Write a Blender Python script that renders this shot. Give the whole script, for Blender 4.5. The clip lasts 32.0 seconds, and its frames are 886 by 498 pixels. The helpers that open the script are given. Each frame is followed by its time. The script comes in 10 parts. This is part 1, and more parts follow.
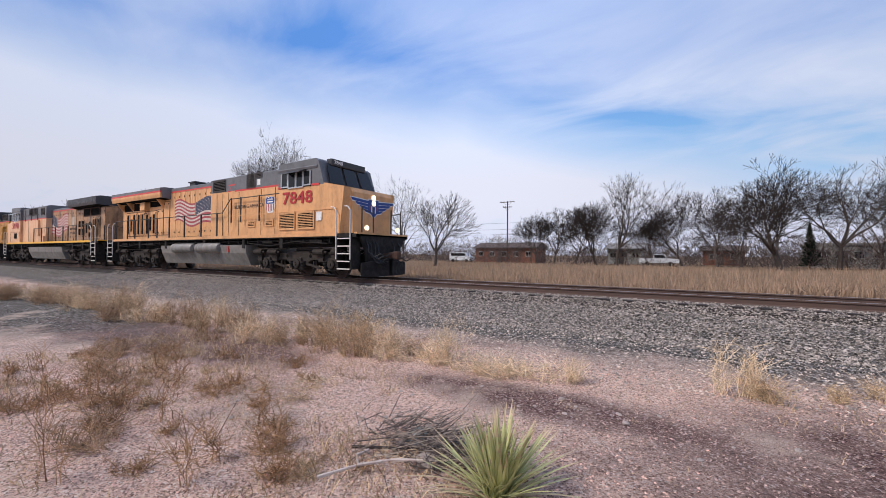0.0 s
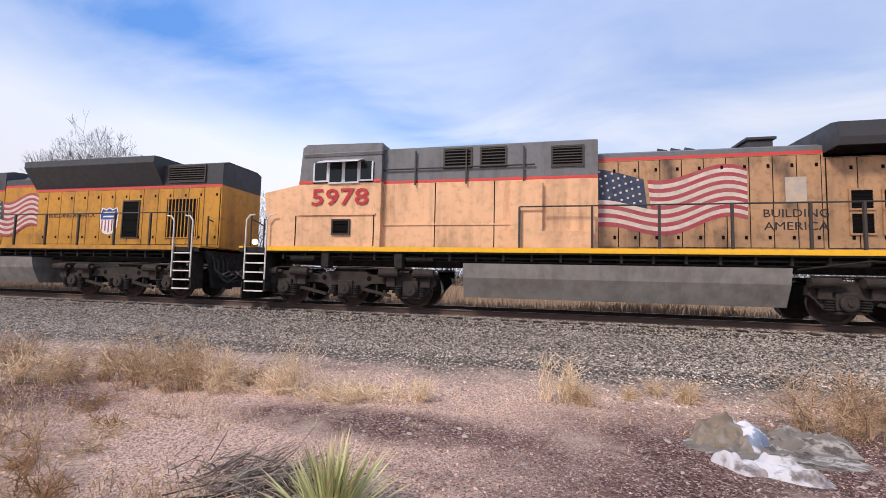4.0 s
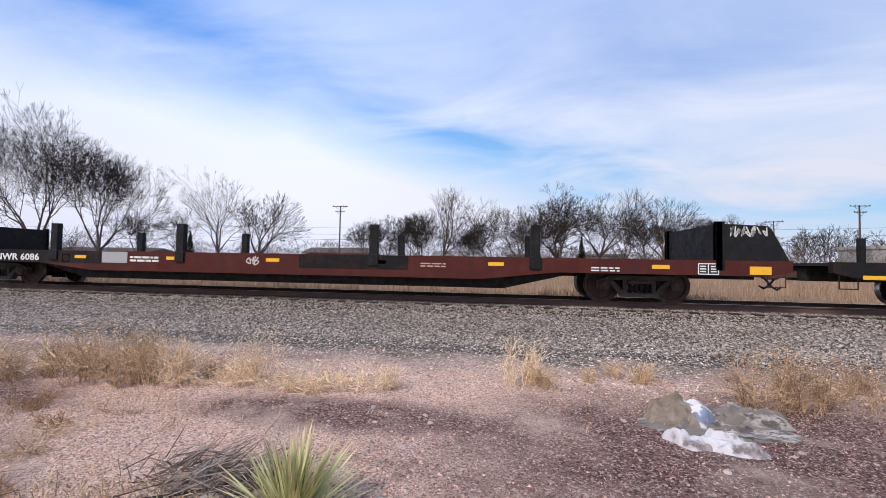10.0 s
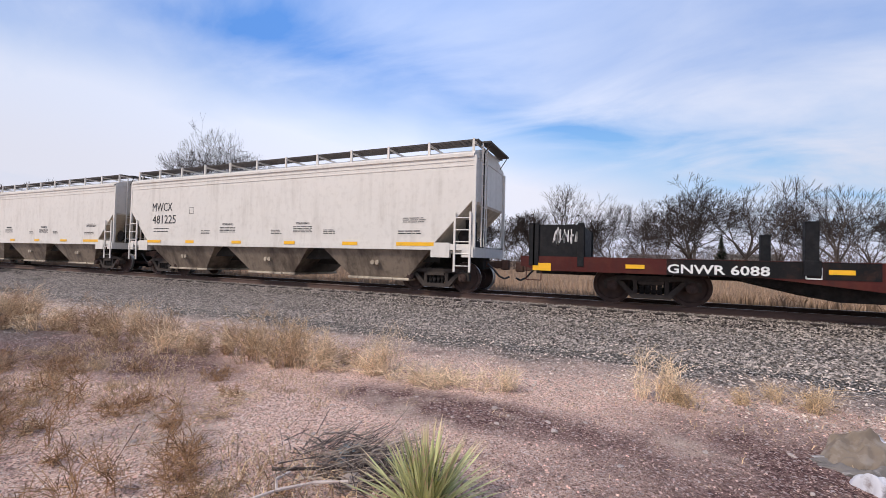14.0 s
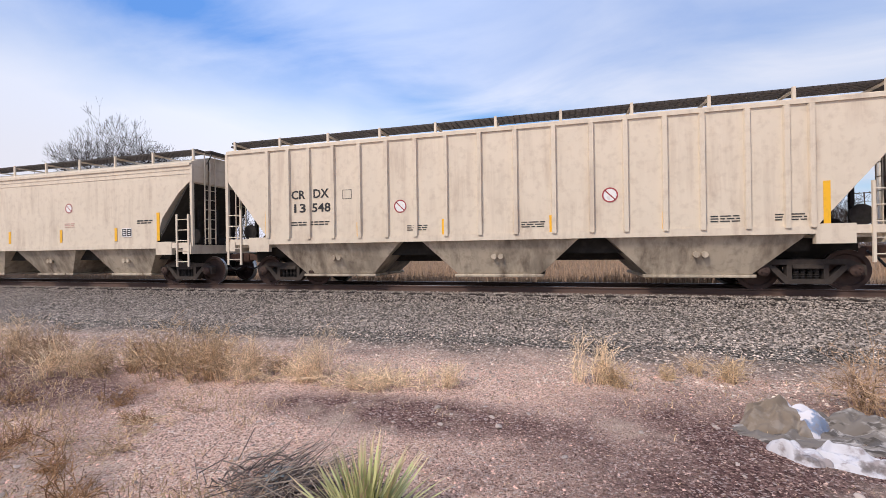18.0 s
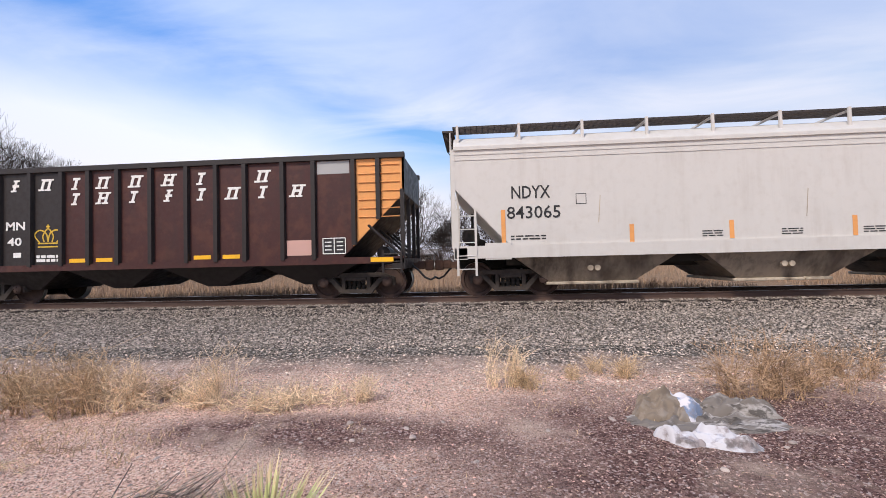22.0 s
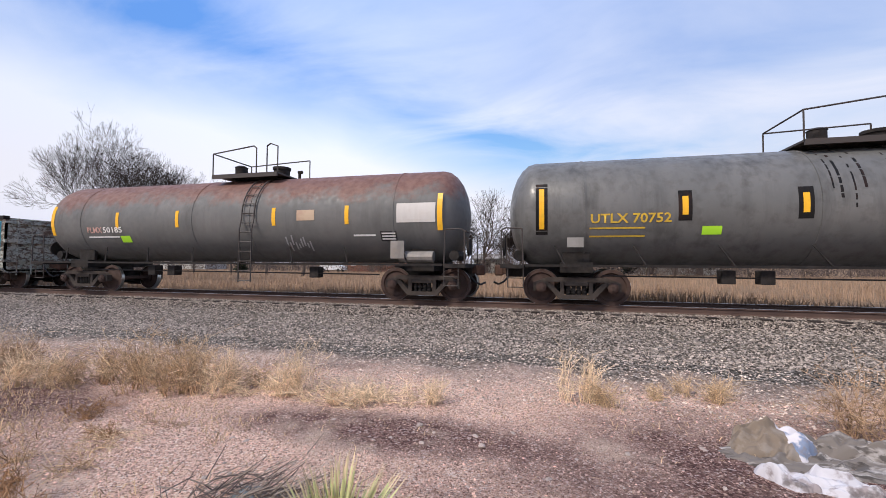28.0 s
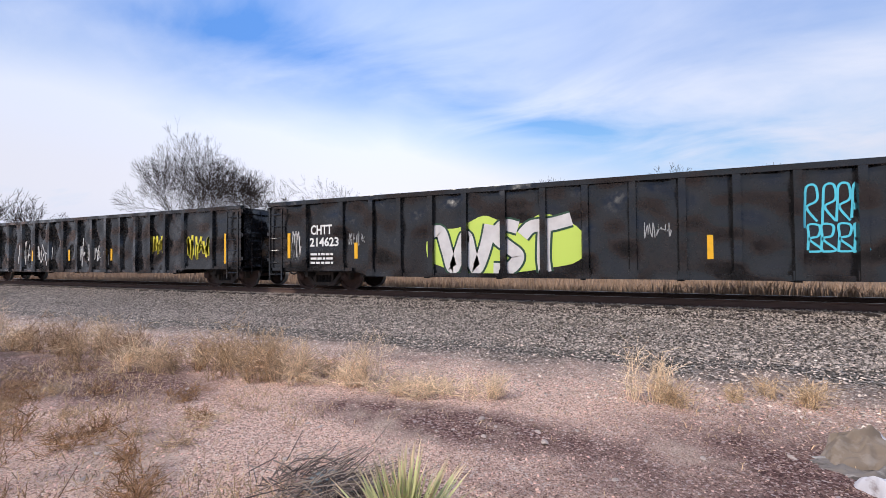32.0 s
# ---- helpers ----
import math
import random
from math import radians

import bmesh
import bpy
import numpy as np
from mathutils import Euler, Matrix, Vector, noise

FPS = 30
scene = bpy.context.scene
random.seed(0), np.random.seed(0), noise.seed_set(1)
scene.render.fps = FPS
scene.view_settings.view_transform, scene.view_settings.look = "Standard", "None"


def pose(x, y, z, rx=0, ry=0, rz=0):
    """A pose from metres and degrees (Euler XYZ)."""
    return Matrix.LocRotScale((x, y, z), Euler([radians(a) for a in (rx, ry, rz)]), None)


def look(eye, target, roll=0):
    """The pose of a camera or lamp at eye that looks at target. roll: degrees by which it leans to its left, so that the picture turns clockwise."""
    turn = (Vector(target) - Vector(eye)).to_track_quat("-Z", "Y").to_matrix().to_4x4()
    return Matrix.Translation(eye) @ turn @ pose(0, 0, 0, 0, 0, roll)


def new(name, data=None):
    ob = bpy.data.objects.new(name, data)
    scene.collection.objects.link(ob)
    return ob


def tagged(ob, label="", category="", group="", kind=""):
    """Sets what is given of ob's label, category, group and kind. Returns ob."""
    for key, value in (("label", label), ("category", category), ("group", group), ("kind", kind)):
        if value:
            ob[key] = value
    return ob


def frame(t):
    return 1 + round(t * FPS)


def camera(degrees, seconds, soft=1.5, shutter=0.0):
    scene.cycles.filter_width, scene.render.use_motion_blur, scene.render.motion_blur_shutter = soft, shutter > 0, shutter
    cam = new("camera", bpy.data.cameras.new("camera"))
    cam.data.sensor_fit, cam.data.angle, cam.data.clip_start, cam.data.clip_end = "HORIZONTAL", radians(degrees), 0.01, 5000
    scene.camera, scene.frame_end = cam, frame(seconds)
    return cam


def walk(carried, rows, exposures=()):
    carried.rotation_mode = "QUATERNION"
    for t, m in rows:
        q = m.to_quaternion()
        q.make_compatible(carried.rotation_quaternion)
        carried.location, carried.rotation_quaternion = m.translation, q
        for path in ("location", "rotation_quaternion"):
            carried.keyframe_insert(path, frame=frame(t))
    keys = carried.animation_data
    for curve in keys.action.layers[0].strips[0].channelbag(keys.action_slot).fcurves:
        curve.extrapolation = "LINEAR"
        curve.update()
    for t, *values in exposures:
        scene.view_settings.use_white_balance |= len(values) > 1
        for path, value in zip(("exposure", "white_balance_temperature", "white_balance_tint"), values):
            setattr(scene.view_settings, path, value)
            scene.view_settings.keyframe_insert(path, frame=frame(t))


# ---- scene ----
cam = camera(94.8, 32.0, soft=0.3)
PATH = [
    (0, (-0.047, 0.285, 1.533), (-1.182, 2.135, 1.562), 0.4),
    (0.5, (0.027, 0.340, 1.530), (-0.777, 2.353, 1.598), 0.1),
    (1, (0.117, 0.385, 1.533), (-0.347, 2.501, 1.646), -0.5),
    (1.5, (0.183, 0.416, 1.533), (-0.040, 2.569, 1.678), -0.9),
    (2, (0.195, 0.407, 1.534), (0.037, 2.565, 1.697), -0.8),
    (2.5, (0.186, 0.387, 1.544), (-0.039, 2.540, 1.707), -0.3),
    (3, (0.133, 0.373, 1.530), (-0.193, 2.512, 1.698), 0.3),
    (3.5, (0.087, 0.379, 1.532), (-0.340, 2.501, 1.692), 1.0),
    (4, (0.077, 0.380, 1.532), (-0.405, 2.491, 1.678), 1.3),
    (4.5, (0.058, 0.374, 1.531), (-0.436, 2.482, 1.669), 1.5),
    (6.5, (0.101, 0.405, 1.571), (-0.227, 2.549, 1.647), 0.8),
    (7, (0.110, 0.409, 1.575), (-0.168, 2.560, 1.644), 0.8),
    (7.5, (0.123, 0.416, 1.577), (-0.126, 2.570, 1.642), 0.8),
    (8, (0.124, 0.413, 1.572), (-0.123, 2.568, 1.641), 0.8),
    (8.5, (0.117, 0.407, 1.569), (-0.143, 2.560, 1.642), 0.8),
    (9, (0.112, 0.406, 1.571), (-0.166, 2.556, 1.643), 0.7),
    (9.5, (0.113, 0.400, 1.572), (-0.181, 2.549, 1.643), 0.8),
    (10, (0.104, 0.404, 1.570), (-0.213, 2.550, 1.639), 1.0),
    (10.5, (0.085, 0.406, 1.567), (-0.282, 2.543, 1.642), 1.2),
    (11, (0.072, 0.391, 1.572), (-0.382, 2.511, 1.654), 1.4),
    (11.5, (0.067, 0.378, 1.578), (-0.497, 2.472, 1.663), 1.4),
    (12, (0.054, 0.370, 1.574), (-0.617, 2.431, 1.660), 1.4),
    (12.5, (0.035, 0.373, 1.575), (-0.723, 2.405, 1.657), 1.6),
    (13, (0.030, 0.378, 1.578), (-0.786, 2.387, 1.651), 1.6),
    (13.5, (0.020, 0.388, 1.584), (-0.835, 2.382, 1.645), 1.6),
    (14, (-0.003, 0.387, 1.591), (-0.882, 2.371, 1.643), 1.5),
    (14.5, (-0.011, 0.388, 1.600), (-0.895, 2.370, 1.645), 1.5),
    (16.5, (-0.071, 0.427, 1.597), (-0.875, 2.443, 1.575), 0.4),
    (17, (-0.078, 0.502, 1.596), (-0.829, 2.538, 1.571), -0.2),
    (17.5, (-0.048, 0.603, 1.610), (-0.719, 2.667, 1.599), -0.6),
    (18, (-0.063, 0.616, 1.631), (-0.630, 2.710, 1.635), -0.8),
    (18.5, (-0.103, 0.613, 1.619), (-0.553, 2.735, 1.642), -0.7),
    (19, (-0.079, 0.636, 1.618), (-0.444, 2.775, 1.652), -0.6),
    (19.5, (-0.036, 0.649, 1.614), (-0.343, 2.797, 1.658), -0.5),
    (20, (-0.015, 0.655, 1.610), (-0.280, 2.808, 1.660), -0.7),
    (20.5, (0.001, 0.664, 1.610), (-0.228, 2.821, 1.663), -1.0),
    (21, (0.001, 0.667, 1.601), (-0.188, 2.829, 1.661), -1.3),
    (21.5, (0.009, 0.668, 1.584), (-0.154, 2.831, 1.649), -1.4),
    (22, (0.021, 0.671, 1.593), (-0.141, 2.834, 1.652), -1.4),
    (22.5, (0.013, 0.675, 1.591), (-0.151, 2.838, 1.652), -1.3),
    (23, (0.018, 0.679, 1.606), (-0.159, 2.841, 1.663), -1.1),
    (23.5, (0.005, 0.678, 1.600), (-0.183, 2.839, 1.665), -1.0),
    (24, (0.008, 0.679, 1.607), (-0.200, 2.838, 1.670), -1.1),
    (24.5, (0.010, 0.673, 1.606), (-0.217, 2.830, 1.670), -1.3),
    (26.5, (0.000, 0.700, 1.608), (-0.367, 2.837, 1.662), -1.6),
    (27, (-0.005, 0.706, 1.621), (-0.431, 2.833, 1.676), -0.9),
    (27.5, (-0.023, 0.704, 1.622), (-0.500, 2.820, 1.689), -0.2),
    (28, (-0.029, 0.694, 1.612), (-0.552, 2.799, 1.694), 0.4),
    (28.5, (-0.024, 0.697, 1.630), (-0.589, 2.791, 1.701), 0.6),
    (29, (-0.027, 0.689, 1.626), (-0.638, 2.770, 1.698), 0.8),
    (29.5, (-0.020, 0.672, 1.636), (-0.678, 2.739, 1.703), 0.6),
    (30, (-0.017, 0.660, 1.644), (-0.727, 2.709, 1.706), 0.5),
    (30.5, (-0.015, 0.655, 1.642), (-0.770, 2.689, 1.700), 0.3),
    (31, (-0.018, 0.659, 1.645), (-0.809, 2.679, 1.699), 0.1),
    (31.5, (-0.021, 0.661, 1.643), (-0.833, 2.671, 1.692), -0.3),
    (32, (-0.025, 0.656, 1.648), (-0.840, 2.667, 1.690), -0.5),
]
# the clip's own exposure opens and closes a little as bright and dark cars pass
EXPOSURES = [(t, stops, kelvin, 10) for t, stops, kelvin in ((0, -0.17, 6300), (0.6, -0.15, 6400), (1.2, -0.06, 6500), (2, 0.0, 6550), (3, 0.06, 6600), (7, 0.06, 6450), (11, 0.0, 6350), (13, -0.06, 6350), (14.5, -0.04, 6450), (18, 0.0, 6550), (23, 0.10, 6600), (24.5, 0.07, 6550), (28, 0.08, 6550), (30, 0.0, 6450), (32, 0.04, 6400))]
walk(cam, [(t, look(eye, target, roll)) for t, eye, target, roll in PATH], EXPOSURES)

# light: a bright, thinly clouded winter sky with a veiled sun behind the camera
SUN_EL, SUN_AZ = 46.0, 213.0


def sky_world():
    w = bpy.data.worlds.new("sky")
    scene.world = w
    w.use_nodes = True
    nt = w.node_tree
    nt.nodes.clear()
    N, L = nt.nodes.new, nt.links.new

    def math_node(op, a, b=None):
        n = N("ShaderNodeMath")
        n.operation = op
        for i, v in enumerate((a, b)):
            if v is None:
                continue
            if isinstance(v, (int, float)):
                n.inputs[i].default_value = v
            else:
                L(v, n.inputs[i])
        return n.outputs[0]

    def ramp(fac, stops):
        n = N("ShaderNodeValToRGB")
        n.color_ramp.interpolation = "EASE"
        while len(n.color_ramp.elements) < len(stops):
            n.color_ramp.elements.new(0.5)
        for e, (p, c) in zip(n.color_ramp.elements, stops):
            e.position, e.color = p, (*c, 1)
        L(fac, n.inputs[0])
        return n.outputs[0]

    def mix(fac, a, b):
        n = N("ShaderNodeMix")
        n.data_type = "RGBA"
        for i, v in ((0, fac), (6, a), (7, b)):
            if isinstance(v, (int, float)):
                n.inputs[i].default_value = v
            elif isinstance(v, tuple):
                n.inputs[i].default_value = (*v, 1)
            else:
                L(v, n.inputs[i])
        return n.outputs[2]

    tc = N("ShaderNodeTexCoord")
    sep = N("ShaderNodeSeparateXYZ")
    L(tc.outputs["Generated"], sep.inputs[0])
    z = math_node("MAXIMUM", sep.outputs[2], 0.0)
    el = math_node("ARCSINE", math_node("MINIMUM", z, 0.999))
    az = math_node("ARCTAN2", sep.outputs[0], sep.outputs[1])
    # cloud sheet: the direction projected on a high flat layer
    den = math_node("ADD", z, 0.20)
    px = math_node("DIVIDE", sep.outputs[0], den)
    py = math_node("DIVIDE", sep.outputs[1], den)
    comb = N("ShaderNodeCombineXYZ")
    L(px, comb.inputs[0])
    L(py, comb.inputs[1])

    def cloud(scale, rot, stretch, detail, seed, warp=0.5):
        mp = N("ShaderNodeMapping")
        mp.inputs["Rotation"].default_value = (0, 0, radians(rot))
        mp.inputs["Scale"].default_value = (scale * stretch, scale, 1)
        mp.inputs["Location"].default_value = (seed, seed * 0.7, 0)
        L(comb.outputs[0], mp.inputs[0])
        n = N("ShaderNodeTexNoise")
        n.inputs["Scale"].default_value = 1.0
        n.inputs["Detail"].default_value = detail
        n.inputs["Roughness"].default_value = 0.56
        n.inputs["Distortion"].default_value = warp
        L(mp.outputs[0], n.inputs["Vector"])
        return math_node("SUBTRACT", n.outputs["Fac"], 0.5)

    big = cloud(0.55, 35, 0.6, 3.0, CLOUD_SEED)
    fine = cloud(2.0, 25, 0.60, 8.0, 3.7, 0.6)
    # a blue gap that runs from high on one side down to the horizon on the other
    azc = math_node("MAXIMUM", math_node("MINIMUM", az, 0.9), -1.5)
    west = math_node("MAXIMUM", math_node("MULTIPLY", azc, -1.0), 0.0)
    bow = math_node("MINIMUM", west, 0.5)
    line = math_node("ADD", math_node("MULTIPLY", azc, -0.24), 0.225)
    line = math_node("ADD", line, math_node("MULTIPLY", math_node("MULTIPLY", bow, bow), 0.16))
    line = math_node("SUBTRACT", line, math_node("MULTIPLY", math_node("SUBTRACT", west, bow), 0.20))
    off = math_node("ADD", math_node("SUBTRACT", el, line), math_node("MULTIPLY", big, 0.30))
    wide = math_node("DIVIDE", math_node("ADD", off, math_node("MULTIPLY", fine, 0.16)), math_node("ADD", math_node("MULTIPLY", bow, 0.05), 0.085))
    gap = math_node("EXPONENT", math_node("MULTIPLY", math_node("MULTIPLY", wide, wide), -1.0))
    veil = math_node("ADD", math_node("MULTIPLY", big, 1.1), math_node("MULTIPLY", fine, 1.35))
    bank = ramp(off, [(0.0, (1, 1, 1)), (0.001, (1, 1, 1)), (0.06, (0, 0, 0))])
    cover = math_node("ADD", math_node("SUBTRACT", math_node("ADD", veil, 0.80), math_node("MULTIPLY", gap, 0.78)), math_node("MULTIPLY", bank, 0.42))
    cover = math_node("MAXIMUM", math_node("MINIMUM", cover, 1.0), 0.0)
    sky = N("ShaderNodeTexSky")
    sky.sky_type, sky.sun_disc = "NISHITA", False
    sky.sun_elevation, sky.sun_rotation = radians(SUN_EL), radians(SUN_AZ)
    skyc = N("ShaderNodeVectorMath")
    skyc.operation = "SCALE"
    skyc.inputs["Scale"].default_value = 0.09
    L(sky.outputs[0], skyc.inputs[0])
    blue = mix(0.75, skyc.outputs[0], ramp(z, [(0.0, (0.56, 0.80, 0.98)), (0.16, (0.33, 0.63, 1.0)), (0.45, (0.13, 0.35, 0.90)), (1.0, (0.12, 0.30, 0.80))]))
    white = ramp(z, [(0.0, (0.68, 0.70, 0.84)), (0.14, (0.76, 0.765, 0.865)), (0.30, (0.74, 0.79, 0.95)), (0.42, (0.58, 0.67, 0.91)), (0.60, (0.44, 0.56, 0.88))])
    col = mix(cover, blue, white)
    # the thin cloud glows most to the north-west and is greyer to the east
    off_az = math_node("DIVIDE", math_node("ADD", az, 0.50), 0.55)
    glow = math_node("EXPONENT", math_node("MULTIPLY", math_node("MULTIPLY", off_az, off_az), -1.0))
    lift = N("ShaderNodeVectorMath")
    lift.operation = "SCALE"
    L(col, lift.inputs[0])
    L(math_node("ADD", math_node("MULTIPLY", glow, 0.19), 0.92), lift.inputs["Scale"])
    col = lift.outputs[0]
    bg = N("ShaderNodeBackground")
    bg.inputs["Strength"].default_value = SKY_POWER
    L(col, bg.inputs[0])
    out = N("ShaderNodeOutputWorld")
    L(bg.outputs[0], out.inputs[0])


CLOUD_SEED, SKY_POWER = 2.3, 1.08
sky_world()
sun_data = bpy.data.lights.new("sun", "SUN")
sun_data.energy, sun_data.angle, sun_data.color = 3.4, radians(12), (1.0, 0.90, 0.80)
sun = new("sun", sun_data)
_el, _az = radians(SUN_EL), radians(SUN_AZ)
sun_dir = Vector((math.sin(_az) * math.cos(_el), math.cos(_az) * math.cos(_el), math.sin(_el)))
sun.matrix_world = look(tuple(sun_dir * 100), (0, 0, 0))

# ---- materials ----
def tex_nodes(nt, coord="Object"):
    tc = nt.nodes.new("ShaderNodeTexCoord")
    return tc.outputs[coord]


def noise_fac(nt, vec, scale, detail=4.0, rough=0.6, stretch=None, lo=0.35, hi=0.65):
    """A noise between 0 and 1, spread between lo and hi of its own range."""
    if stretch:
        mp = nt.nodes.new("ShaderNodeMapping")
        mp.inputs["Scale"].default_value = stretch
        nt.links.new(vec, mp.inputs[0])
        vec = mp.outputs[0]
    n = nt.nodes.new("ShaderNodeTexNoise")
    n.inputs["Scale"].default_value, n.inputs["Detail"].default_value, n.inputs["Roughness"].default_value = scale, detail, rough
    nt.links.new(vec, n.inputs["Vector"])
    r = nt.nodes.new("ShaderNodeMapRange")
    r.inputs["From Min"].default_value, r.inputs["From Max"].default_value = lo, hi
    nt.links.new(n.outputs["Fac"], r.inputs["Value"])
    return r.outputs[0]


def mix_col(nt, fac, a, b, mode="MIX"):
    n = nt.nodes.new("ShaderNodeMix")
    n.data_type, n.blend_type = "RGBA", mode
    for i, v in ((0, fac), (6, a), (7, b)):
        if isinstance(v, (int, float)):
            n.inputs[i].default_value = v
        elif isinstance(v, tuple):
            n.inputs[i].default_value = (*v, 1)
        else:
            nt.links.new(v, n.inputs[i])
    return n.outputs[2]


def times(nt, a, k):
    n = nt.nodes.new("ShaderNodeMath")
    n.operation = "MULTIPLY"
    nt.links.new(a, n.inputs[0])
    if isinstance(k, (int, float)):
        n.inputs[1].default_value = k
    else:
        nt.links.new(k, n.inputs[1])
    return n.outputs[0]


def surface(name, base, rough=0.6, metal=0.0, layers=(), bump=0.0, bump_scale=30.0, bump_dist=0.01, streak=None, spread=0.0, spec=0.4, island=0.0, bump_detail=6):
    """A principled material. layers: (colour, noise scale, amount, lo, hi, stretch). streak: (colour, amount), vertical runs.
    spread: brightness change from object to object; island: from loose piece to loose piece."""
    m = bpy.data.materials.new(name)
    m.use_nodes = True
    nt = m.node_tree
    bs = nt.nodes["Principled BSDF"]
    vec = tex_nodes(nt)
    col = base
    for colour, scale, amount, lo, hi, stretch in layers:
        f = times(nt, noise_fac(nt, vec, scale, lo=lo, hi=hi, stretch=stretch), amount)
        col = mix_col(nt, f, col, colour)
    if streak:
        f1 = noise_fac(nt, vec, 3.2, 5, 0.65, (1.0, 1.0, 0.10), 0.45, 0.72)
        f2 = noise_fac(nt, vec, 0.7, 2, 0.5, None, 0.35, 0.65)
        col = mix_col(nt, times(nt, times(nt, f1, f2), streak[1]), col, streak[0])
    if spread or island:
        hs = nt.nodes.new("ShaderNodeHueSaturation")
        mr = nt.nodes.new("ShaderNodeMapRange")
        if spread:
            src = nt.nodes.new("ShaderNodeObjectInfo").outputs["Random"]
        else:
            src = nt.nodes.new("ShaderNodeNewGeometry").outputs["Random Per Island"]
        nt.links.new(src, mr.inputs["Value"])
        k = spread or island
        mr.inputs["To Min"].default_value, mr.inputs["To Max"].default_value = 1 - k, 1 + k
        nt.links.new(mr.outputs[0], hs.inputs["Value"])
        if isinstance(col, tuple):
            hs.inputs["Color"].default_value = (*col, 1)
        else:
            nt.links.new(col, hs.inputs["Color"])
        col = hs.outputs[0]
    if isinstance(col, tuple):
        bs.inputs["Base Color"].default_value = (*col, 1)
    else:
        nt.links.new(col, bs.inputs["Base Color"])
    bs.inputs["Roughness"].default_value, bs.inputs["Metallic"].default_value = rough, metal
    bs.inputs["Specular IOR Level"].default_value = spec
    if layers and rough > 0.2:
        rr = nt.nodes.new("ShaderNodeMapRange")
        rr.inputs["To Min"].default_value, rr.inputs["To Max"].default_value = max(0.05, rough - 0.12), min(1, rough + 0.12)
        nt.links.new(noise_fac(nt, vec, 6.0), rr.inputs["Value"])
        nt.links.new(rr.outputs[0], bs.inputs["Roughness"])
    if bump:
        b = nt.nodes.new("ShaderNodeBump")
        b.inputs["Strength"].default_value, b.inputs["Distance"].default_value = bump, bump_dist
        nt.links.new(noise_fac(nt, vec, bump_scale, bump_detail, 0.7, None, 0.2, 0.8), b.inputs["Height"])
        nt.links.new(b.outputs[0], bs.inputs["Normal"])
    return m


def paint(name, base, grime=(0.05, 0.045, 0.04), amount=0.35, rough=0.5, fade=0.25, bump=0.15, rust=0.0, soot=0.0, spec=0.4):
    pale = tuple(min(1, c * 1.12 + 0.012 + 0.10 * c) for c in base)
    lay = [(pale, 0.9, fade, 0.35, 0.7, None), (grime, 5.0, amount * 0.5, 0.5, 0.75, None)]
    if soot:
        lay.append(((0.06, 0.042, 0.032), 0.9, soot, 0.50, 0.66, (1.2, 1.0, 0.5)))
    if rust:
        lay.append(((0.16, 0.06, 0.03), 2.3, rust, 0.5, 0.64, None))
        lay.append(((0.10, 0.04, 0.025), 14.0, rust, 0.55, 0.68, None))
    return surface(name, base, rough, 0.0, lay, bump, 1.6, 0.02, (grime, amount), spec=spec)


M = {}
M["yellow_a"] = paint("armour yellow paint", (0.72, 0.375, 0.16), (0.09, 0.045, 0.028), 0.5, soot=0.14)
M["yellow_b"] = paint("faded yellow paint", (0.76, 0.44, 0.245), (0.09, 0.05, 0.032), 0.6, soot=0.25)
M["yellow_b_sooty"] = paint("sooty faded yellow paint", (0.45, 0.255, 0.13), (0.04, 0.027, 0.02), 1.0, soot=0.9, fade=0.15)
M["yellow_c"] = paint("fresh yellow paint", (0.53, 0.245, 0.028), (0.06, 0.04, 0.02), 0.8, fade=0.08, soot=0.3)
M["grey"] = paint("grey hood paint", (0.15, 0.15, 0.155), (0.03, 0.03, 0.03), 0.5)
M["grey_c"] = paint("dark grey hood paint", (0.065, 0.065, 0.07), (0.03, 0.03, 0.03), 0.5)
M["dark_grey"] = paint("sooty roof paint", (0.045, 0.045, 0.048), (0.02, 0.02, 0.02), 0.4)
M["red"] = surface("red stripe paint", (0.62, 0.055, 0.05), 0.5, layers=[((0.35, 0.10, 0.08), 6, 0.4, 0.45, 0.7, None)])
M["number_red"] = surface("red lettering", (0.42, 0.022, 0.03), 0.5, layers=[((0.5, 0.15, 0.10), 8, 0.25, 0.45, 0.7, None)])
M["flag_red"] = surface("faded flag red", (0.36, 0.05, 0.065), 0.55, layers=[((0.3, 0.16, 0.12), 4, 0.5, 0.4, 0.7, None)])
M["flag_white"] = surface("faded flag white", (0.62, 0.52, 0.45), 0.55, layers=[((0.3, 0.25, 0.2), 4, 0.5, 0.4, 0.7, None)])
M["flag_blue"] = surface("flag blue", (0.022, 0.036, 0.075), 0.55, layers=[((0.12, 0.12, 0.14), 5, 0.5, 0.4, 0.7, None)])
M["shield_blue"] = surface("shield blue", (0.03, 0.07, 0.26), 0.5)
M["black"] = surface("black lettering", (0.02, 0.02, 0.022), 0.55, layers=[((0.07, 0.06, 0.05), 7, 0.4, 0.45, 0.7, None)])
M["white"] = surface("white lettering", (0.78, 0.77, 0.74), 0.55, layers=[((0.4, 0.37, 0.34), 9, 0.5, 0.5, 0.72, None)])
M["decal_yellow"] = surface("reflective yellow tape", (0.85, 0.45, 0.02), 0.4, layers=[((0.45, 0.25, 0.04), 9, 0.35, 0.5, 0.75, None)])
M["lime"] = surface("lime placard", (0.45, 0.85, 0.04), 0.45)
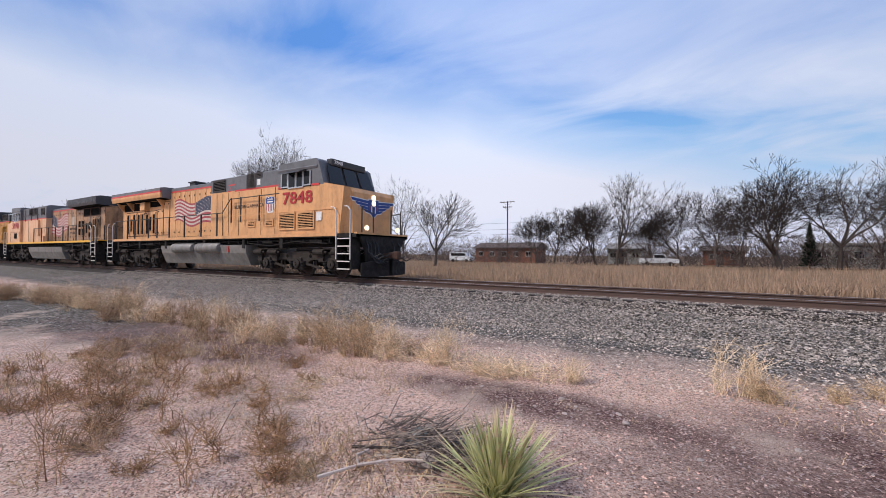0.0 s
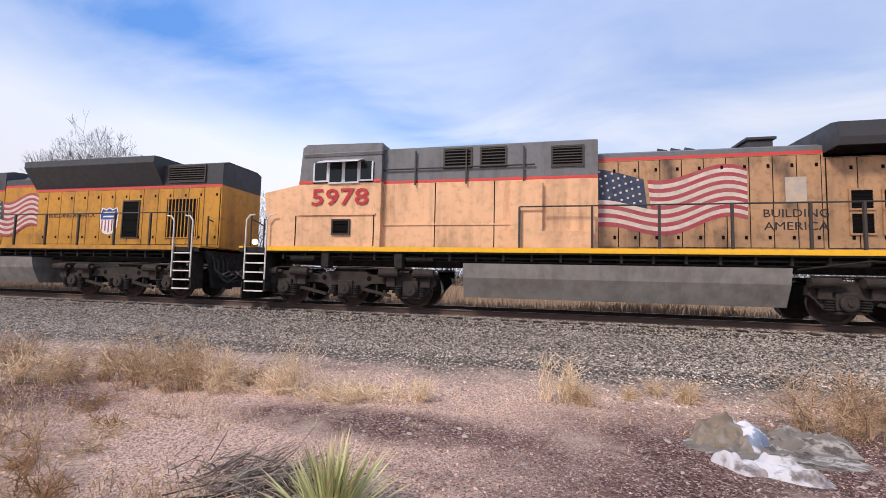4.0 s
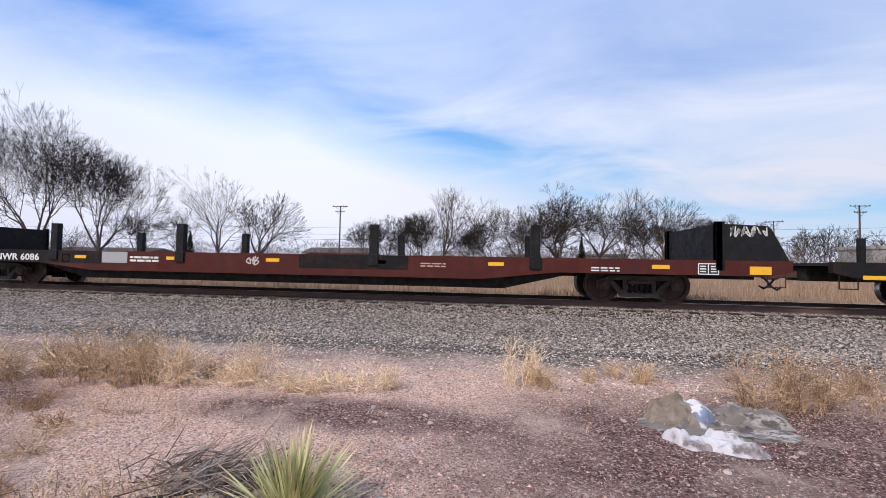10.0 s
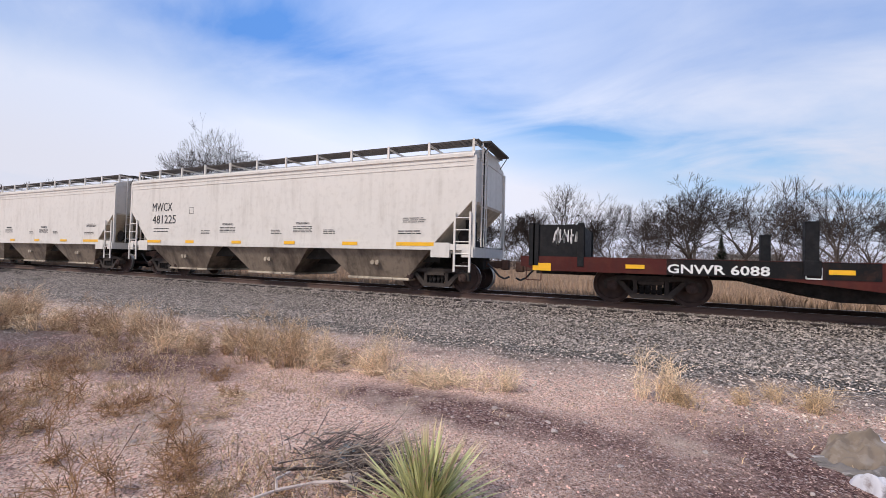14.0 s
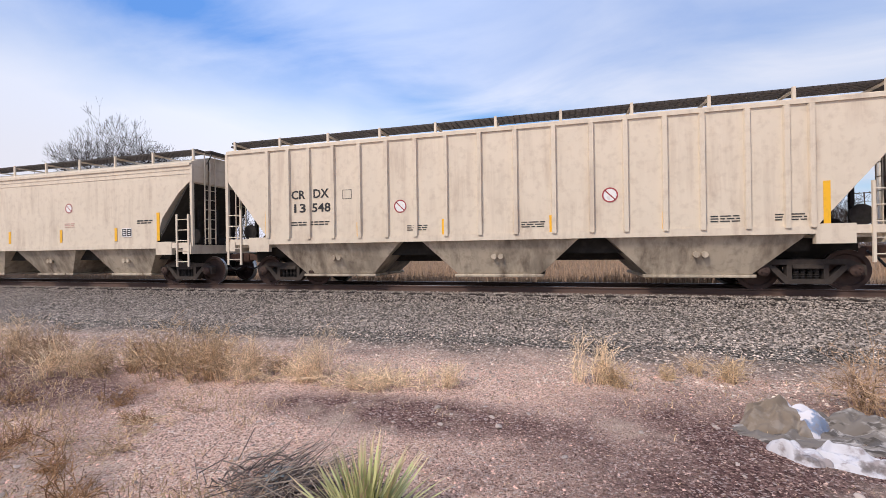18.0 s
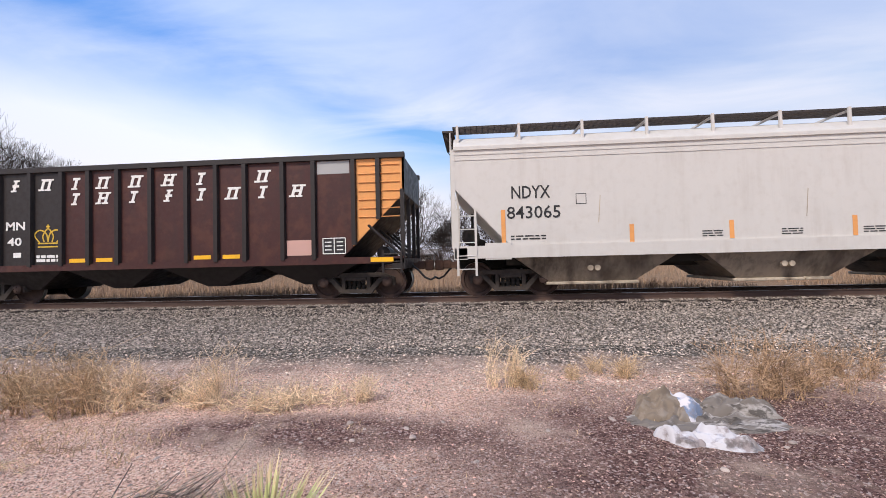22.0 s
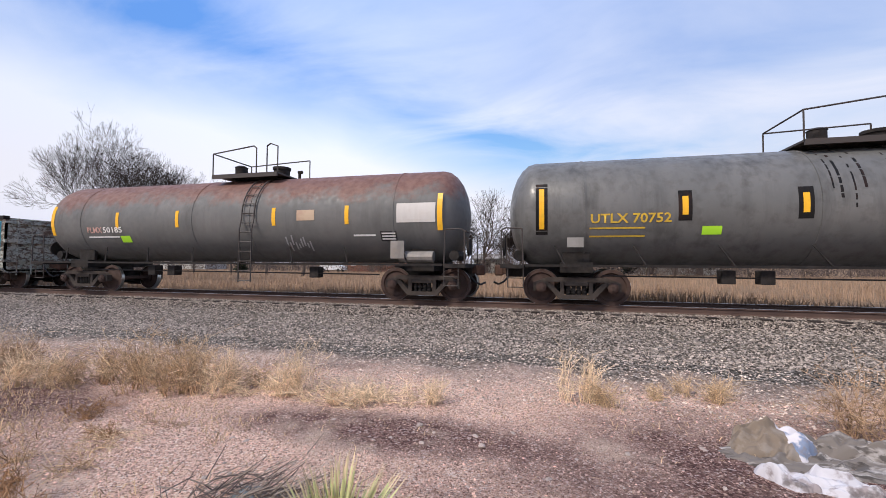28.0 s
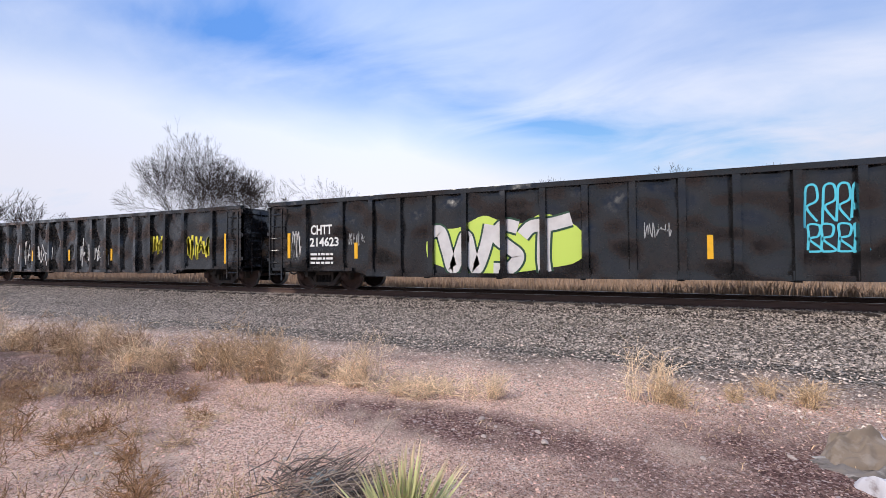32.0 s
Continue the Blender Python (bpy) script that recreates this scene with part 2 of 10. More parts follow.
M["under"] = surface("grimy running gear", (0.011, 0.009, 0.008), 0.88, 0.0, [((0.045, 0.034, 0.028), 5, 0.55, 0.4, 0.7, None), ((0.02, 0.018, 0.018), 11, 0.5, 0.45, 0.7, None)], 0.4, 25)
M["dust"] = surface("dusty cast steel", (0.026, 0.019, 0.0155), 0.9, 0.0, [((0.068, 0.049, 0.038), 4, 0.5, 0.4, 0.7, None), ((0.035, 0.03, 0.028), 9, 0.55, 0.45, 0.7, None)], 0.4, 30)
M["dust_light"] = surface("dusty grey cast steel", (0.042, 0.033, 0.028), 0.9, 0.0, [((0.10, 0.076, 0.061), 4, 0.5, 0.4, 0.7, None), ((0.03, 0.024, 0.02), 9, 0.55, 0.45, 0.7, None)], 0.4, 30)
M["rusty"] = surface("rusted cast steel", (0.085, 0.045, 0.032), 0.85, 0.1, [((0.16, 0.085, 0.055), 6, 0.5, 0.4, 0.7, None), ((0.03, 0.022, 0.02), 10, 0.5, 0.45, 0.7, None)], 0.4, 30)
M["wheel"] = surface("brown wheel steel", (0.055, 0.033, 0.027), 0.8, 0.1, [((0.11, 0.064, 0.048), 5, 0.5, 0.4, 0.7, None)], 0.2, 30)
M["tread"] = surface("polished tread steel", (0.55, 0.54, 0.52), 0.3, 0.9)
M["tank_grey"] = surface("dull tank silver", (0.27, 0.255, 0.235), 0.55, 0.2, [((0.12, 0.11, 0.10), 2, 0.6, 0.4, 0.7, None), ((0.30, 0.22, 0.16), 3, 0.3, 0.5, 0.7, None)], 0.15, 12, streak=((0.09, 0.075, 0.065), 0.6))
M["stake"] = surface("black stake paint", (0.008, 0.008, 0.009), 0.7, layers=[((0.035, 0.03, 0.027), 4, 0.4, 0.5, 0.75, None)], spec=0.25)
M["ghost_grey"] = surface("paint ghost of an emblem", (0.52, 0.40, 0.28), 0.6, layers=[((0.30, 0.30, 0.34), 4, 0.7, 0.4, 0.65, None)])
M["void"] = surface("dark grille", (0.006, 0.0055, 0.005), 0.9, spec=0.1)
M["glass"] = surface("cab glass", (0.012, 0.014, 0.016), 0.08, 0.0, spec=0.35)
M["silver"] = surface("silver window frame", (0.55, 0.56, 0.57), 0.45, 0.5)
M["rail_white"] = surface("worn white handrail", (0.68, 0.62, 0.56), 0.55)
M["rail_dark"] = surface("dark handrail", (0.05, 0.04, 0.035), 0.6)

# ---- small builders ----
def box(bm, x0, x1, y0, y1, z0, z1, bevel=0.0):
    vs = [bm.verts.new(p) for p in ((x0, y0, z0), (x1, y0, z0), (x1, y1, z0), (x0, y1, z0), (x0, y0, z1), (x1, y0, z1), (x1, y1, z1), (x0, y1, z1))]
    fs = [bm.faces.new([vs[i] for i in q]) for q in ((0, 3, 2, 1), (4, 5, 6, 7), (0, 1, 5, 4), (1, 2, 6, 5), (2, 3, 7, 6), (3, 0, 4, 7))]
    if bevel:
        es = list({e for f in fs for e in f.edges})
        bmesh.ops.bevel(bm, geom=es, offset=bevel, segments=2, affect="EDGES", profile=0.5)


def prism_y(bm, prof, y0, y1):
    """The outline prof of (x, z) carried from y0 to y1."""
    a = [bm.verts.new((x, y0, z)) for x, z in prof]
    b = [bm.verts.new((x, y1, z)) for x, z in prof]
    n = len(prof)
    bm.faces.new(a)
    bm.faces.new(b[::-1])
    for i in range(n):
        bm.faces.new((a[(i + 1) % n], a[i], b[i], b[(i + 1) % n]))


def prism_x(bm, prof, x0, x1):
    """The outline prof of (y, z) carried from x0 to x1."""
    a = [bm.verts.new((x0, y, z)) for y, z in prof]
    b = [bm.verts.new((x1, y, z)) for y, z in prof]
    n = len(prof)
    bm.faces.new(a[::-1])
    bm.faces.new(b)
    for i in range(n):
        bm.faces.new((a[i], a[(i + 1) % n], b[(i + 1) % n], b[i]))


def prism_z(bm, prof, z0, z1):
    a = [bm.verts.new((x, y, z0)) for x, y in prof]
    b = [bm.verts.new((x, y, z1)) for x, y in prof]
    n = len(prof)
    bm.faces.new(a[::-1])
    bm.faces.new(b)
    for i in range(n):
        bm.faces.new((a[i], a[(i + 1) % n], b[(i + 1) % n], b[i]))


def rod(bm, p, q, r, seg=8, r2=None):
    """A round bar from p to q."""
    p, q = Vector(p), Vector(q)
    d = q - p
    if d.length < 1e-6:
        return
    rot = d.to_track_quat("Z", "Y").to_matrix()
    r2 = r if r2 is None else r2
    rings = []
    for c, rad in ((p, r), (q, r2)):
        rings.append([bm.verts.new(c + rot @ Vector((rad * math.cos(2 * math.pi * i / seg), rad * math.sin(2 * math.pi * i / seg), 0))) for i in range(seg)])
    for i in range(seg):
        bm.faces.new((rings[0][i], rings[0][(i + 1) % seg], rings[1][(i + 1) % seg], rings[1][i]))
    bm.faces.new(rings[0][::-1])
    bm.faces.new(rings[1])


def pipe(bm, pts, r, seg=6):
    for a, b in zip(pts, pts[1:]):
        rod(bm, a, b, r, seg)


def lathe(bm, prof, seg=24, axis="Y", c=(0, 0, 0)):
    """A profile of (radius, along) turned round an axis through c."""
    rings = []
    for r, a in prof:
        ring = []
        for i in range(seg):
            t = 2 * math.pi * i / seg
            u, v = r * math.cos(t), r * math.sin(t)
            p = {"Y": (u, a, v), "X": (a, u, v), "Z": (u, v, a)}[axis]
            ring.append(bm.verts.new((c[0] + p[0], c[1] + p[1], c[2] + p[2])))
        rings.append(ring)
    for k in range(len(rings) - 1):
        for i in range(seg):
            bm.faces.new((rings[k][i], rings[k][(i + 1) % seg], rings[k + 1][(i + 1) % seg], rings[k + 1][i]))
    bm.faces.new(rings[0][::-1])
    bm.faces.new(rings[-1])


def mesh_of(name, bm, material, smooth=False):
    bmesh.ops.recalc_face_normals(bm, faces=bm.faces)
    me = bpy.data.meshes.new(name)
    bm.to_mesh(me)
    bm.free()
    for m in material if isinstance(material, (list, tuple)) else (material,):
        me.materials.append(M[m] if isinstance(m, str) else m)
    if smooth:
        me.shade_smooth()
        me.set_sharp_from_angle(angle=radians(35))
    return me


def put(name, me, parent=None, m=None, label="", kind=""):
    ob = new(name, me)
    if parent is not None:
        ob.parent = parent
    if m is not None:
        ob.matrix_basis = m
    tagged(ob, label=label, kind=kind)
    return ob


def part(name, bm, material, parent, label="", smooth=False, m=None):
    return put(name, mesh_of(name, bm, material, smooth), parent, m, label)


def B():
    return bmesh.new()


def box_part(name, dims, material, parent, label="", bevel=0.0):
    bm = B()
    box(bm, *dims, bevel=bevel)
    return part(name, bm, material, parent, label)


def thing(name, label, category, group="", m=None):
    ob = new(name)
    ob.empty_display_size = 0.3
    if m is not None:
        ob.matrix_basis = m
    return tagged(ob, label=label, category=category, group=group)

# ---- ground and track ----
YC, ZR = 13.01, 0.57          # middle of the track, top of the rails


def ground_z(x, y):
    """Height of the ground: level yard, ballast bank, track bed, field."""
    prof = ((-900, 0.0), (8.3, 0.0), (9.3, 0.03), (11.75, 0.20), (12.0, 0.27), (14.0, 0.27), (14.6, 0.2), (16.6, -0.05), (20, -0.1), (60, -0.05), (900, 0.6))
    z = prof[-1][1]
    for (a, za), (b, zb) in zip(prof, prof[1:]):
        if y <= b:
            z = za + (zb - za) * (y - a) / (b - a)
            break
    n = 0.035 * noise.noise(Vector((x * 0.5, y * 0.5, 0.0))) + 0.012 * noise.noise(Vector((x * 2.1, y * 2.1, 3.0)))
    return z + (n if y < 11.5 else 0.3 * n)


def ground_material():
    m = bpy.data.materials.new("dirt and gravel")
    m.use_nodes = True
    nt = m.node_tree
    bs = nt.nodes["Principled BSDF"]
    vec = tex_nodes(nt)
    sep = nt.nodes.new("ShaderNodeSeparateXYZ")
    nt.links.new(vec, sep.inputs[0])

    def step(a, b, wob, scale):
        n = noise_fac(nt, vec, scale, 4, 0.6, None, 0.25, 0.75)
        s = nt.nodes.new("ShaderNodeMath")
        s.operation = "MULTIPLY_ADD"
        nt.links.new(n, s.inputs[0])
        s.inputs[1].default_value = wob
        nt.links.new(sep.outputs[1], s.inputs[2])
        r = nt.nodes.new("ShaderNodeMapRange")
        r.inputs["From Min"].default_value, r.inputs["From Max"].default_value = a + wob / 2, b + wob / 2
        nt.links.new(s.outputs[0], r.inputs["Value"])
        return r.outputs[0]

    def speckle(scale, cols):
        v = nt.nodes.new("ShaderNodeTexVoronoi")
        v.inputs["Scale"].default_value = scale
        nt.links.new(vec, v.inputs["Vector"])
        sp = nt.nodes.new("ShaderNodeSeparateColor")
        nt.links.new(v.outputs["Color"], sp.inputs[0])
        rp = nt.nodes.new("ShaderNodeValToRGB")
        while len(rp.color_ramp.elements) < len(cols):
            rp.color_ramp.elements.new(0.5)
        for e, (p, c) in zip(rp.color_ramp.elements, cols):
            e.position, e.color = p, (*c, 1)
        nt.links.new(sp.outputs[0], rp.inputs[0])
        return rp.outputs[0], v.outputs["Distance"]

    def patch(cx, cy, rx, ry):
        d = []
        for i, (c, r) in enumerate(((cx, rx), (cy, ry))):
            a = nt.nodes.new("ShaderNodeMath")
            a.operation = "SUBTRACT"
            nt.links.new(sep.outputs[i], a.inputs[0])
            a.inputs[1].default_value = c
            q = times(nt, a.outputs[0], 1 / r)
            d.append(times(nt, q, q))
        s = nt.nodes.new("ShaderNodeMath")
        nt.links.new(d[0], s.inputs[0])
        nt.links.new(d[1], s.inputs[1])
        n = nt.nodes.new("ShaderNodeMath")
        n.operation = "MULTIPLY_ADD"
        nt.links.new(noise_fac(nt, vec, 1.3, 6, 0.65, None, 0.25, 0.75), n.inputs[0])
        n.inputs[1].default_value = 1.0
        nt.links.new(s.outputs[0], n.inputs[2])
        r = nt.nodes.new("ShaderNodeMapRange")
        r.inputs["From Min"].default_value, r.inputs["From Max"].default_value = 2.05, 0.85
        nt.links.new(n.outputs[0], r.inputs["Value"])
        return r.outputs[0]

    pink, _ = speckle(75, [(0.0, (0.20, 0.115, 0.085)), (0.30, (0.72, 0.47, 0.36)), (0.8, (0.92, 0.665, 0.535)), (1.0, (0.96, 0.83, 0.74))])
    dark, _ = speckle(60, [(0.0, (0.075, 0.040, 0.036)), (0.5, (0.19, 0.105, 0.090)), (0.85, (0.33, 0.20, 0.17)), (1.0, (0.58, 0.47, 0.43))])
    # grey gravel, its low tones darkened to stand for shade between the stones
    grey, dist = speckle(34, [(0.0, (0.02, 0.017, 0.014)), (0.5, (0.11, 0.095, 0.08)), (0.85, (0.27, 0.235, 0.20)), (1.0, (0.55, 0.51, 0.46))])
    straw = mix_col(nt, noise_fac(nt, vec, 2.0), (0.19, 0.12, 0.07), (0.29, 0.195, 0.12))
    sand = mix_col(nt, noise_fac(nt, vec, 9.0), (0.56, 0.41, 0.32), (0.68, 0.53, 0.42))
    base = mix_col(nt, times(nt, noise_fac(nt, vec, 0.55, 5, 0.6, None, 0.55, 0.68), 0.6), pink, dark)
    base = mix_col(nt, patch(3.5, 3.95, 4.0, 1.9), base, dark)
    base = mix_col(nt, times(nt, noise_fac(nt, vec, 5.5, 6, 0.7, None, 0.54, 0.68), 0.35), base, dark)
    base = mix_col(nt, patch(-1.6, 4.45, 1.5, 0.45), base, dark)
    base = mix_col(nt, patch(-6.6, 4.1, 1.9, 0.75), base, dark)
    base = mix_col(nt, patch(-10.5, 3.9, 4.5, 1.0), base, dark)
    base = mix_col(nt, patch(-17.5, 3.5, 8.0, 2.4), base, grey)
    base = mix_col(nt, times(nt, noise_fac(nt, vec, 0.62, 4, 0.6, None, 0.54, 0.66), 0.8), base, sand)
    base = mix_col(nt, step(6.0, 7.6, 1.4, 0.8), base, grey)
    base = mix_col(nt, step(14.3, 15.5, 1.0, 0.8), base, straw)
    nt.links.new(base, bs.inputs["Base Color"])
    bs.inputs["Roughness"].default_value = 0.95
    bs.inputs["Specular IOR Level"].default_value = 0.15
    b = nt.nodes.new("ShaderNodeBump")
    b.inputs["Strength"].default_value, b.inputs["Distance"].default_value = 1.0, 0.03
    nt.links.new(noise_fac(nt, vec, 26, 8, 0.75, None, 0.2, 0.8), b.inputs["Height"])
    nt.links.new(b.outputs[0], bs.inputs["Normal"])
    return m


M["ground"] = ground_material()


def spread_axis(limit_lo, limit_hi, near_lo, near_hi, fine):
    a = list(np.arange(near_lo, near_hi + 1e-6, fine))
    step, v = fine, near_hi
    while v < limit_hi:
        step *= 1.35
        v = min(v + step, limit_hi)
        a.append(v)
    step, v, low = fine, near_lo, []
    while v > limit_lo:
        step *= 1.35
        v = max(v - step, limit_lo)
        low.append(v)
    return low[::-1] + a


def build_ground():
    xs, ys = spread_axis(-900, 900, -18, 10, 0.22), spread_axis(-200, 1500, 0, 17, 0.2)
    verts = [(x, y, ground_z(x, y)) for y in ys for x in xs]
    w = len(xs)
    faces = [(j * w + i, j * w + i + 1, (j + 1) * w + i + 1, (j + 1) * w + i) for j in range(len(ys) - 1) for i in range(w - 1)]
    me = bpy.data.meshes.new("ground")
    me.from_pydata(verts, [], faces)
    me.materials.append(M["ground"])
    me.shade_smooth()
    tagged(new("ground", me), label="pinkish dirt yard with grey gravel and straw-coloured field", category="ground", kind="structure")


build_ground()
M["ballast"] = surface("crushed grey ballast", (0.335, 0.283, 0.243), 0.9, layers=[((0.13, 0.11, 0.10), 8, 0.5, 0.4, 0.7, None)], island=0.75, spec=0.2)
M["gravel"] = surface("pale beige gravel", (0.56, 0.46, 0.385), 0.9, layers=[((0.22, 0.18, 0.15), 8, 0.5, 0.4, 0.7, None)], island=0.7, spec=0.2)
M["crumb"] = surface("pink dirt crumbs", (0.70, 0.455, 0.365), 0.95, layers=[((0.30, 0.19, 0.15), 14, 0.3, 0.4, 0.7, None)], island=0.42, spec=0.1)
M["pebble"] = surface("mixed pebbles", (0.45, 0.305, 0.25), 0.9, layers=[((0.2, 0.15, 0.14), 12, 0.4, 0.4, 0.7, None)], island=0.65, spec=0.2)
M["pale_stone"] = surface("pale stone", (0.50, 0.42, 0.37), 0.9, layers=[((0.33, 0.24, 0.21), 12, 0.6, 0.4, 0.7, None)], 
    bump=0.5, bump_scale=30, spread=0.25, spec=0.2)
M["rail_steel"] = surface("rusty rail steel", (0.095, 0.058, 0.046), 0.85, 0.0, [((0.15, 0.095, 0.075), 3, 0.5, 0.4, 0.7, None)])
M["rail_top"] = surface("polished rail top", (0.62, 0.58, 0.56), 0.32, 0.85)
M["tie"] = surface("dark timber tie", (0.03, 0.022, 0.019), 0.9, layers=[((0.06, 0.045, 0.036), 6, 0.5, 0.4, 0.7, None)], spread=0.25)
M["dirty_bed"] = surface("dark brown track bed", (0.026, 0.02, 0.018), 0.95, layers=[((0.065, 0.05, 0.042), 12, 0.5, 0.45, 0.7, None)], bump=0.8, bump_scale=30)


def pieces_mesh(name, pts, sizes, material, seed, flat=0.65):
    """Many small faceted stones in one mesh."""
    rng = np.random.default_rng(seed)
    n = len(pts)
    base = np.array([(1, 0, 0), (0, 1, 0), (-1, 0, 0), (0, -1, 0), (0, 0, 1), (0, 0, -1), (0.7, 0.7, 0.5)], float)[:6]
    tri = np.array([(0, 1, 4), (1, 2, 4), (2, 3, 4), (3, 0, 4), (1, 0, 5), (2, 1, 5), (3, 2, 5), (0, 3, 5)])
    ang = rng.uniform(0, 2 * np.pi, n)
    v = base[None] * rng.uniform(0.6, 1.25, (n, 6, 1)) + rng.normal(0, 0.18, (n, 6, 3))
    c, s = np.cos(ang)[:, None], np.sin(ang)[:, None]
    x, y, z = v[..., 0] * c - v[..., 1] * s, v[..., 0] * s + v[..., 1] * c, v[..., 2] * flat
    tilt = rng.normal(0, 0.5, (n, 1))
    y, z = y * np.cos(tilt) - z * np.sin(tilt), y * np.sin(tilt) + z * np.cos(tilt)
    v = np.stack([x, y, z], -1) * np.asarray(sizes)[:, None, None] + np.asarray(pts)[:, None, :]
    f = (tri[None, :4] + 6 * np.arange(n)[:, None, None]).reshape(-1, 3)
    me = bpy.data.meshes.new(name)
    me.from_pydata(v.reshape(-1, 3), [], f)
    me.materials.append(M[material])
    return me


def scatter(name, label, n, xr, yr, size, material, seed, power=1.0, bare=()):
    """Stones over a field; bare: ellipses (x, y, half width, half depth) that stay free of them."""
    rng = np.random.default_rng(seed)
    xs = rng.uniform(*xr, n)
    ys = yr[0] + (yr[1] - yr[0]) * rng.random(n) ** power
    for a, b, ra, rb in bare:
        keep = ((xs - a) / ra) ** 2 + ((ys - b) / rb) ** 2 > 0.7 + 0.6 * rng.random(len(xs))
        xs, ys = xs[keep], ys[keep]
    sz = size[0] + (size[1] - size[0]) * rng.random(len(xs)) ** 2.2
    pts = [(x, y, max(ground_z(x, y), 0.10 + 0.55 * (y - 11.30) if y < 11.70 else 0.32 + 0.16 * (y - 11.70)) + 0.15 * s) for x, y, s in zip(xs, ys, sz)]
    tagged(new(name, pieces_mesh(name, pts, sz, material, seed)), label=label, category="stones", kind="stuff")


scatter("ballast_stones", "grey crushed ballast stones on the track bank", 120000, (-32, 17), (8.2, 11.84), (0.014, 0.038), "ballast", 1)
scatter("bed_stones", "grey ballast stones packed round the tie ends", 46000, (-30, 17), (11.40, 12.16), (0.015, 0.036), "ballast", 4)
scatter("soil_crumbs", "fine crumbs of pink dirt on the bare yard", 64000, (-7.5, 5.2), (1.2, 6.4), (0.005, 0.015), "crumb", 6, 1.15, ((3.5, 3.95, 4.0, 1.9), (-1.6, 4.45, 1.5, 0.45), (-6.6, 4.1, 1.9, 0.75)))
scatter("dirt_clods", "small clods and stones loose on the dirt", 12000, (-9.5, 6.0), (2.4, 6.8), (0.006, 0.013), "pebble", 7)
scatter("gravel", "small grey gravel at the foot of the bank", 34000, (-20, 13), (5.6, 9.2), (0.008, 0.026), "gravel", 2)
scatter("pebbles", "pink and brown pebbles on bare dirt", 80000, (-9.5, 6.5), (1.3, 6.8), (0.003, 0.012), "pebble", 3)


def build_track():
    span = (-420.0, 420.0)
    for k, y in enumerate((YC - 0.75, YC + 0.75)):
        bm = B()
        h = ZR
        prism_x(bm, [(y - 0.075, h - 0.185), (y + 0.075, h - 0.185), (y + 0.06, h - 0.165), (y + 0.012, h - 0.14), (y + 0.012, h - 0.05), (y + 0.036, h - 0.035),
                     (y + 0.036, h - 0.008), (y + 0.028, h), (y - 0.028, h), (y - 0.036, h - 0.008), (y - 0.036, h - 0.035), (y - 0.012, h - 0.05), (y - 0.012, h - 0.14), (y - 0.06, h - 0.165)], *span)
        me = mesh_of("rail", bm, ["rail_steel", "rail_top"])
        for p in me.polygons:
            if p.normal.z > 0.9 and p.center.z > h - 0.004:
                p.material_index = 1
        tagged(new("rail", me), label="rusty steel rail with a polished top", category="rail", kind="structure")
    bm = B()
    prism_x(bm, [(11.30, 0.10), (14.4, 0.10), (14.2, ZR - 0.24), (13.9, ZR - 0.2), (11.95, ZR - 0.2), (11.70, ZR - 0.25)], *span)
    tagged(new("track_bed", mesh_of("track_bed", bm, "dirty_bed")), label="dark brown track bed under the rails", category="track bed", kind="structure")
    bm = B()
    box(bm, -0.115, 0.115, YC - 1.22, YC + 1.22, ZR - 0.37, ZR - 0.187, 0.012)
    me = mesh_of("tie", bm, "tie")
    row = tagged(new("track_ties"), label="row of dark timber railway ties", category="ties", kind="structure")
    rng = random.Random(5)
    for i in range(150):
        x = -48 + 0.53 * i
        put("tie", me, row, pose(x + rng.uniform(-0.02, 0.02), rng.uniform(-0.05, 0.03), rng.uniform(-0.010, 0.0), 0, 0, rng.uniform(-0.8, 0.8)))


build_track()

# ---- rolling stock: shared running gear ----
W = -1.62                      # near side of a full-width car
WHEEL_R, LOCO_R = 0.4575, 0.52
moving, wheels_small, wheels_big = [], [], []


def wheel_mesh(r, gauge=0.7175):
    bm = B()
    rod(bm, (0, -1.16, 0), (0, 1.16, 0), 0.075, 10)
    for s in (-1, 1):
        prof = [(0.09, -0.09), (0.16, -0.085), (0.17, -0.03), (r - 0.08, -0.025), (r - 0.07, -0.07), (r - 0.026, -0.07), (r, -0.058), (r + 0.004, 0.035), (r + 0.028, 0.05), (r + 0.022, 0.07), (r - 0.07, 0.072), (r - 0.1, 0.03), (0.17, 0.02), (0.09, 0.06)]
        lathe(bm, [(a, s * gauge - s * -b) for a, b in prof], 28)
        lathe(bm, [(0.135, s * 1.05), (0.135, s * 1.14), (0.10, s * 1.17), (0.05, s * 1.185)], 16)
        for k in range(3):
            a = 2.09 * k
            rod(bm, (0.06 * math.cos(a), s * 1.18, 0.06 * math.sin(a)), (0.06 * math.cos(a), s * 1.21, 0.06 * math.sin(a)), 0.016, 6)
    me = mesh_of("wheelset", bm, ["wheel", "tread"], True)
    for p in me.polygons:
        c = p.center
        rad = math.hypot(c.x, c.z)
        if rad > r - 0.020 and abs(abs(c.y) - gauge) < 0.08:
            p.material_index = 1
    return me


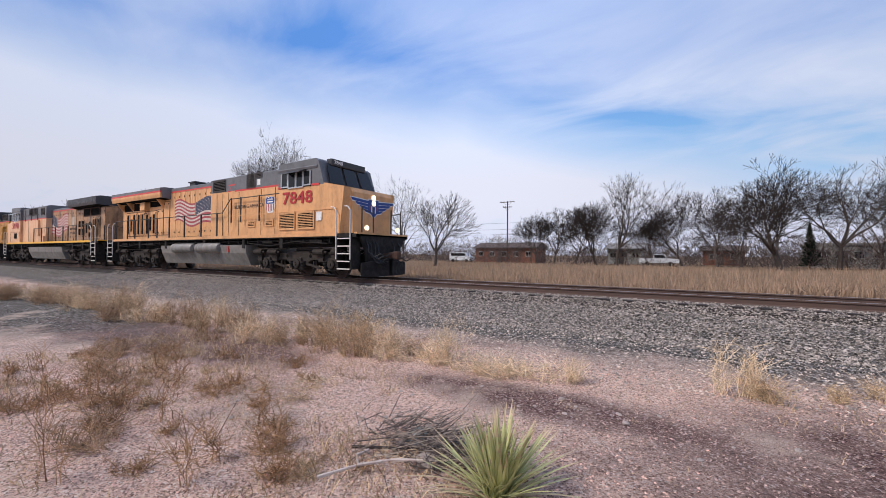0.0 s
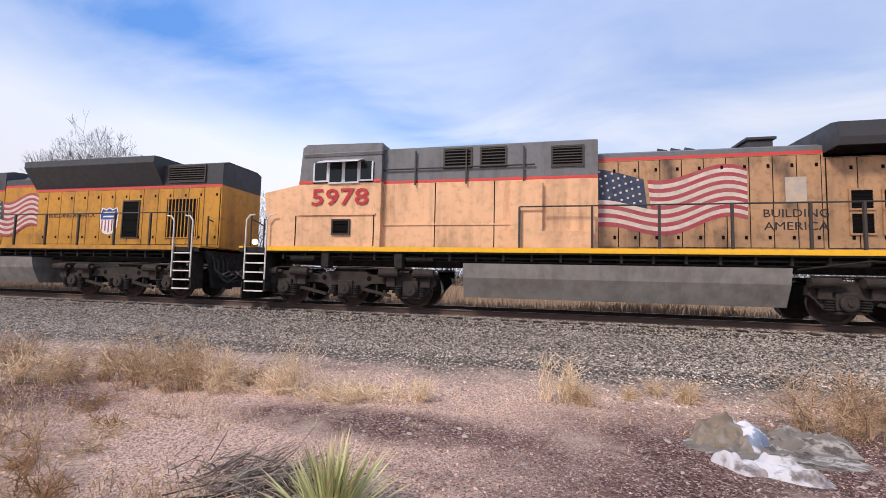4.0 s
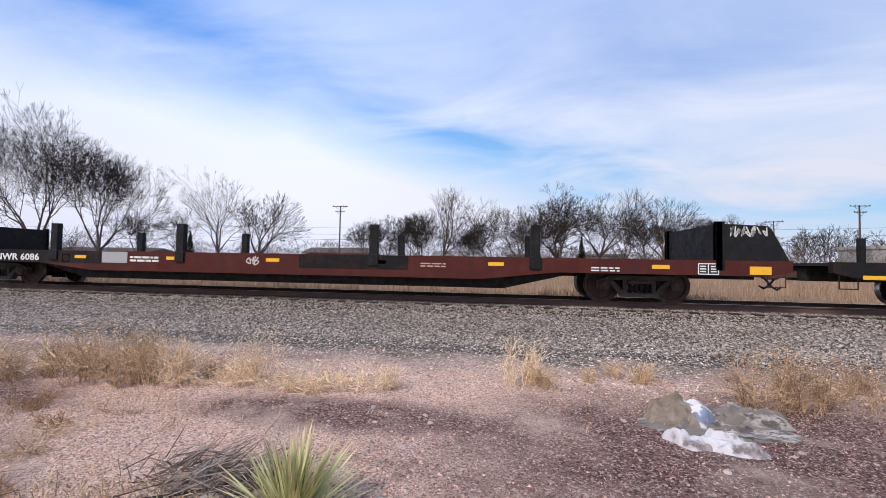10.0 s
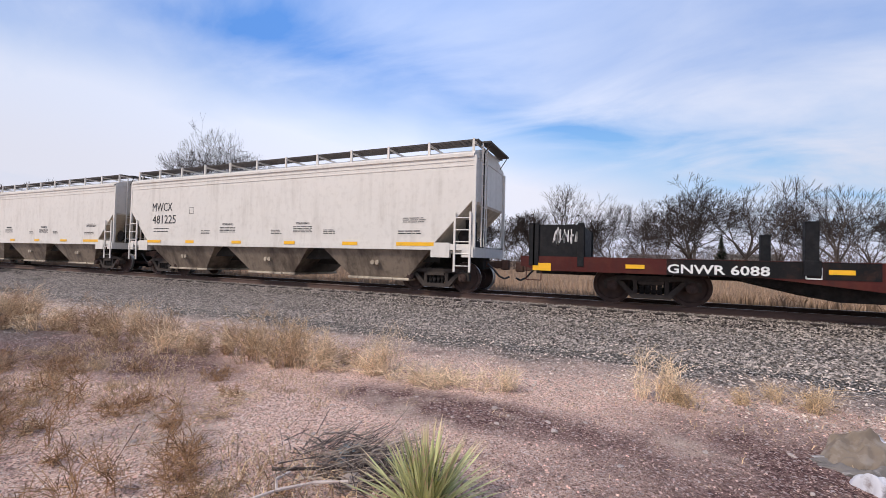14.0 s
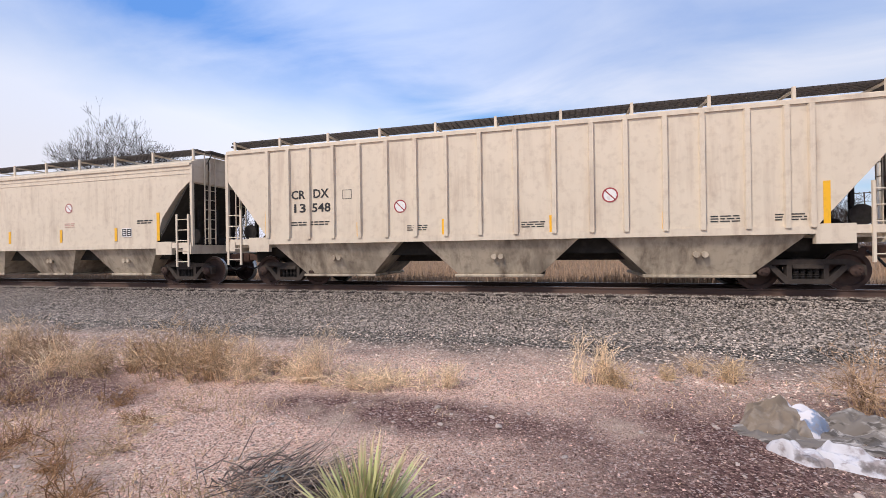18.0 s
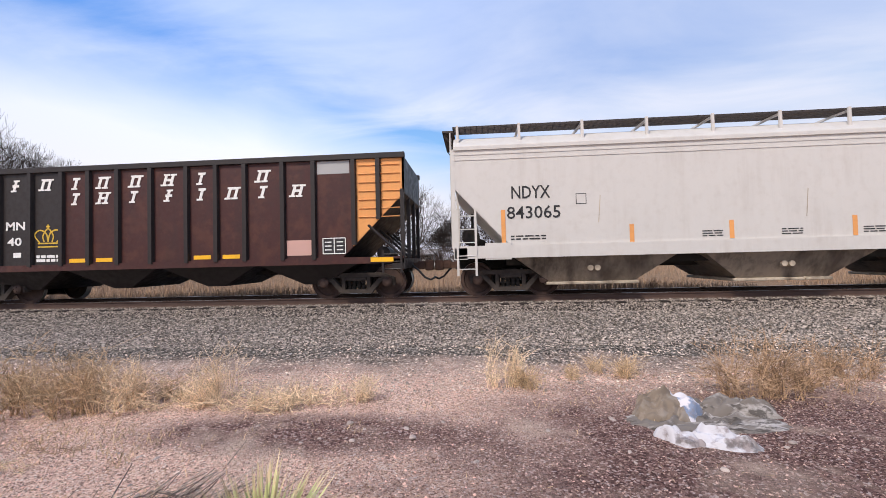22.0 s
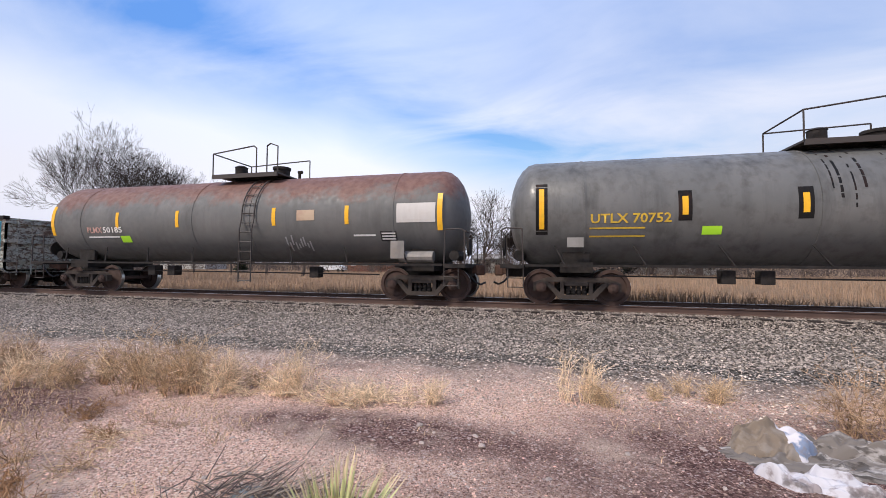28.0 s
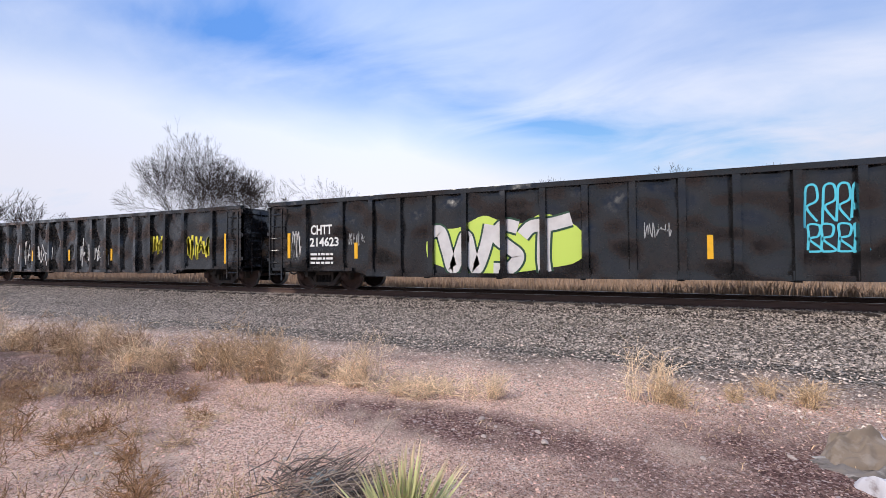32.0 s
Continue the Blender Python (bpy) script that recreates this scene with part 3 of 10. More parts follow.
def freight_frame_mesh():
    bm = B()
    top = [(-1.10, 0.36), (-1.10, 0.58), (-0.74, 0.72), (0.74, 0.72), (1.10, 0.58), (1.10, 0.36), (1.03, 0.36), (1.03, 0.52), (0.74, 0.52), (0.70, 0.60), (-0.70, 0.60), (-0.74, 0.52), (-1.03, 0.52), (-1.03, 0.36)]
    low = [(-0.80, 0.56), (-0.66, 0.58), (-0.36, 0.26), (0.36, 0.26), (0.66, 0.58), (0.80, 0.56), (0.44, 0.15), (-0.44, 0.15)]
    prism_y(bm, top, -0.09, 0.09)
    prism_y(bm, low, -0.09, 0.09)
    for s in (-1, 1):
        box(bm, s * 0.36 - 0.05, s * 0.36 + 0.05, -0.08, 0.08, 0.2, 0.64)
        box(bm, s * 0.89 - 0.14, s * 0.89 + 0.14, -0.1, 0.1, 0.46, 0.60, 0.02)
    box(bm, -0.30, 0.30, -0.12, 0.12, 0.50, 0.60, 0.02)
    return mesh_of("side_frame", bm, "dust_light")


def spring_mesh():
    bm = B()
    prof = []
    for k in range(7):
        z = 0.26 + 0.04 * k
        prof += [(0.045, z), (0.062, z + 0.012), (0.062, z + 0.024), (0.045, z + 0.032)]
    lathe(bm, prof, 8, "Z")
    return mesh_of("spring", bm, "under")


def bolster_mesh():
    bm = B()
    box(bm, -0.2, 0.2, -1.0, 1.0, 0.5, 0.74, 0.02)
    for s in (-1, 1):
        rod(bm, (s * 0.42, -0.9, 0.3), (s * 0.42, 0.9, 0.3), 0.05, 8)
        box(bm, s * 0.46 - 0.03, s * 0.46 + 0.03, -0.85, -0.6, 0.28, 0.55)
    return mesh_of("bogie", bm, "under")


GEAR = {"frame": freight_frame_mesh(), "spring": spring_mesh(), "bolster": bolster_mesh(), "wheel": wheel_mesh(WHEEL_R)}
bm = B()
box(bm, -0.13, 0.13, -0.09, 0.09, -0.08, 0.16, 0.03)
box(bm, 0.1, 0.36, -0.15, 0.13, -0.13, 0.19, 0.05)
box(bm, -0.7, -0.1, -0.08, 0.08, -0.06, 0.12)
GEAR["coupler"] = mesh_of("coupler", bm, "rusty")
bm = B()
pipe(bm, [(-0.25, -0.35, 0.05), (-0.05, -0.36, -0.12), (0.12, -0.33, -0.32), (0.28, -0.28, -0.40), (0.42, -0.22, -0.33)], 0.03, 8)
GEAR["hose"] = mesh_of("brake_hose", bm, "black", True)


def bogie(car, x, frame_mat=None):
    b = put("bogie", GEAR["bolster"], car, pose(x, 0, 0))
    for s in (-1, 1):
        put("side_frame", GEAR["frame"], b, pose(0, s * 1.0, 0))
        for dx in (-0.2, -0.07, 0.07, 0.2):
            put("spring", GEAR["spring"], b, pose(dx, s * 1.0, 0))
    for dx in (-0.9, 0.9):
        w = put("wheelset", GEAR["wheel"], b, pose(dx, 0, WHEEL_R))
        wheels_small.append((w, dx))


def ends(car, x0, x1, z=0.85):
    for x, s in ((x0, -1), (x1, 1)):
        put("coupler", GEAR["coupler"], car, pose(x, 0, z, 0, 0, 0 if s > 0 else 180))
        put("brake_hose", GEAR["hose"], car, pose(x, 0, z, 0, 0, 0 if s > 0 else 180))


def text_mesh(s, width, height, material, shear=0.0, offset=0.0, depth=0.003):
    c = bpy.data.curves.new("lettering", "FONT")
    c.body, c.align_x, c.size, c.shear, c.offset, c.extrude, c.resolution_u = s, "CENTER", 1.0, shear, offset, depth, 2
    o = bpy.data.objects.new("lettering", c)
    scene.collection.objects.link(o)
    bpy.context.view_layer.update()
    me = bpy.data.meshes.new_from_object(o.evaluated_get(bpy.context.evaluated_depsgraph_get()))
    bpy.data.objects.remove(o)
    xs, ys = [v.co.x for v in me.vertices], [v.co.y for v in me.vertices]
    cx, cy = (min(xs) + max(xs)) / 2, (min(ys) + max(ys)) / 2
    kx = width / max(1e-6, max(xs) - min(xs)) if width else height / (max(ys) - min(ys))
    ky = height / max(1e-6, max(ys) - min(ys))
    for v in me.vertices:
        v.co = ((v.co.x - cx) * kx, -v.co.z, (v.co.y - cy) * ky)
    me.materials.clear()
    me.materials.append(M[material])
    return me


def letters(car, s, x, z, width, height, material="black", y=W, shear=0.0, offset=0.0, lift=0.006, label=""):
    return put("lettering", text_mesh(s, width, height, material, shear, offset), car, pose(x, y - lift, z), label)


def plate(car, name, x, z, w, h, material, y=W, lift=0.006, thick=0.006, label=""):
    return box_part(name, (x - w / 2, x + w / 2, y - lift - thick, y - lift, z - h / 2, z + h / 2), material, car, label)


def small_print(car, x, z, w, rows, material="black", y=W, h=0.035, gap=0.075, seed=1):
    """Rows of print too small to read, as plain bars."""
    rng = random.Random(seed + int(abs(x) * 100))
    bm = B()
    for r in range(rows):
        a = x - w / 2
        while a < x + w / 2 - 0.05:
            b = min(a + rng.uniform(0.08, 0.28), x + w / 2)
            box(bm, a, b, y - 0.010, y - 0.004, z - r * gap - h / 2, z - r * gap + h / 2)
            a = b + 0.04
    return part("small_print", bm, material, car)


def ladder(car, x0, x1, y, z0, z1, n, material, r=0.016, stiles=True):
    bm = B()
    if stiles:
        for x in (x0, x1):
            box(bm, x - 0.03, x + 0.03, y - 0.02, y + 0.02, z0, z1)
    for k in range(n):
        z = z0 + (z1 - z0) * (k + 0.5) / n
        rod(bm, (x0, y, z), (x1, y, z), r, 6)
    return part("ladder", bm, material, car)


def rail_run(car, name, pts, material, r=0.02, y=W):
    bm = B()
    pipe(bm, [(x, y, z) for x, z in pts], r, 6)
    return part(name, bm, material, car)


def ribbon(bm, pts, w, y):
    """A flat brush stroke through the points (x, z)."""
    P = [Vector((p[0], p[1])) for p in pts]
    L, R = [], []
    for i, p in enumerate(P):
        d = (P[min(i + 1, len(P) - 1)] - P[max(i - 1, 0)])
        if d.length < 1e-6:
            d = Vector((1, 0))
        d.normalize()
        n = Vector((-d.y, d.x)) * w / 2
        L.append(bm.verts.new((p.x + n.x, y, p.y + n.y)))
        R.append(bm.verts.new((p.x - n.x, y, p.y - n.y)))
    for i in range(len(P) - 1):
        bm.faces.new((L[i], L[i + 1], R[i + 1], R[i]))


def curl(points, n=6):
    """A smooth line through the points."""
    out = []
    for i in range(len(points) - 1):
        p0, p1, p2, p3 = points[max(i - 1, 0)], points[i], points[i + 1], points[min(i + 2, len(points) - 1)]
        for k in range(n):
            t = k / n
            out.append(tuple(0.5 * (2 * p1[j] + (p2[j] - p0[j]) * t + (2 * p0[j] - 5 * p1[j] + 4 * p2[j] - p3[j]) * t * t + (3 * p1[j] - p0[j] - 3 * p2[j] + p3[j]) * t ** 3) for j in (0, 1)))
    out.append(points[-1])
    return out


def scrawl(car, x0, x1, z0, z1, material, seed, strokes=6, w=0.04, y=W, label="illegible spray-painted scrawl"):
    """Sprayed loops that cannot be read."""
    rng = random.Random(seed)
    bm = B()
    for k in range(strokes):
        cx = x0 + (x1 - x0) * (k + 0.5) / strokes
        dx = 0.75 * (x1 - x0) / strokes
        pts = []
        z = rng.uniform(0.7, 1.0)
        for j in range(rng.randint(4, 7)):
            pts.append((cx + dx * rng.uniform(-0.7, 0.7), z0 + (z1 - z0) * z))
            z = (1 - z) * rng.uniform(0.75, 1.1) if j % 2 == 0 else rng.uniform(0.3, 1.0)
            z = min(1.0, max(0.0, z))
        ribbon(bm, curl(pts), w, y - 0.005 - 0.0006 * k)
    return part("graffiti", bm, material, car, label)


STROKES = {"a": [((-0.9, -1), (-0.35, 0.3), (0.0, 1.0)), ((0.0, 1.0), (0.4, 0.1), (0.9, -1)), ((-0.5, -0.3), (0.55, -0.25))],
           "m": [((-0.9, -1), (-0.75, 0.0), (-0.8, 1)), ((-0.8, 1), (-0.1, 0.0), (0.75, 0.95)), ((0.75, 0.95), (0.7, 0.0), (0.9, -1))],
           "z": [((-0.85, 0.55), (-0.1, 0.8), (0.75, 0.7)), ((0.75, 0.7), (0.1, 0.05), (-0.75, -0.75)), ((-0.75, -0.75), (0.1, -0.6), (0.9, -0.85))],
           "s": [((0.75, 0.8), (-0.2, 1.0), (-0.7, 0.45), (0.1, 0.05), (0.75, -0.35), (0.2, -0.95), (-0.85, -0.75))],
           "b": [((-0.75, -1), (-0.7, 0.0), (-0.75, 1)), ((-0.75, 0.95), (0.5, 0.8), (0.55, 0.3), (-0.5, 0.05)), ((-0.5, 0.0), (0.8, -0.2), (0.7, -0.8), (-0.7, -0.95))],
           "d": [((-0.75, -1), (-0.65, 0.0), (-0.75, 1)), ((-0.75, 0.9), (0.5, 0.7), (0.75, -0.1), (0.3, -0.8), (-0.7, -0.95))]}


def bubble_letter(car, key, x, z0, z1, w, fill, edge, seed, y=W):
    """One wide sprayed letter: a bright rim, a dark outline, a pale filling."""
    rng = random.Random(seed)
    zc, h = (z0 + z1) / 2, (z1 - z0) / 2
    lines = []
    for st in STROKES[key]:
        lines.append(curl([(x + 0.36 * w * p + rng.gauss(0, 0.02), zc + 0.80 * h * q + rng.gauss(0, 0.02)) for p, q in st]) if len(st) > 2 else [(x + 0.36 * w * p, zc + 0.80 * h * q) for p, q in st])
    for wide, lift, mat, label in ((0.46, 0.003, "spray_white", "white sprayed rim of a letter"), (0.40, 0.006, edge, "dark outline of a sprayed letter"), (0.27, 0.010, fill, "pale filling of a sprayed letter")):
        bm = B()
        for k, line in enumerate(lines):
            ribbon(bm, line, wide * w, y - lift - 0.0006 * k)
        part("graffiti", bm, mat, car, label)


def no_sign(car, x, z, r=0.17, y=W):
    bm = B()
    n = 24
    ring = [(x + r * math.cos(2 * math.pi * i / n), z + r * math.sin(2 * math.pi * i / n)) for i in range(n + 1)]
    disc = bm.faces.new([bm.verts.new((p[0], y - 0.005, p[1])) for p in ring[:-1]])
    ribbon(bm, ring, 0.035, y - 0.008)
    ribbon(bm, [(x - r * 0.7, z + r * 0.7), (x + r * 0.7, z - r * 0.7)], 0.03, y - 0.008)
    bm.faces.ensure_lookup_table()
    for f in bm.faces[1:]:
        f.material_index = 1
    return part("warning_sign", bm, ["white", "flag_red"], car, "round white prohibition sign with a red slash")


def data_panel(car, x, z, w=0.5, h=0.34, y=W):
    p = plate(car, "data_panel", x, z, w, h, "black", y, label="black consolidated stencil panel with white lines")
    bm = B()
    for dx in (-0.5, 0.0, 0.5):
        box(bm, x + dx * w - 0.012, x + dx * w + 0.012, y - 0.016, y - 0.013, z - h / 2, z + h / 2)
    for dz in (-0.5, 0.5):
        box(bm, x - w / 2, x + w / 2, y - 0.0165, y - 0.0135, z + dz * h - 0.012, z + dz * h + 0.012)
    for k in range(3):
        box(bm, x - 0.42 * w, x - 0.12 * w, y - 0.016, y - 0.013, z + h * (0.25 - 0.25 * k) - 0.015, z + h * (0.25 - 0.25 * k) + 0.015)
        box(bm, x + 0.12 * w, x + 0.40 * w, y - 0.016, y - 0.013, z + h * (0.25 - 0.25 * k) - 0.015, z + h * (0.25 - 0.25 * k) + 0.015)
    part("panel_lines", bm, "white", car)


def car_thing(name, label, category, u0, u1):
    """An empty at rail height in the middle of the car; u0, u1: its ends along the train."""
    c = thing(name, label, category, "vehicles of the freight train", pose((u0 + u1) / 2, YC, ZR))
    moving.append((c, (u0 + u1) / 2))
    return c

# ---- paint of the cars ----
M["flat_black"] = paint("black flat car paint", (0.009, 0.009, 0.0095), (0.04, 0.028, 0.022), 0.35, rust=0.12, fade=0.1, spec=0.15)
M["flat_red"] = paint("oxide red flat car paint", (0.072, 0.016, 0.013), (0.025, 0.022, 0.02), 0.5, rust=0.15, spec=0.15)
M["hop_grey"] = paint("light grey hopper paint", (0.66, 0.62, 0.56), (0.24, 0.19, 0.14), 0.35, fade=0.15, bump=0.1)
M["hop_tan"] = paint("weathered tan-grey hopper paint", (0.66, 0.57, 0.45), (0.26, 0.16, 0.11), 0.5, fade=0.2, bump=0.1)
M["hop_white"] = paint("white hopper paint", (0.57, 0.545, 0.51), (0.34, 0.28, 0.23), 0.3, fade=0.1, bump=0.1)
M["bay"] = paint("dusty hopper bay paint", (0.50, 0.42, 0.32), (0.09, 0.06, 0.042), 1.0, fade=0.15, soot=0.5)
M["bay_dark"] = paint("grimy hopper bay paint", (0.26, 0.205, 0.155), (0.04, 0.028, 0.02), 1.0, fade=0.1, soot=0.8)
# near black: holds the shade inside hopper ends and between the bays
M["hop_shade"] = surface("underside steel darkened for shade", (0.03, 0.027, 0.024), 0.85, layers=[((0.07, 0.06, 0.05), 4, 0.4, 0.5, 0.7, None)], spec=0.15)
M["coal_brown"] = paint("dark brown hopper paint", (0.05, 0.013, 0.011), (0.02, 0.015, 0.015), 0.45, fade=0.06, rust=0.2)
M["coal_black"] = paint("patched black hopper paint", (0.020, 0.015, 0.014), (0.02, 0.015, 0.015), 0.3, fade=0.05)
M["orange"] = paint("orange panel paint", (0.72, 0.32, 0.10), (0.15, 0.07, 0.04), 0.3)
M["gon_red"] = paint("boxcar red gondola paint", (0.155, 0.035, 0.035), (0.06, 0.03, 0.025), 0.45, rust=0.2)
M["gon_rib"] = paint("pale blue-green rib paint", (0.20, 0.29, 0.31), (0.08, 0.05, 0.035), 0.7, rust=0.8, fade=0.3)
M["gon_teal"] = surface("peeling pale green gondola paint", (0.33, 0.355, 0.32), 0.65, layers=[((0.47, 0.45, 0.39), 1.2, 0.7, 0.46, 0.6, None), ((0.19, 0.34, 0.38), 0.7, 0.45, 0.58, 0.68, None),
    ((0.17, 0.085, 0.045), 0.9, 0.85, 0.51, 0.62, None), ((0.085, 0.055, 0.040), 4.5, 0.85, 0.52, 0.58, (0.6, 1, 2.0)), ((0.11, 0.06, 0.038), 11.0, 0.8, 0.53, 0.60, (0.8, 1, 1.5)), ((0.035, 0.025, 0.02), 2.2, 0.8, 0.59, 0.64, (0.7, 1, 1.4))], bump=0.25, bump_scale=3.0, streak=((0.12, 0.06, 0.035), 0.8))
M["rust_panel"] = surface("deep rust", (0.085, 0.036, 0.022), 0.85, layers=[((0.17, 0.08, 0.045), 3, 0.7, 0.45, 0.65, None), ((0.03, 0.018, 0.014), 6, 0.8, 0.5, 0.65, None)], bump=0.4, bump_scale=8)
M["worn_print"] = surface("worn pale lettering", (0.50, 0.46, 0.40), 0.7, layers=[((0.10, 0.06, 0.045), 7, 0.9, 0.50, 0.58, None), ((0.30, 0.34, 0.32), 3, 0.8, 0.5, 0.6, None)])
M["teal"] = surface("bright blue ladder paint", (0.10, 0.42, 0.55), 0.55, layers=[((0.2, 0.12, 0.08), 8, 0.5, 0.5, 0.7, None)])
M["gon_black"] = surface("glossy black gondola paint", (0.010, 0.010, 0.011), 0.22, layers=[((0.02, 0.019, 0.018), 1.2, 0.5, 0.45, 0.75, None), ((0.06, 0.04, 0.03), 16, 0.12, 0.64, 0.72, None)], spec=0.5,
    bump=1.0, bump_scale=1.3, bump_dist=0.16, bump_detail=0, streak=((0.05, 0.04, 0.035), 0.15))
M["tank_dark"] = surface("dark grey tank paint", (0.125, 0.125, 0.12), 0.42, layers=[((0.18, 0.175, 0.165), 0.8, 0.5, 0.4, 0.7, None), ((0.05, 0.045, 0.04), 3, 0.5, 0.5, 0.75, None)], bump=0.1, bump_scale=1.5, bump_dist=0.02, streak=((0.03, 0.028, 0.025), 0.75))
M["spray_white"] = surface("white spray paint", (0.66, 0.64, 0.62), 0.6, layers=[((0.45, 0.42, 0.42), 2.5, 0.6, 0.4, 0.7, None)])
M["spray_grey"] = surface("grey spray paint", (0.36, 0.36, 0.36), 0.6)
M["spray_tan"] = surface("tan spray paint", (0.48, 0.36, 0.25), 0.6, layers=[((0.35, 0.2, 0.15), 2.5, 0.6, 0.4, 0.7, None)])
M["spray_lime"] = surface("lime spray paint", (0.55, 0.70, 0.12), 0.6)
M["spray_yellow"] = surface("yellow spray paint", (0.72, 0.62, 0.06), 0.6)
M["spray_blue"] = surface("light blue spray paint", (0.10, 0.55, 0.68), 0.6)
M["spray_green"] = surface("dark green outline", (0.02, 0.06, 0.035), 0.6)
M["spray_mint"] = surface("mint spray paint", (0.12, 0.55, 0.34), 0.6)
M["faint"] = surface("faded pink print", (0.55, 0.33, 0.28), 0.6)
M["logo_blue"] = surface("blue logo paint", (0.10, 0.27, 0.42), 0.5)
M["gold"] = surface("yellow stencil lettering", (0.62, 0.40, 0.04), 0.55, layers=[((0.25, 0.18, 0.06), 9, 0.5, 0.45, 0.7, None)])


def tank_rust():
    """Grey tank whose top has gone to rust."""
    m = surface("rust-topped grey tank paint", (0.12, 0.12, 0.115), 0.6, layers=[((0.19, 0.18, 0.17), 0.9, 0.5, 0.4, 0.7, None)], bump=0.15, bump_scale=6, streak=((0.05, 0.045, 0.04), 0.6))
    nt = m.node_tree
    bs = nt.nodes["Principled BSDF"]
    link = bs.inputs["Base Color"].links[0].from_socket
    vec = tex_nodes(nt)
    sep = nt.nodes.new("ShaderNodeSeparateXYZ")
    nt.links.new(vec, sep.inputs[0])
    s = nt.nodes.new("ShaderNodeMath")
    s.operation = "MULTIPLY_ADD"
    nt.links.new(noise_fac(nt, vec, 1.1, 6, 0.7, None, 0.3, 0.7), s.inputs[0])
    s.inputs[1].default_value = 0.9
    nt.links.new(sep.outputs[2], s.inputs[2])
    r = nt.nodes.new("ShaderNodeMapRange")
    r.inputs["From Min"].default_value, r.inputs["From Max"].default_value = 3.35, 3.85
    nt.links.new(s.outputs[0], r.inputs["Value"])
    rust = mix_col(nt, noise_fac(nt, vec, 5.0), (0.13, 0.055, 0.04), (0.20, 0.10, 0.075))
    nt.links.new(mix_col(nt, times(nt, r.outputs[0], 0.9), link, rust), bs.inputs["Base Color"])
    return m


M["tank_rusty"] = tank_rust()


# ---- cars ----
def flat_car(label, u0, u1, t0, t1, body, bulkheads, stakes, marks, stake_w=0.12):
    """bulkheads: outlines of their side plates, and the place of the end plate."""
    c = car_thing("flat_car", label, "flat car", u0, u1)
    mid = (u0 + u1) / 2
    a, b = u0 - mid, u1 - mid
    top, sill = 1.16, 0.78
    bm = B()
    for s in (-1, 1):
        y0, y1 = (W + 0.02, W + 0.16) if s < 0 else (-W - 0.16, -W - 0.02)
        prism_y(bm, [(a + 0.5, sill), (t0 - mid + 2.2, sill), (t0 - mid + 4.2, sill - 0.22), (t1 - mid - 4.2, sill - 0.22), (t1 - mid - 2.2, sill), (b - 0.5, sill), (b, sill + 0.12), (b, top), (a, top), (a, sill + 0.12)], y0, y1)
    part("side_sill", bm, body, c)
    bm = B()
    n = 54
    for k in range(n):
        x = a + 0.1 + (b - a - 0.2) * k / n
        box(bm, x, x + (b - a - 0.2) / n - 0.02, W + 0.17, -W - 0.17, top - 0.09, top - 0.015)
    part("deck", bm, "tie", c, "dark timber deck boards")
    bm = B()
    box(bm, a + 0.2, b - 0.2, -0.4, 0.4, 0.66, 1.05)
    prism_y(bm, [(t0 - mid + 1.5, 0.80), (t0 - mid + 3.6, 0.30), (t1 - mid - 3.6, 0.30), (t1 - mid - 1.5, 0.80)], W + 0.45, -W - 0.45)
    for k in range(12):
        x = a + 1.2 + (b - a - 2.4) * k / 11
        box(bm, x - 0.05, x + 0.05, W + 0.18, -W - 0.18, 0.75, 1.05)
    part("centre_sill", bm, "under", c)
    for x in stakes:
        for y, tall in ((W - 0.01, 0.86), (-W - 0.16, 0.78)):
            bm = B()
            box(bm, x - stake_w, x + stake_w, y, y + 0.17, top - 0.22, top + tall, 0.015)
            box(bm, x - stake_w - 0.03, x + stake_w + 0.03, y - 0.02, y + 0.19, top - 0.3, top + 0.02, 0.01)
            part("stake", bm, "stake", c, "black steel side stake")
    for outline, e in bulkheads:
        zt = max(z for _, z in outline)
        bh = box_part("bulkhead", (e - 0.05, e + 0.05, W + 0.06, -W - 0.06, top - 0.02, zt), "stake", c, "black steel bulkhead")
        for y in (W + 0.05, -W - 0.1):
            bm = B()
            prism_y(bm, outline, y, y + 0.05)
            part("side_plate", bm, "stake", bh)
        for x, z in ((outline[0][0], zt), (outline[-1][0], zt), (e, zt)):
            for y in (W + 0.0, -W - 0.14):
                bm = B()
                box(bm, x - 0.08, x + 0.08, y, y + 0.14, top - 0.25, zt + 0.05, 0.01)
                part("corner_post", bm, "stake", bh)
    bogie(c, t0 - mid)
    bogie(c, t1 - mid)
    ends(c, a - 0.15, b + 0.15, 0.8)
    for s, e in ((-1, a), (1, b)):
        bm = B()
        for dx in (-0.55, -0.15):
            rod(bm, (e + s * dx, W + 0.05, 0.9), (e + s * dx, W + 0.05, 0.52), 0.014, 6)
        rod(bm, (e - s * 0.55, W + 0.05, 0.52), (e - s * 0.15, W + 0.05, 0.52), 0.014, 6)
        part("sill_step", bm, body, c)
    marks(c)
    return c


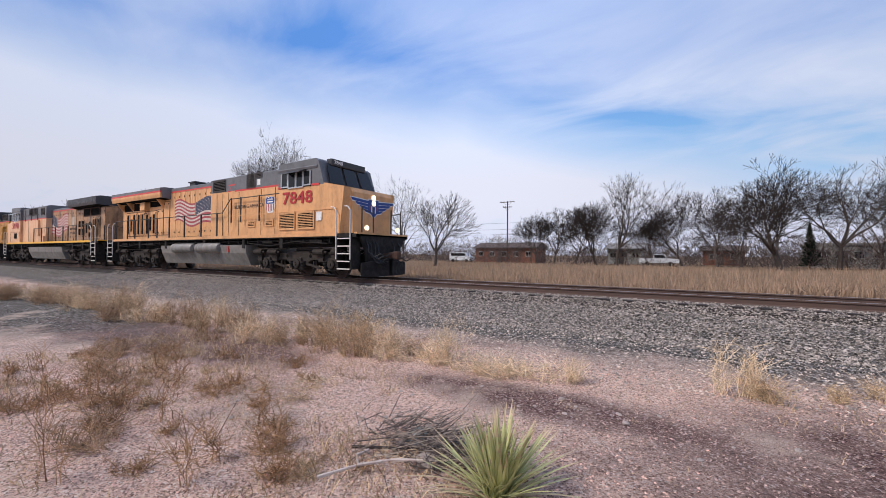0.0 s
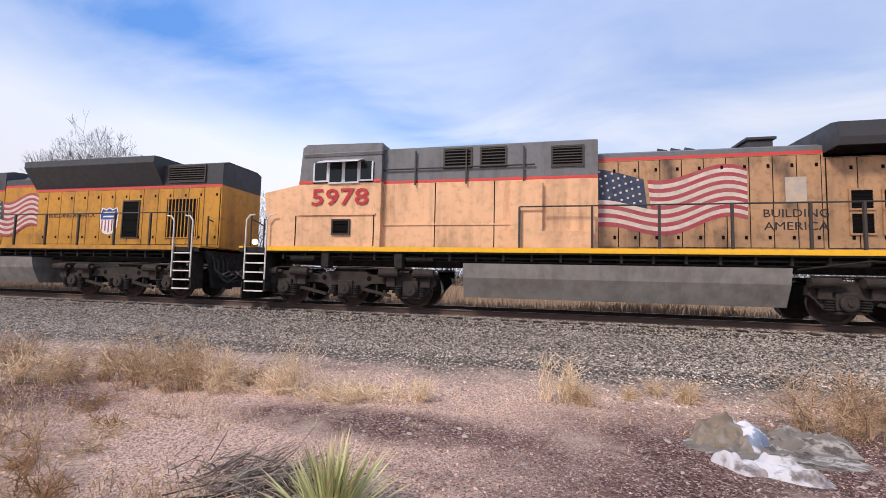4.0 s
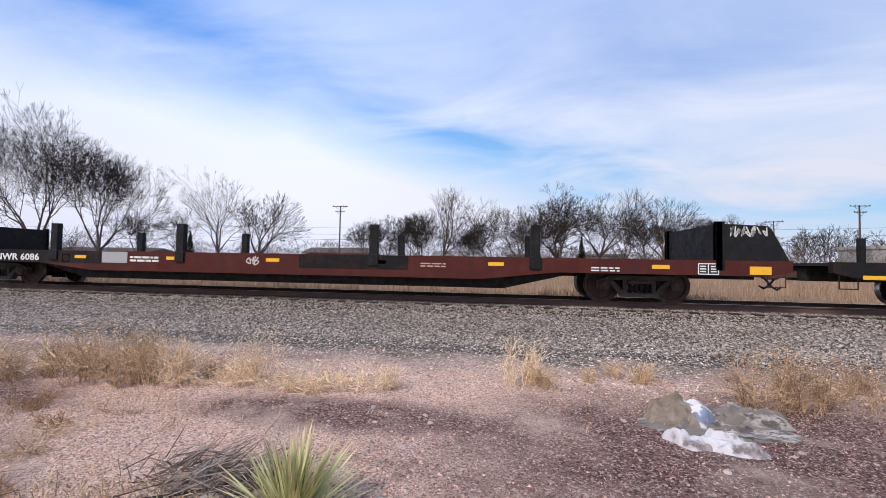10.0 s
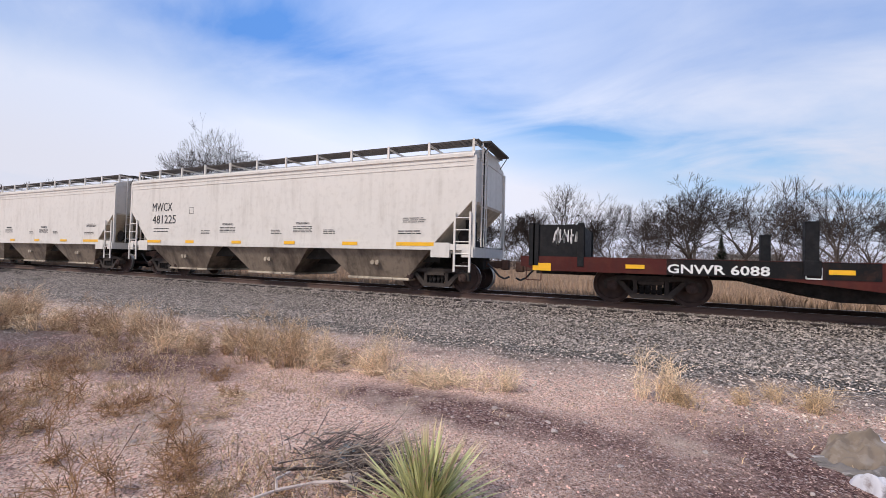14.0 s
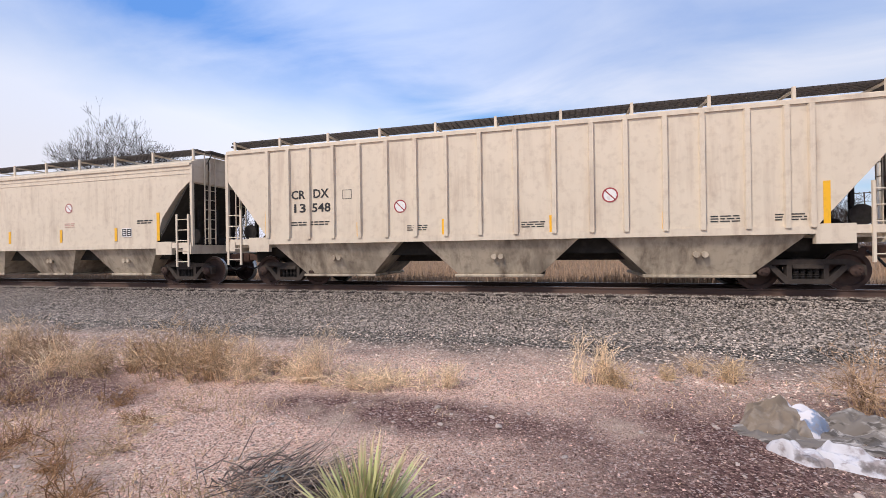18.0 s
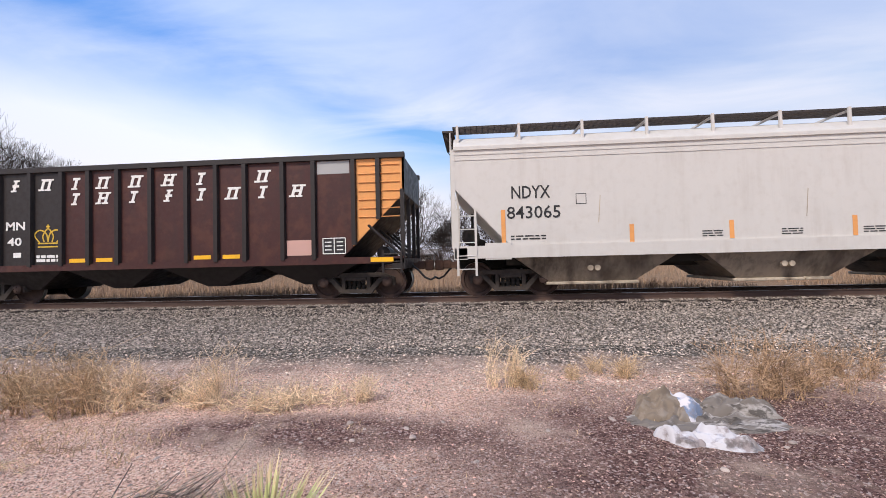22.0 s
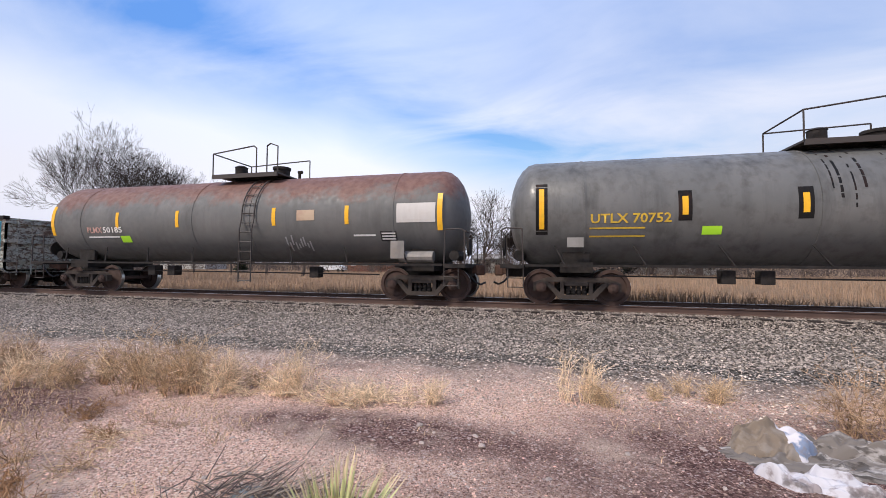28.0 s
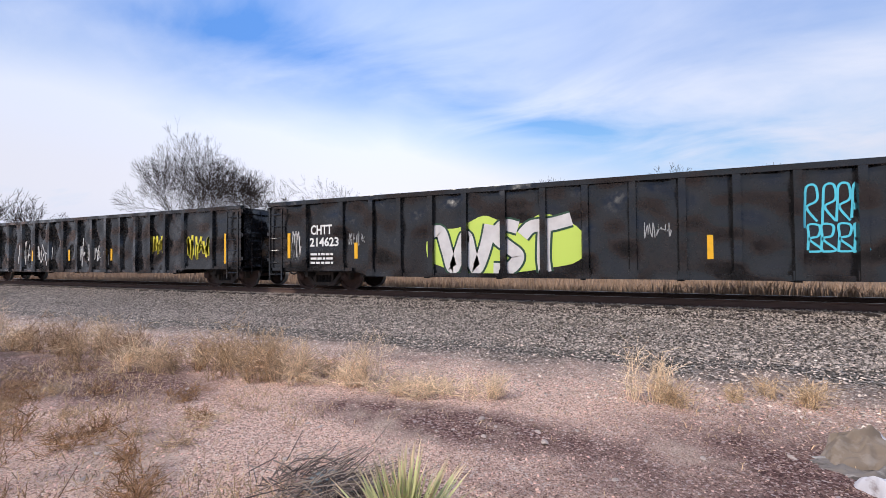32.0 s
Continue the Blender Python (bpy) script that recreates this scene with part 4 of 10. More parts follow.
def bay(car, x0, x1, z, body="bay"):
    """One discharge bay under the sill, narrowing to its gate."""
    bm = B()
    xc = (x0 + x1) / 2
    tops = [(x0, W + 0.12), (x1, W + 0.12), (x1, -W - 0.12), (x0, -W - 0.12)]
    lw = max(0.55, 0.27 * (x1 - x0))
    lows = [(xc - lw, -1.15), (xc + lw, -1.15), (xc + lw, 1.15), (xc - lw, 1.15)]
    a = [bm.verts.new((x, y, z)) for x, y in tops]
    b = [bm.verts.new((x, y, 0.38)) for x, y in lows]
    bm.faces.new(a)
    bm.faces.new(b[::-1])
    for i in range(4):
        bm.faces.new((a[i], b[i], b[(i + 1) % 4], a[(i + 1) % 4]))
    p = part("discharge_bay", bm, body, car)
    bm = B()
    box(bm, xc - lw - 0.08, xc + lw + 0.08, -1.20, 1.20, 0.29, 0.37, 0.02)
    rod(bm, (xc + 0.55, -1.25, 0.34), (xc + 0.55, 1.2, 0.34), 0.04, 8)
    part("outlet_gate", bm, "bay", p)
    bm = B()
    zz = z * 0.5 + 0.20
    yy = -1.15 + (W + 0.12 + 1.15) * (zz - 0.38) / (z - 0.38)
    for dx in (-0.09, 0.09):
        lathe(bm, [(0.075, yy - 0.07), (0.075, yy + 0.05)], 12, "Y", (xc + dx, 0, zz))
    part("vibrator_bracket", bm, "bay", p)


def covered_hopper(label, u0, u1, t0, t1, body, sill, eave, roof, bays, ribs=(), cut=(1.6, 1.5), roundcut=False, curved=False, wide_sill=False, marks=None, walk_n=9, end_mat=None, bay_mat="bay"):
    c = car_thing("covered_hopper", label, "hopper car", u0, u1)
    mid = (u0 + u1) / 2
    a, b = u0 - mid, u1 - mid
    dx, dz = cut
    low = [(a + dx, sill), (b - dx, sill)]
    if roundcut:
        right = [(b - dx + 0.02, sill + 0.25), (b - dx + 0.25, sill + 0.9), (b - 0.55, sill + dz * 0.82), (b - 0.06, sill + dz)]
        left = [(-x + (a + b), z) for x, z in right][::-1]
    else:
        right, left = [(b - 0.06, sill + dz)], [(a + 0.06, sill + dz)]
    outline = low + right + [(b - 0.06, eave), (a + 0.06, eave)] + left
    bm = B()
    prism_y(bm, outline, W + 0.05, -W - 0.05)
    part("body", bm, body, c)
    bm = B()
    ry = -W - 0.05
    prof = [(-ry, eave), (-ry + 0.02, eave + 0.10), (-1.15, roof - 0.16), (-0.75, roof - 0.03), (0, roof), (0.75, roof - 0.03), (1.15, roof - 0.16), (ry - 0.02, eave + 0.10), (ry, eave)]
    prism_x(bm, [(y, z - 0.003 if z == eave else z) for y, z in prof], a + 0.04, b - 0.04)
    box(bm, a + 0.04, b - 0.04, W + 0.01, W + 0.09, eave - 0.03, eave + 0.06)
    part("roof", bm, body, c)
    if curved:
        bm = B()
        for z in (eave - 0.16, eave - 0.30):
            box(bm, a + 0.08, b - 0.08, W + 0.035, W + 0.06, z, z + 0.025)
        part("seam", bm, body, c)
    for x in ribs:
        z0 = sill + 0.02 if a + dx < x < b - dx else sill + dz * max(0, 1 - min(x - a, b - x) / dx) + 0.05
        bm = B()
        prism_z(bm, [(x - 0.07, W + 0.055), (x - 0.05, W - 0.02), (x + 0.05, W - 0.02), (x + 0.07, W + 0.055)], z0, eave - 0.04)
        part("side_post", bm, body, c)
    # running boards along both sides of the hatches
    zt = roof + 0.10
    for y in (-1.32, 0.72):
        bm = B()
        for k in range(6):
            box(bm, a + 0.02, b - 0.02, y + 0.112 * k, y + 0.112 * k + 0.04, zt, zt + 0.045)
        m = int((b - a) / 0.16)
        for k in range(m + 1):
            x = a + 0.02 + (b - a - 0.06) * k / m
            box(bm, x, x + 0.025, y, y + 0.60, zt + 0.005, zt + 0.04)
        part("running_board", bm, "rail_dark", c, "dark grated roof walkway")
    for k in range(walk_n):
        x = a + 0.15 + (b - a - 0.3) * k / (walk_n - 1)
        bm = B()
        box(bm, x - 0.035, x + 0.035, -1.37, -1.32, eave + 0.05, zt + 0.06)
        box(bm, x - 0.03, x + 0.03, -1.32, 1.32, zt - 0.05, zt)
        part("walkway_bracket", bm, body, c)
    bm = B()
    box(bm, a + 0.5, b - 0.5, -0.3, 0.3, roof - 0.02, roof + 0.09, 0.03)
    part("hatch_cover", bm, body, c)
    # sills, end platforms, posts
    bm = B()
    if wide_sill:
        box(bm, a + 0.02, b - 0.02, W, W + 0.14, sill - 0.30, sill + 0.03)
        box(bm, a + 0.02, b - 0.02, -W - 0.14, -W, sill - 0.30, sill + 0.03)
    else:
        box(bm, a + 0.02, b - 0.02, W + 0.02, W + 0.12, sill - 0.12, sill + 0.06)
        box(bm, a + 0.02, b - 0.02, -W - 0.12, -W - 0.02, sill - 0.12, sill + 0.06)
    part("side_sill", bm, body, c)
    for s, e in ((1, b), (-1, a)):
        bm = B()
        box(bm, min(e, e - s * 0.35), max(e, e - s * 0.35), W, -W, sill - 0.32, sill - 0.02)
        box(bm, min(e - s * 0.35, e - s * dx), max(e - s * 0.35, e - s * dx), W + 0.13, -W - 0.13, sill - 0.2, sill - 0.13)
        box(bm, min(e - s * dx, e - s * dx * 0.55), max(e - s * dx, e - s * dx * 0.55), W + 0.01, W + 0.15, sill - 0.34, sill + 0.10)
        part("end_platform", bm, body, c)
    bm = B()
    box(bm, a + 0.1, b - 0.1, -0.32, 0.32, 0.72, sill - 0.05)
    # wide dark box added to stand for the shade between the bays
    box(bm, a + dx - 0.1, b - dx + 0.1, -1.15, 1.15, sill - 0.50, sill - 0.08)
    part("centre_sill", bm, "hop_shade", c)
    for s, e in ((1, b), (-1, a)):
        for y in (W + 0.04, -W - 0.12):
            bm = B()
            box(bm, e - s * 0.02 - 0.05, e - s * 0.02 + 0.05, y, y + 0.08, sill - 0.1, eave)
            part("corner_post", bm, body, c)
        lx = sorted((e - s * 0.10, e - s * 0.58))
        ladder(c, lx[0], lx[1], W + 0.0, sill - 0.75, sill + 1.0, 5, body)
        ladder(c, e + s * 0.05 - 0.01, e + s * 0.05 + 0.01, -0.9, sill, eave + 0.2, 9, body)
        bm = B()
        for y in (-1.1, -0.65):
            rod(bm, (e + s * 0.06, y, sill), (e + s * 0.06, y, roof + 0.05), 0.02, 6)
        for k in range(9):
            z = sill + 0.2 + k * 0.33
            rod(bm, (e + s * 0.06, -1.1, z), (e + s * 0.06, -0.65, z), 0.014, 6)
        part("end_ladder", bm, body, c)
        bm = B()
        x0, x1 = sorted((e - s * 0.05, e + s * 0.28))
        box(bm, x0, x1, -1.05, 1.05, zt - 0.02, zt + 0.03)
        for y in (-0.95, 0.95):
            rod(bm, (e, y, zt - 0.4), (e + s * 0.25, y, zt - 0.03), 0.016, 6)
        part("crossover_board", bm, "rail_dark", c)
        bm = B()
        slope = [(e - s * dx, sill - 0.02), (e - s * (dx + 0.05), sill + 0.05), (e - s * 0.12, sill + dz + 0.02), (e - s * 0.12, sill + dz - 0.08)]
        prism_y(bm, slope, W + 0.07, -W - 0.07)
        # with hop_shade, the shade of the end opening is in the sheet's colour
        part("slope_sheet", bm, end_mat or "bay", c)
        bm = B()
        rod(bm, (e - s * 0.7, -0.5, sill + 0.05), (e - s * 0.7, 0.6, sill + 0.05), 0.22, 12)
        rod(bm, (e - s * 0.45, -1.05, sill + 0.3), (e - s * 0.45, -1.0, sill + 0.3), 0.25, 14)
        for y in (-0.8, 0.0, 0.8):
            box(bm, e - s * 0.5 - 0.04, e - s * 0.5 + 0.04, y - 0.04, y + 0.04, sill - 0.1, sill + dz * 0.62)
        part("brake_gear", bm, "under", c)
    x = a + dx - 0.25
    step = (b - a - 2 * dx + 0.5) / bays
    for k in range(bays):
        bay(c, x + step * k + 0.32, x + step * (k + 1) - 0.32, sill - (0.28 if wide_sill else 0.1), bay_mat)
    bogie(c, t0 - mid)
    bogie(c, t1 - mid)
    ends(c, a - 0.3, b + 0.3)
    if marks:
        marks(c, a, b)
    return c


def slats(bm, a, b, y0, y1, z0, z1, n, r):
    for k in range(n):
        x = a + (b - a) * k / (n - 1)
        box(bm, x - r, x + r, y0, y1, z0, z1)


def gondola(label, u0, u1, t0, t1, body, sill, top, ribs, marks, rib_mat=None, chord=None, heap=False, ladder_mat=None):
    c = car_thing("gondola", label, "gondola", u0, u1)
    mid = (u0 + u1) / 2
    a, b = u0 - mid, u1 - mid
    y = W + 0.10
    drop = 0.16
    for s in (1, -1):
        bm = B()
        y0, y1 = sorted((s * y, s * (y + 0.06)))
        prism_y(bm, [(a, sill), (t0 - mid + 1.5, sill), (t0 - mid + 2.0, sill - drop), (t1 - mid - 2.0, sill - drop), (t1 - mid - 1.5, sill), (b, sill), (b, top), (a, top)], y0, y1)
        part("side_wall", bm, body, c)
        bm = B()
        y0, y1 = sorted((s * (W + 0.0), s * (W + 0.2)))
        box(bm, a - 0.02, b + 0.02, y0, y1, top - 0.07, top + 0.07, 0.01)
        part("top_chord", bm, chord or body, c)
        bm = B()
        y0, y1 = sorted((s * (W + 0.04), s * (W + 0.1)))
        box(bm, t0 - mid + 2.0, t1 - mid - 2.0, y0, y1, sill - drop - 0.02, sill - drop + 0.10)
        box(bm, a, t0 - mid + 1.5, y0, y1, sill - 0.02, sill + 0.08)
        box(bm, t1 - mid - 1.5, b, y0, y1, sill - 0.02, sill + 0.08)
        part("side_sill", bm, body, c)
        for x in ribs:
            z0 = sill + 0.02 if (x < t0 - mid + 1.7 or x > t1 - mid - 1.7) else sill - drop
            bm = B()
            yo, yi = s * (W - 0.0), s * (W + 0.1)
            prism_z(bm, [(x - 0.10, yi), (x - 0.075, yo), (x + 0.075, yo), (x + 0.10, yi)], z0, top - 0.07)
            box(bm, x - 0.11, x + 0.11, min(yo - s * -0.012, yi), max(yo - s * -0.012, yi), z0, z0 + 0.2)
            part("side_post", bm, rib_mat or body, c)
    bm = B()
    box(bm, a, b, y + 0.06, -y - 0.06, sill - 0.06, sill + 0.02)
    box(bm, a + 0.2, b - 0.2, -0.35, 0.35, 0.62, sill - 0.05)
    for k in range(9):
        x = a + 1.5 + (b - a - 3) * k / 8
        box(bm, x - 0.06, x + 0.06, y + 0.08, -y - 0.08, sill - drop - 0.06, sill - 0.05)
    rod(bm, (a + 3.2, W + 0.15, 0.62), (b - 3.2, W + 0.15, 0.60), 0.018, 6)
    for x in (a + 4.2, -1.0, b - 5):
        box(bm, x - 0.02, x + 0.02, W + 0.12, W + 0.18, 0.58, sill - drop)
    part("underframe", bm, "under", c)
    for s, e in ((1, b), (-1, a)):
        bm = B()
        x0, x1 = sorted((e, e - s * 0.06))
        box(bm, x0, x1, y, -y, sill - 0.1, top)
        for k in range(3):
            z = sill + 0.3 + (top - sill - 0.5) * k / 2
            x0, x1 = sorted((e, e + s * 0.08))
            box(bm, x0, x1, y - 0.05, -y + 0.05, z, z + 0.12)
        part("end_wall", bm, body, c)
        lx = sorted((e - s * 0.10, e - s * 0.62))
        ladder(c, lx[0], lx[1], W - 0.01, sill - 0.35, top - 0.15, 6, (ladder_mat if s > 0 else None) or body, 0.018)
        bm = B()
        for yy in (-1.2, -0.75):
            rod(bm, (e + s * 0.1, yy, sill - 0.2), (e + s * 0.1, yy, top), 0.02, 6)
        for k in range(5):
            rod(bm, (e + s * 0.1, -1.2, sill + 0.1 + k * 0.3), (e + s * 0.1, -0.75, sill + 0.1 + k * 0.3), 0.015, 6)
        part("end_ladder", bm, body, c)
    bogie(c, t0 - mid)
    bogie(c, t1 - mid)
    ends(c, a - 0.3, b + 0.3)
    marks(c, a, b)
    return c


def open_hopper(label, u0, u1, t0, t1):
    c = car_thing("open_hopper", label, "hopper car", u0, u1)
    mid = (u0 + u1) / 2
    a, b = u0 - mid, u1 - mid
    sill, top, dx, dz = 1.12, 3.86, 1.75, 1.75
    y = W + 0.08
    for s in (1, -1):
        y0, y1 = sorted((s * y, s * (y + 0.05)))
        for name, x0, x1, mat in (("left_panel", a, a + 4.25, "coal_black"), ("middle_panel", a + 4.25, b - 1.42, "coal_brown"), ("right_panel", b - 1.42, b, "orange")):
            pts = [(max(x0, a + dx), sill), (min(x1, b - dx), sill)]
            if x1 == b:
                pts = [(x0, sill + dz * (1 - (b - x0) / dx)), (b, sill + dz), (b, top), (x0, top)]
            elif x0 == a:
                pts = [(a + dx, sill), (x1, sill), (x1, top), (a, top), (a, sill + dz)]
            else:
                pts = [(x0, sill), (b - dx, sill), (x1, sill + dz * (1 - (b - x1) / dx)), (x1, top), (x0, top)]
            bm = B()
            prism_y(bm, pts, y0, y1)
            part("side_panel", bm, mat, c, "orange end panel" if mat == "orange" else "")
        bm = B()
        y0, y1 = sorted((s * (W + 0.0), s * (W + 0.16)))
        box(bm, a - 0.03, b + 0.03, y0, y1, top - 0.05, top + 0.10, 0.01)
        part("top_chord", bm, "coal_black", c)
        bm = B()
        y0, y1 = sorted((s * (W + 0.02), s * (W + 0.12)))
        box(bm, a + 0.03, b - 0.03, y0, y1, sill - 0.14, sill + 0.04)
        part("side_sill", bm, "coal_brown", c)
        xs = (-5.78, -4.75, -3.76, -2.79, -1.96, -1.08, -0.09, 0.97, 1.83, 2.66, 3.74, 4.61, 5.72, 6.40)
        for x in xs:
            z0 = sill if a + dx < x < b - dx else sill + dz * (1 - min(x - a, b - x) / dx)
            bm = B()
            yo, yi = s * (W - 0.01), s * (W + 0.08)
            prism_z(bm, [(x - 0.08, yi), (x - 0.055, yo), (x + 0.055, yo), (x + 0.08, yi)], z0, top - 0.05)
            part("side_post", bm, "coal_black", c)
    for s, e in ((1, b), (-1, a)):
        bm = B()
        prism_y(bm, [(e - s * dx, sill - 0.02), (e - s * (dx + 0.06), sill + 0.03), (e - s * 0.06, sill + dz + 0.02), (e, sill + dz)], y + 0.06, -y - 0.06)
        x0, x1 = sorted((e - s * 0.05, e))
        box(bm, x0, x1, y, -y, sill + dz, top)
        part("end_sheet", bm, "coal_black", c)
        bm = B()
        for yy in (W + 0.05, -0.55, 0.45, -W - 0.15):
            box(bm, e - s * 0.06 - 0.05, e - s * 0.06 + 0.05, yy, yy + 0.1, sill - 0.1, sill + dz + 0.1)
            rod(bm, (e - s * 0.1, yy + 0.05, sill + 0.05), (e - s * 1.0, yy + 0.05, sill + 0.9), 0.04, 6)
        x0, x1 = sorted((e - s * 0.35, e))
        box(bm, x0, x1, W + 0.02, -W - 0.02, sill - 0.30, sill - 0.02)
        rod(bm, (e - s * 0.8, -0.6, sill + 0.15), (e - s * 0.8, 0.7, sill + 0.15), 0.2, 12)
        part("end_frame", bm, "coal_black", c)
        lx = sorted((e - s * 0.10, e - s * 0.6))
        ladder(c, lx[0], lx[1], W + 0.02, sill - 0.4, sill + 0.2, 3, "coal_black")
        plate(c, "reflector", e - s * 0.62, sill - 0.04, 0.62, 0.12, "decal_yellow", lift=0.0)
    ladder(c, b - 1.25, b - 0.12, W + 0.06, sill + 1.0, top - 0.1, 7, "orange", 0.014, False)
    step = (b - a - 2 * dx + 0.9) / 4
    for k in range(4):
        x = a + dx - 0.45 + step * k
        bm = B()
        xc = x + step / 2
        tops = [(x, y + 0.1), (x + step, y + 0.1), (x + step, -y - 0.1), (x, -y - 0.1)]
        lows = [(xc - 0.25, -1.0), (xc + 0.25, -1.0), (xc + 0.25, 1.0), (xc - 0.25, 1.0)]
        va = [bm.verts.new((p, q, sill - 0.1)) for p, q in tops]
        vb = [bm.verts.new((p, q, 0.42)) for p, q in lows]
        bm.faces.new(va)
        bm.faces.new(vb[::-1])
        for i in range(4):
            bm.faces.new((va[i], vb[i], vb[(i + 1) % 4], va[(i + 1) % 4]))
        part("discharge_bay", bm, "coal_black", c)
    box_part("centre_sill", (a + 0.1, b - 0.1, -0.35, 0.35, 0.7, sill), "under", c)
    bogie(c, t0 - mid)
    bogie(c, t1 - mid)
    ends(c, a - 0.25, b + 0.25)
    # road name, one block a letter
    bm = B()
    rows = ((3.46, (-4.25, -3.3, -2.36, -1.54, -0.56, 0.43, 1.4, 3.17)), (3.02, (-2.37, -1.54, -0.6, 0.43, 1.41, 2.3, 3.19, 4.15)))
    h, w2 = 0.34, 0.10
    for row, (z, xs) in enumerate(rows):
        for k, x in enumerate(xs):
            rr = random.Random(k + 20 * row)
            for s in (-1, 1) if rr.random() < 0.7 else (-0.2,):
                x0 = x + s * w2
                prism_y(bm, [(x0 - 0.09, z - h / 2), (x0 - 0.01, z - h / 2), (x0 + 0.09, z + h / 2), (x0 + 0.01, z + h / 2)], W + 0.066, W + 0.075)
                for e in (-1, 1):
                    box(bm, x0 + e * 0.05 - 0.09, x0 + e * 0.05 + 0.09, W + 0.0655, W + 0.0745, z + e * (h / 2 - 0.025) - 0.025, z + e * (h / 2 - 0.025) + 0.025)
            zz = z + h * rr.choice((0.40, 0.0))
            box(bm, x - w2, x + w2, W + 0.065, W + 0.074, zz - 0.035, zz + 0.035)
    part("road_name", bm, "white", c, "white italic road-name lettering")
    y = W + 0.08
    letters(c, "RB", -5.08, 2.3, 0.55, 0.24, "white", y=y, offset=0.02)
    letters(c, "MN", -4.26, 2.3, 0.60, 0.24, "white", y=y, offset=0.02)
    letters(c, "72", -5.05, 1.85, 0.45, 0.24, "white", y=y, offset=0.02)
    letters(c, "40", -4.29, 1.85, 0.45, 0.24, "white", y=y, offset=0.02)
    small_print(c, -5.1, 1.48, 0.55, 2, "white", y=y, h=0.07, gap=0.12)
    small_print(c, -3.25, 1.40, 0.7, 2, "white", y=y, h=0.08, gap=0.11)
    plate(c, "panel_patch", -4.2, 1.46, 0.24, 0.14, "white", y=y)
    bm = B()
    for k, pts in enumerate(([(-3.56, 1.68), (-2.92, 1.68)], [(-3.56, 1.78), (-2.92, 1.78)], curl([(-3.50, 1.80), (-3.66, 2.02), (-3.50, 2.16), (-3.30, 2.06), (-3.24, 1.82)]), curl([(-2.98, 1.80), (-2.82, 2.02), (-2.98, 2.16), (-3.18, 2.06), (-3.24, 1.82)]),
                             curl([(-3.36, 1.82), (-3.40, 2.0), (-3.24, 2.2), (-3.08, 2.0), (-3.12, 1.82)]), [(-3.24, 2.18), (-3.24, 2.32)], [(-3.30, 2.26), (-3.18, 2.26)])):
        ribbon(bm, pts, 0.04, y - 0.006 - 0.0006 * k)
    part("crown_emblem", bm, "gold", c, "yellow outlined crown emblem")
    for x in (-2.33, -1.52, 1.4, 2.24):
        plate(c, "reflector", x, 1.26, 0.5, 0.11, "decal_yellow", y=y)
    plate(c, "panel_patch", 4.19, 1.45, 0.72, 0.42, "faint", y=y, label="faded red patch with a white tag")
    data_panel(c, 5.16, 1.48, 0.62, 0.42, y=W + 0.075)
    plate(c, "panel_patch", 5.16, 3.62, 0.9, 0.35, "spray_grey", y=y, lift=0.002)
    return c


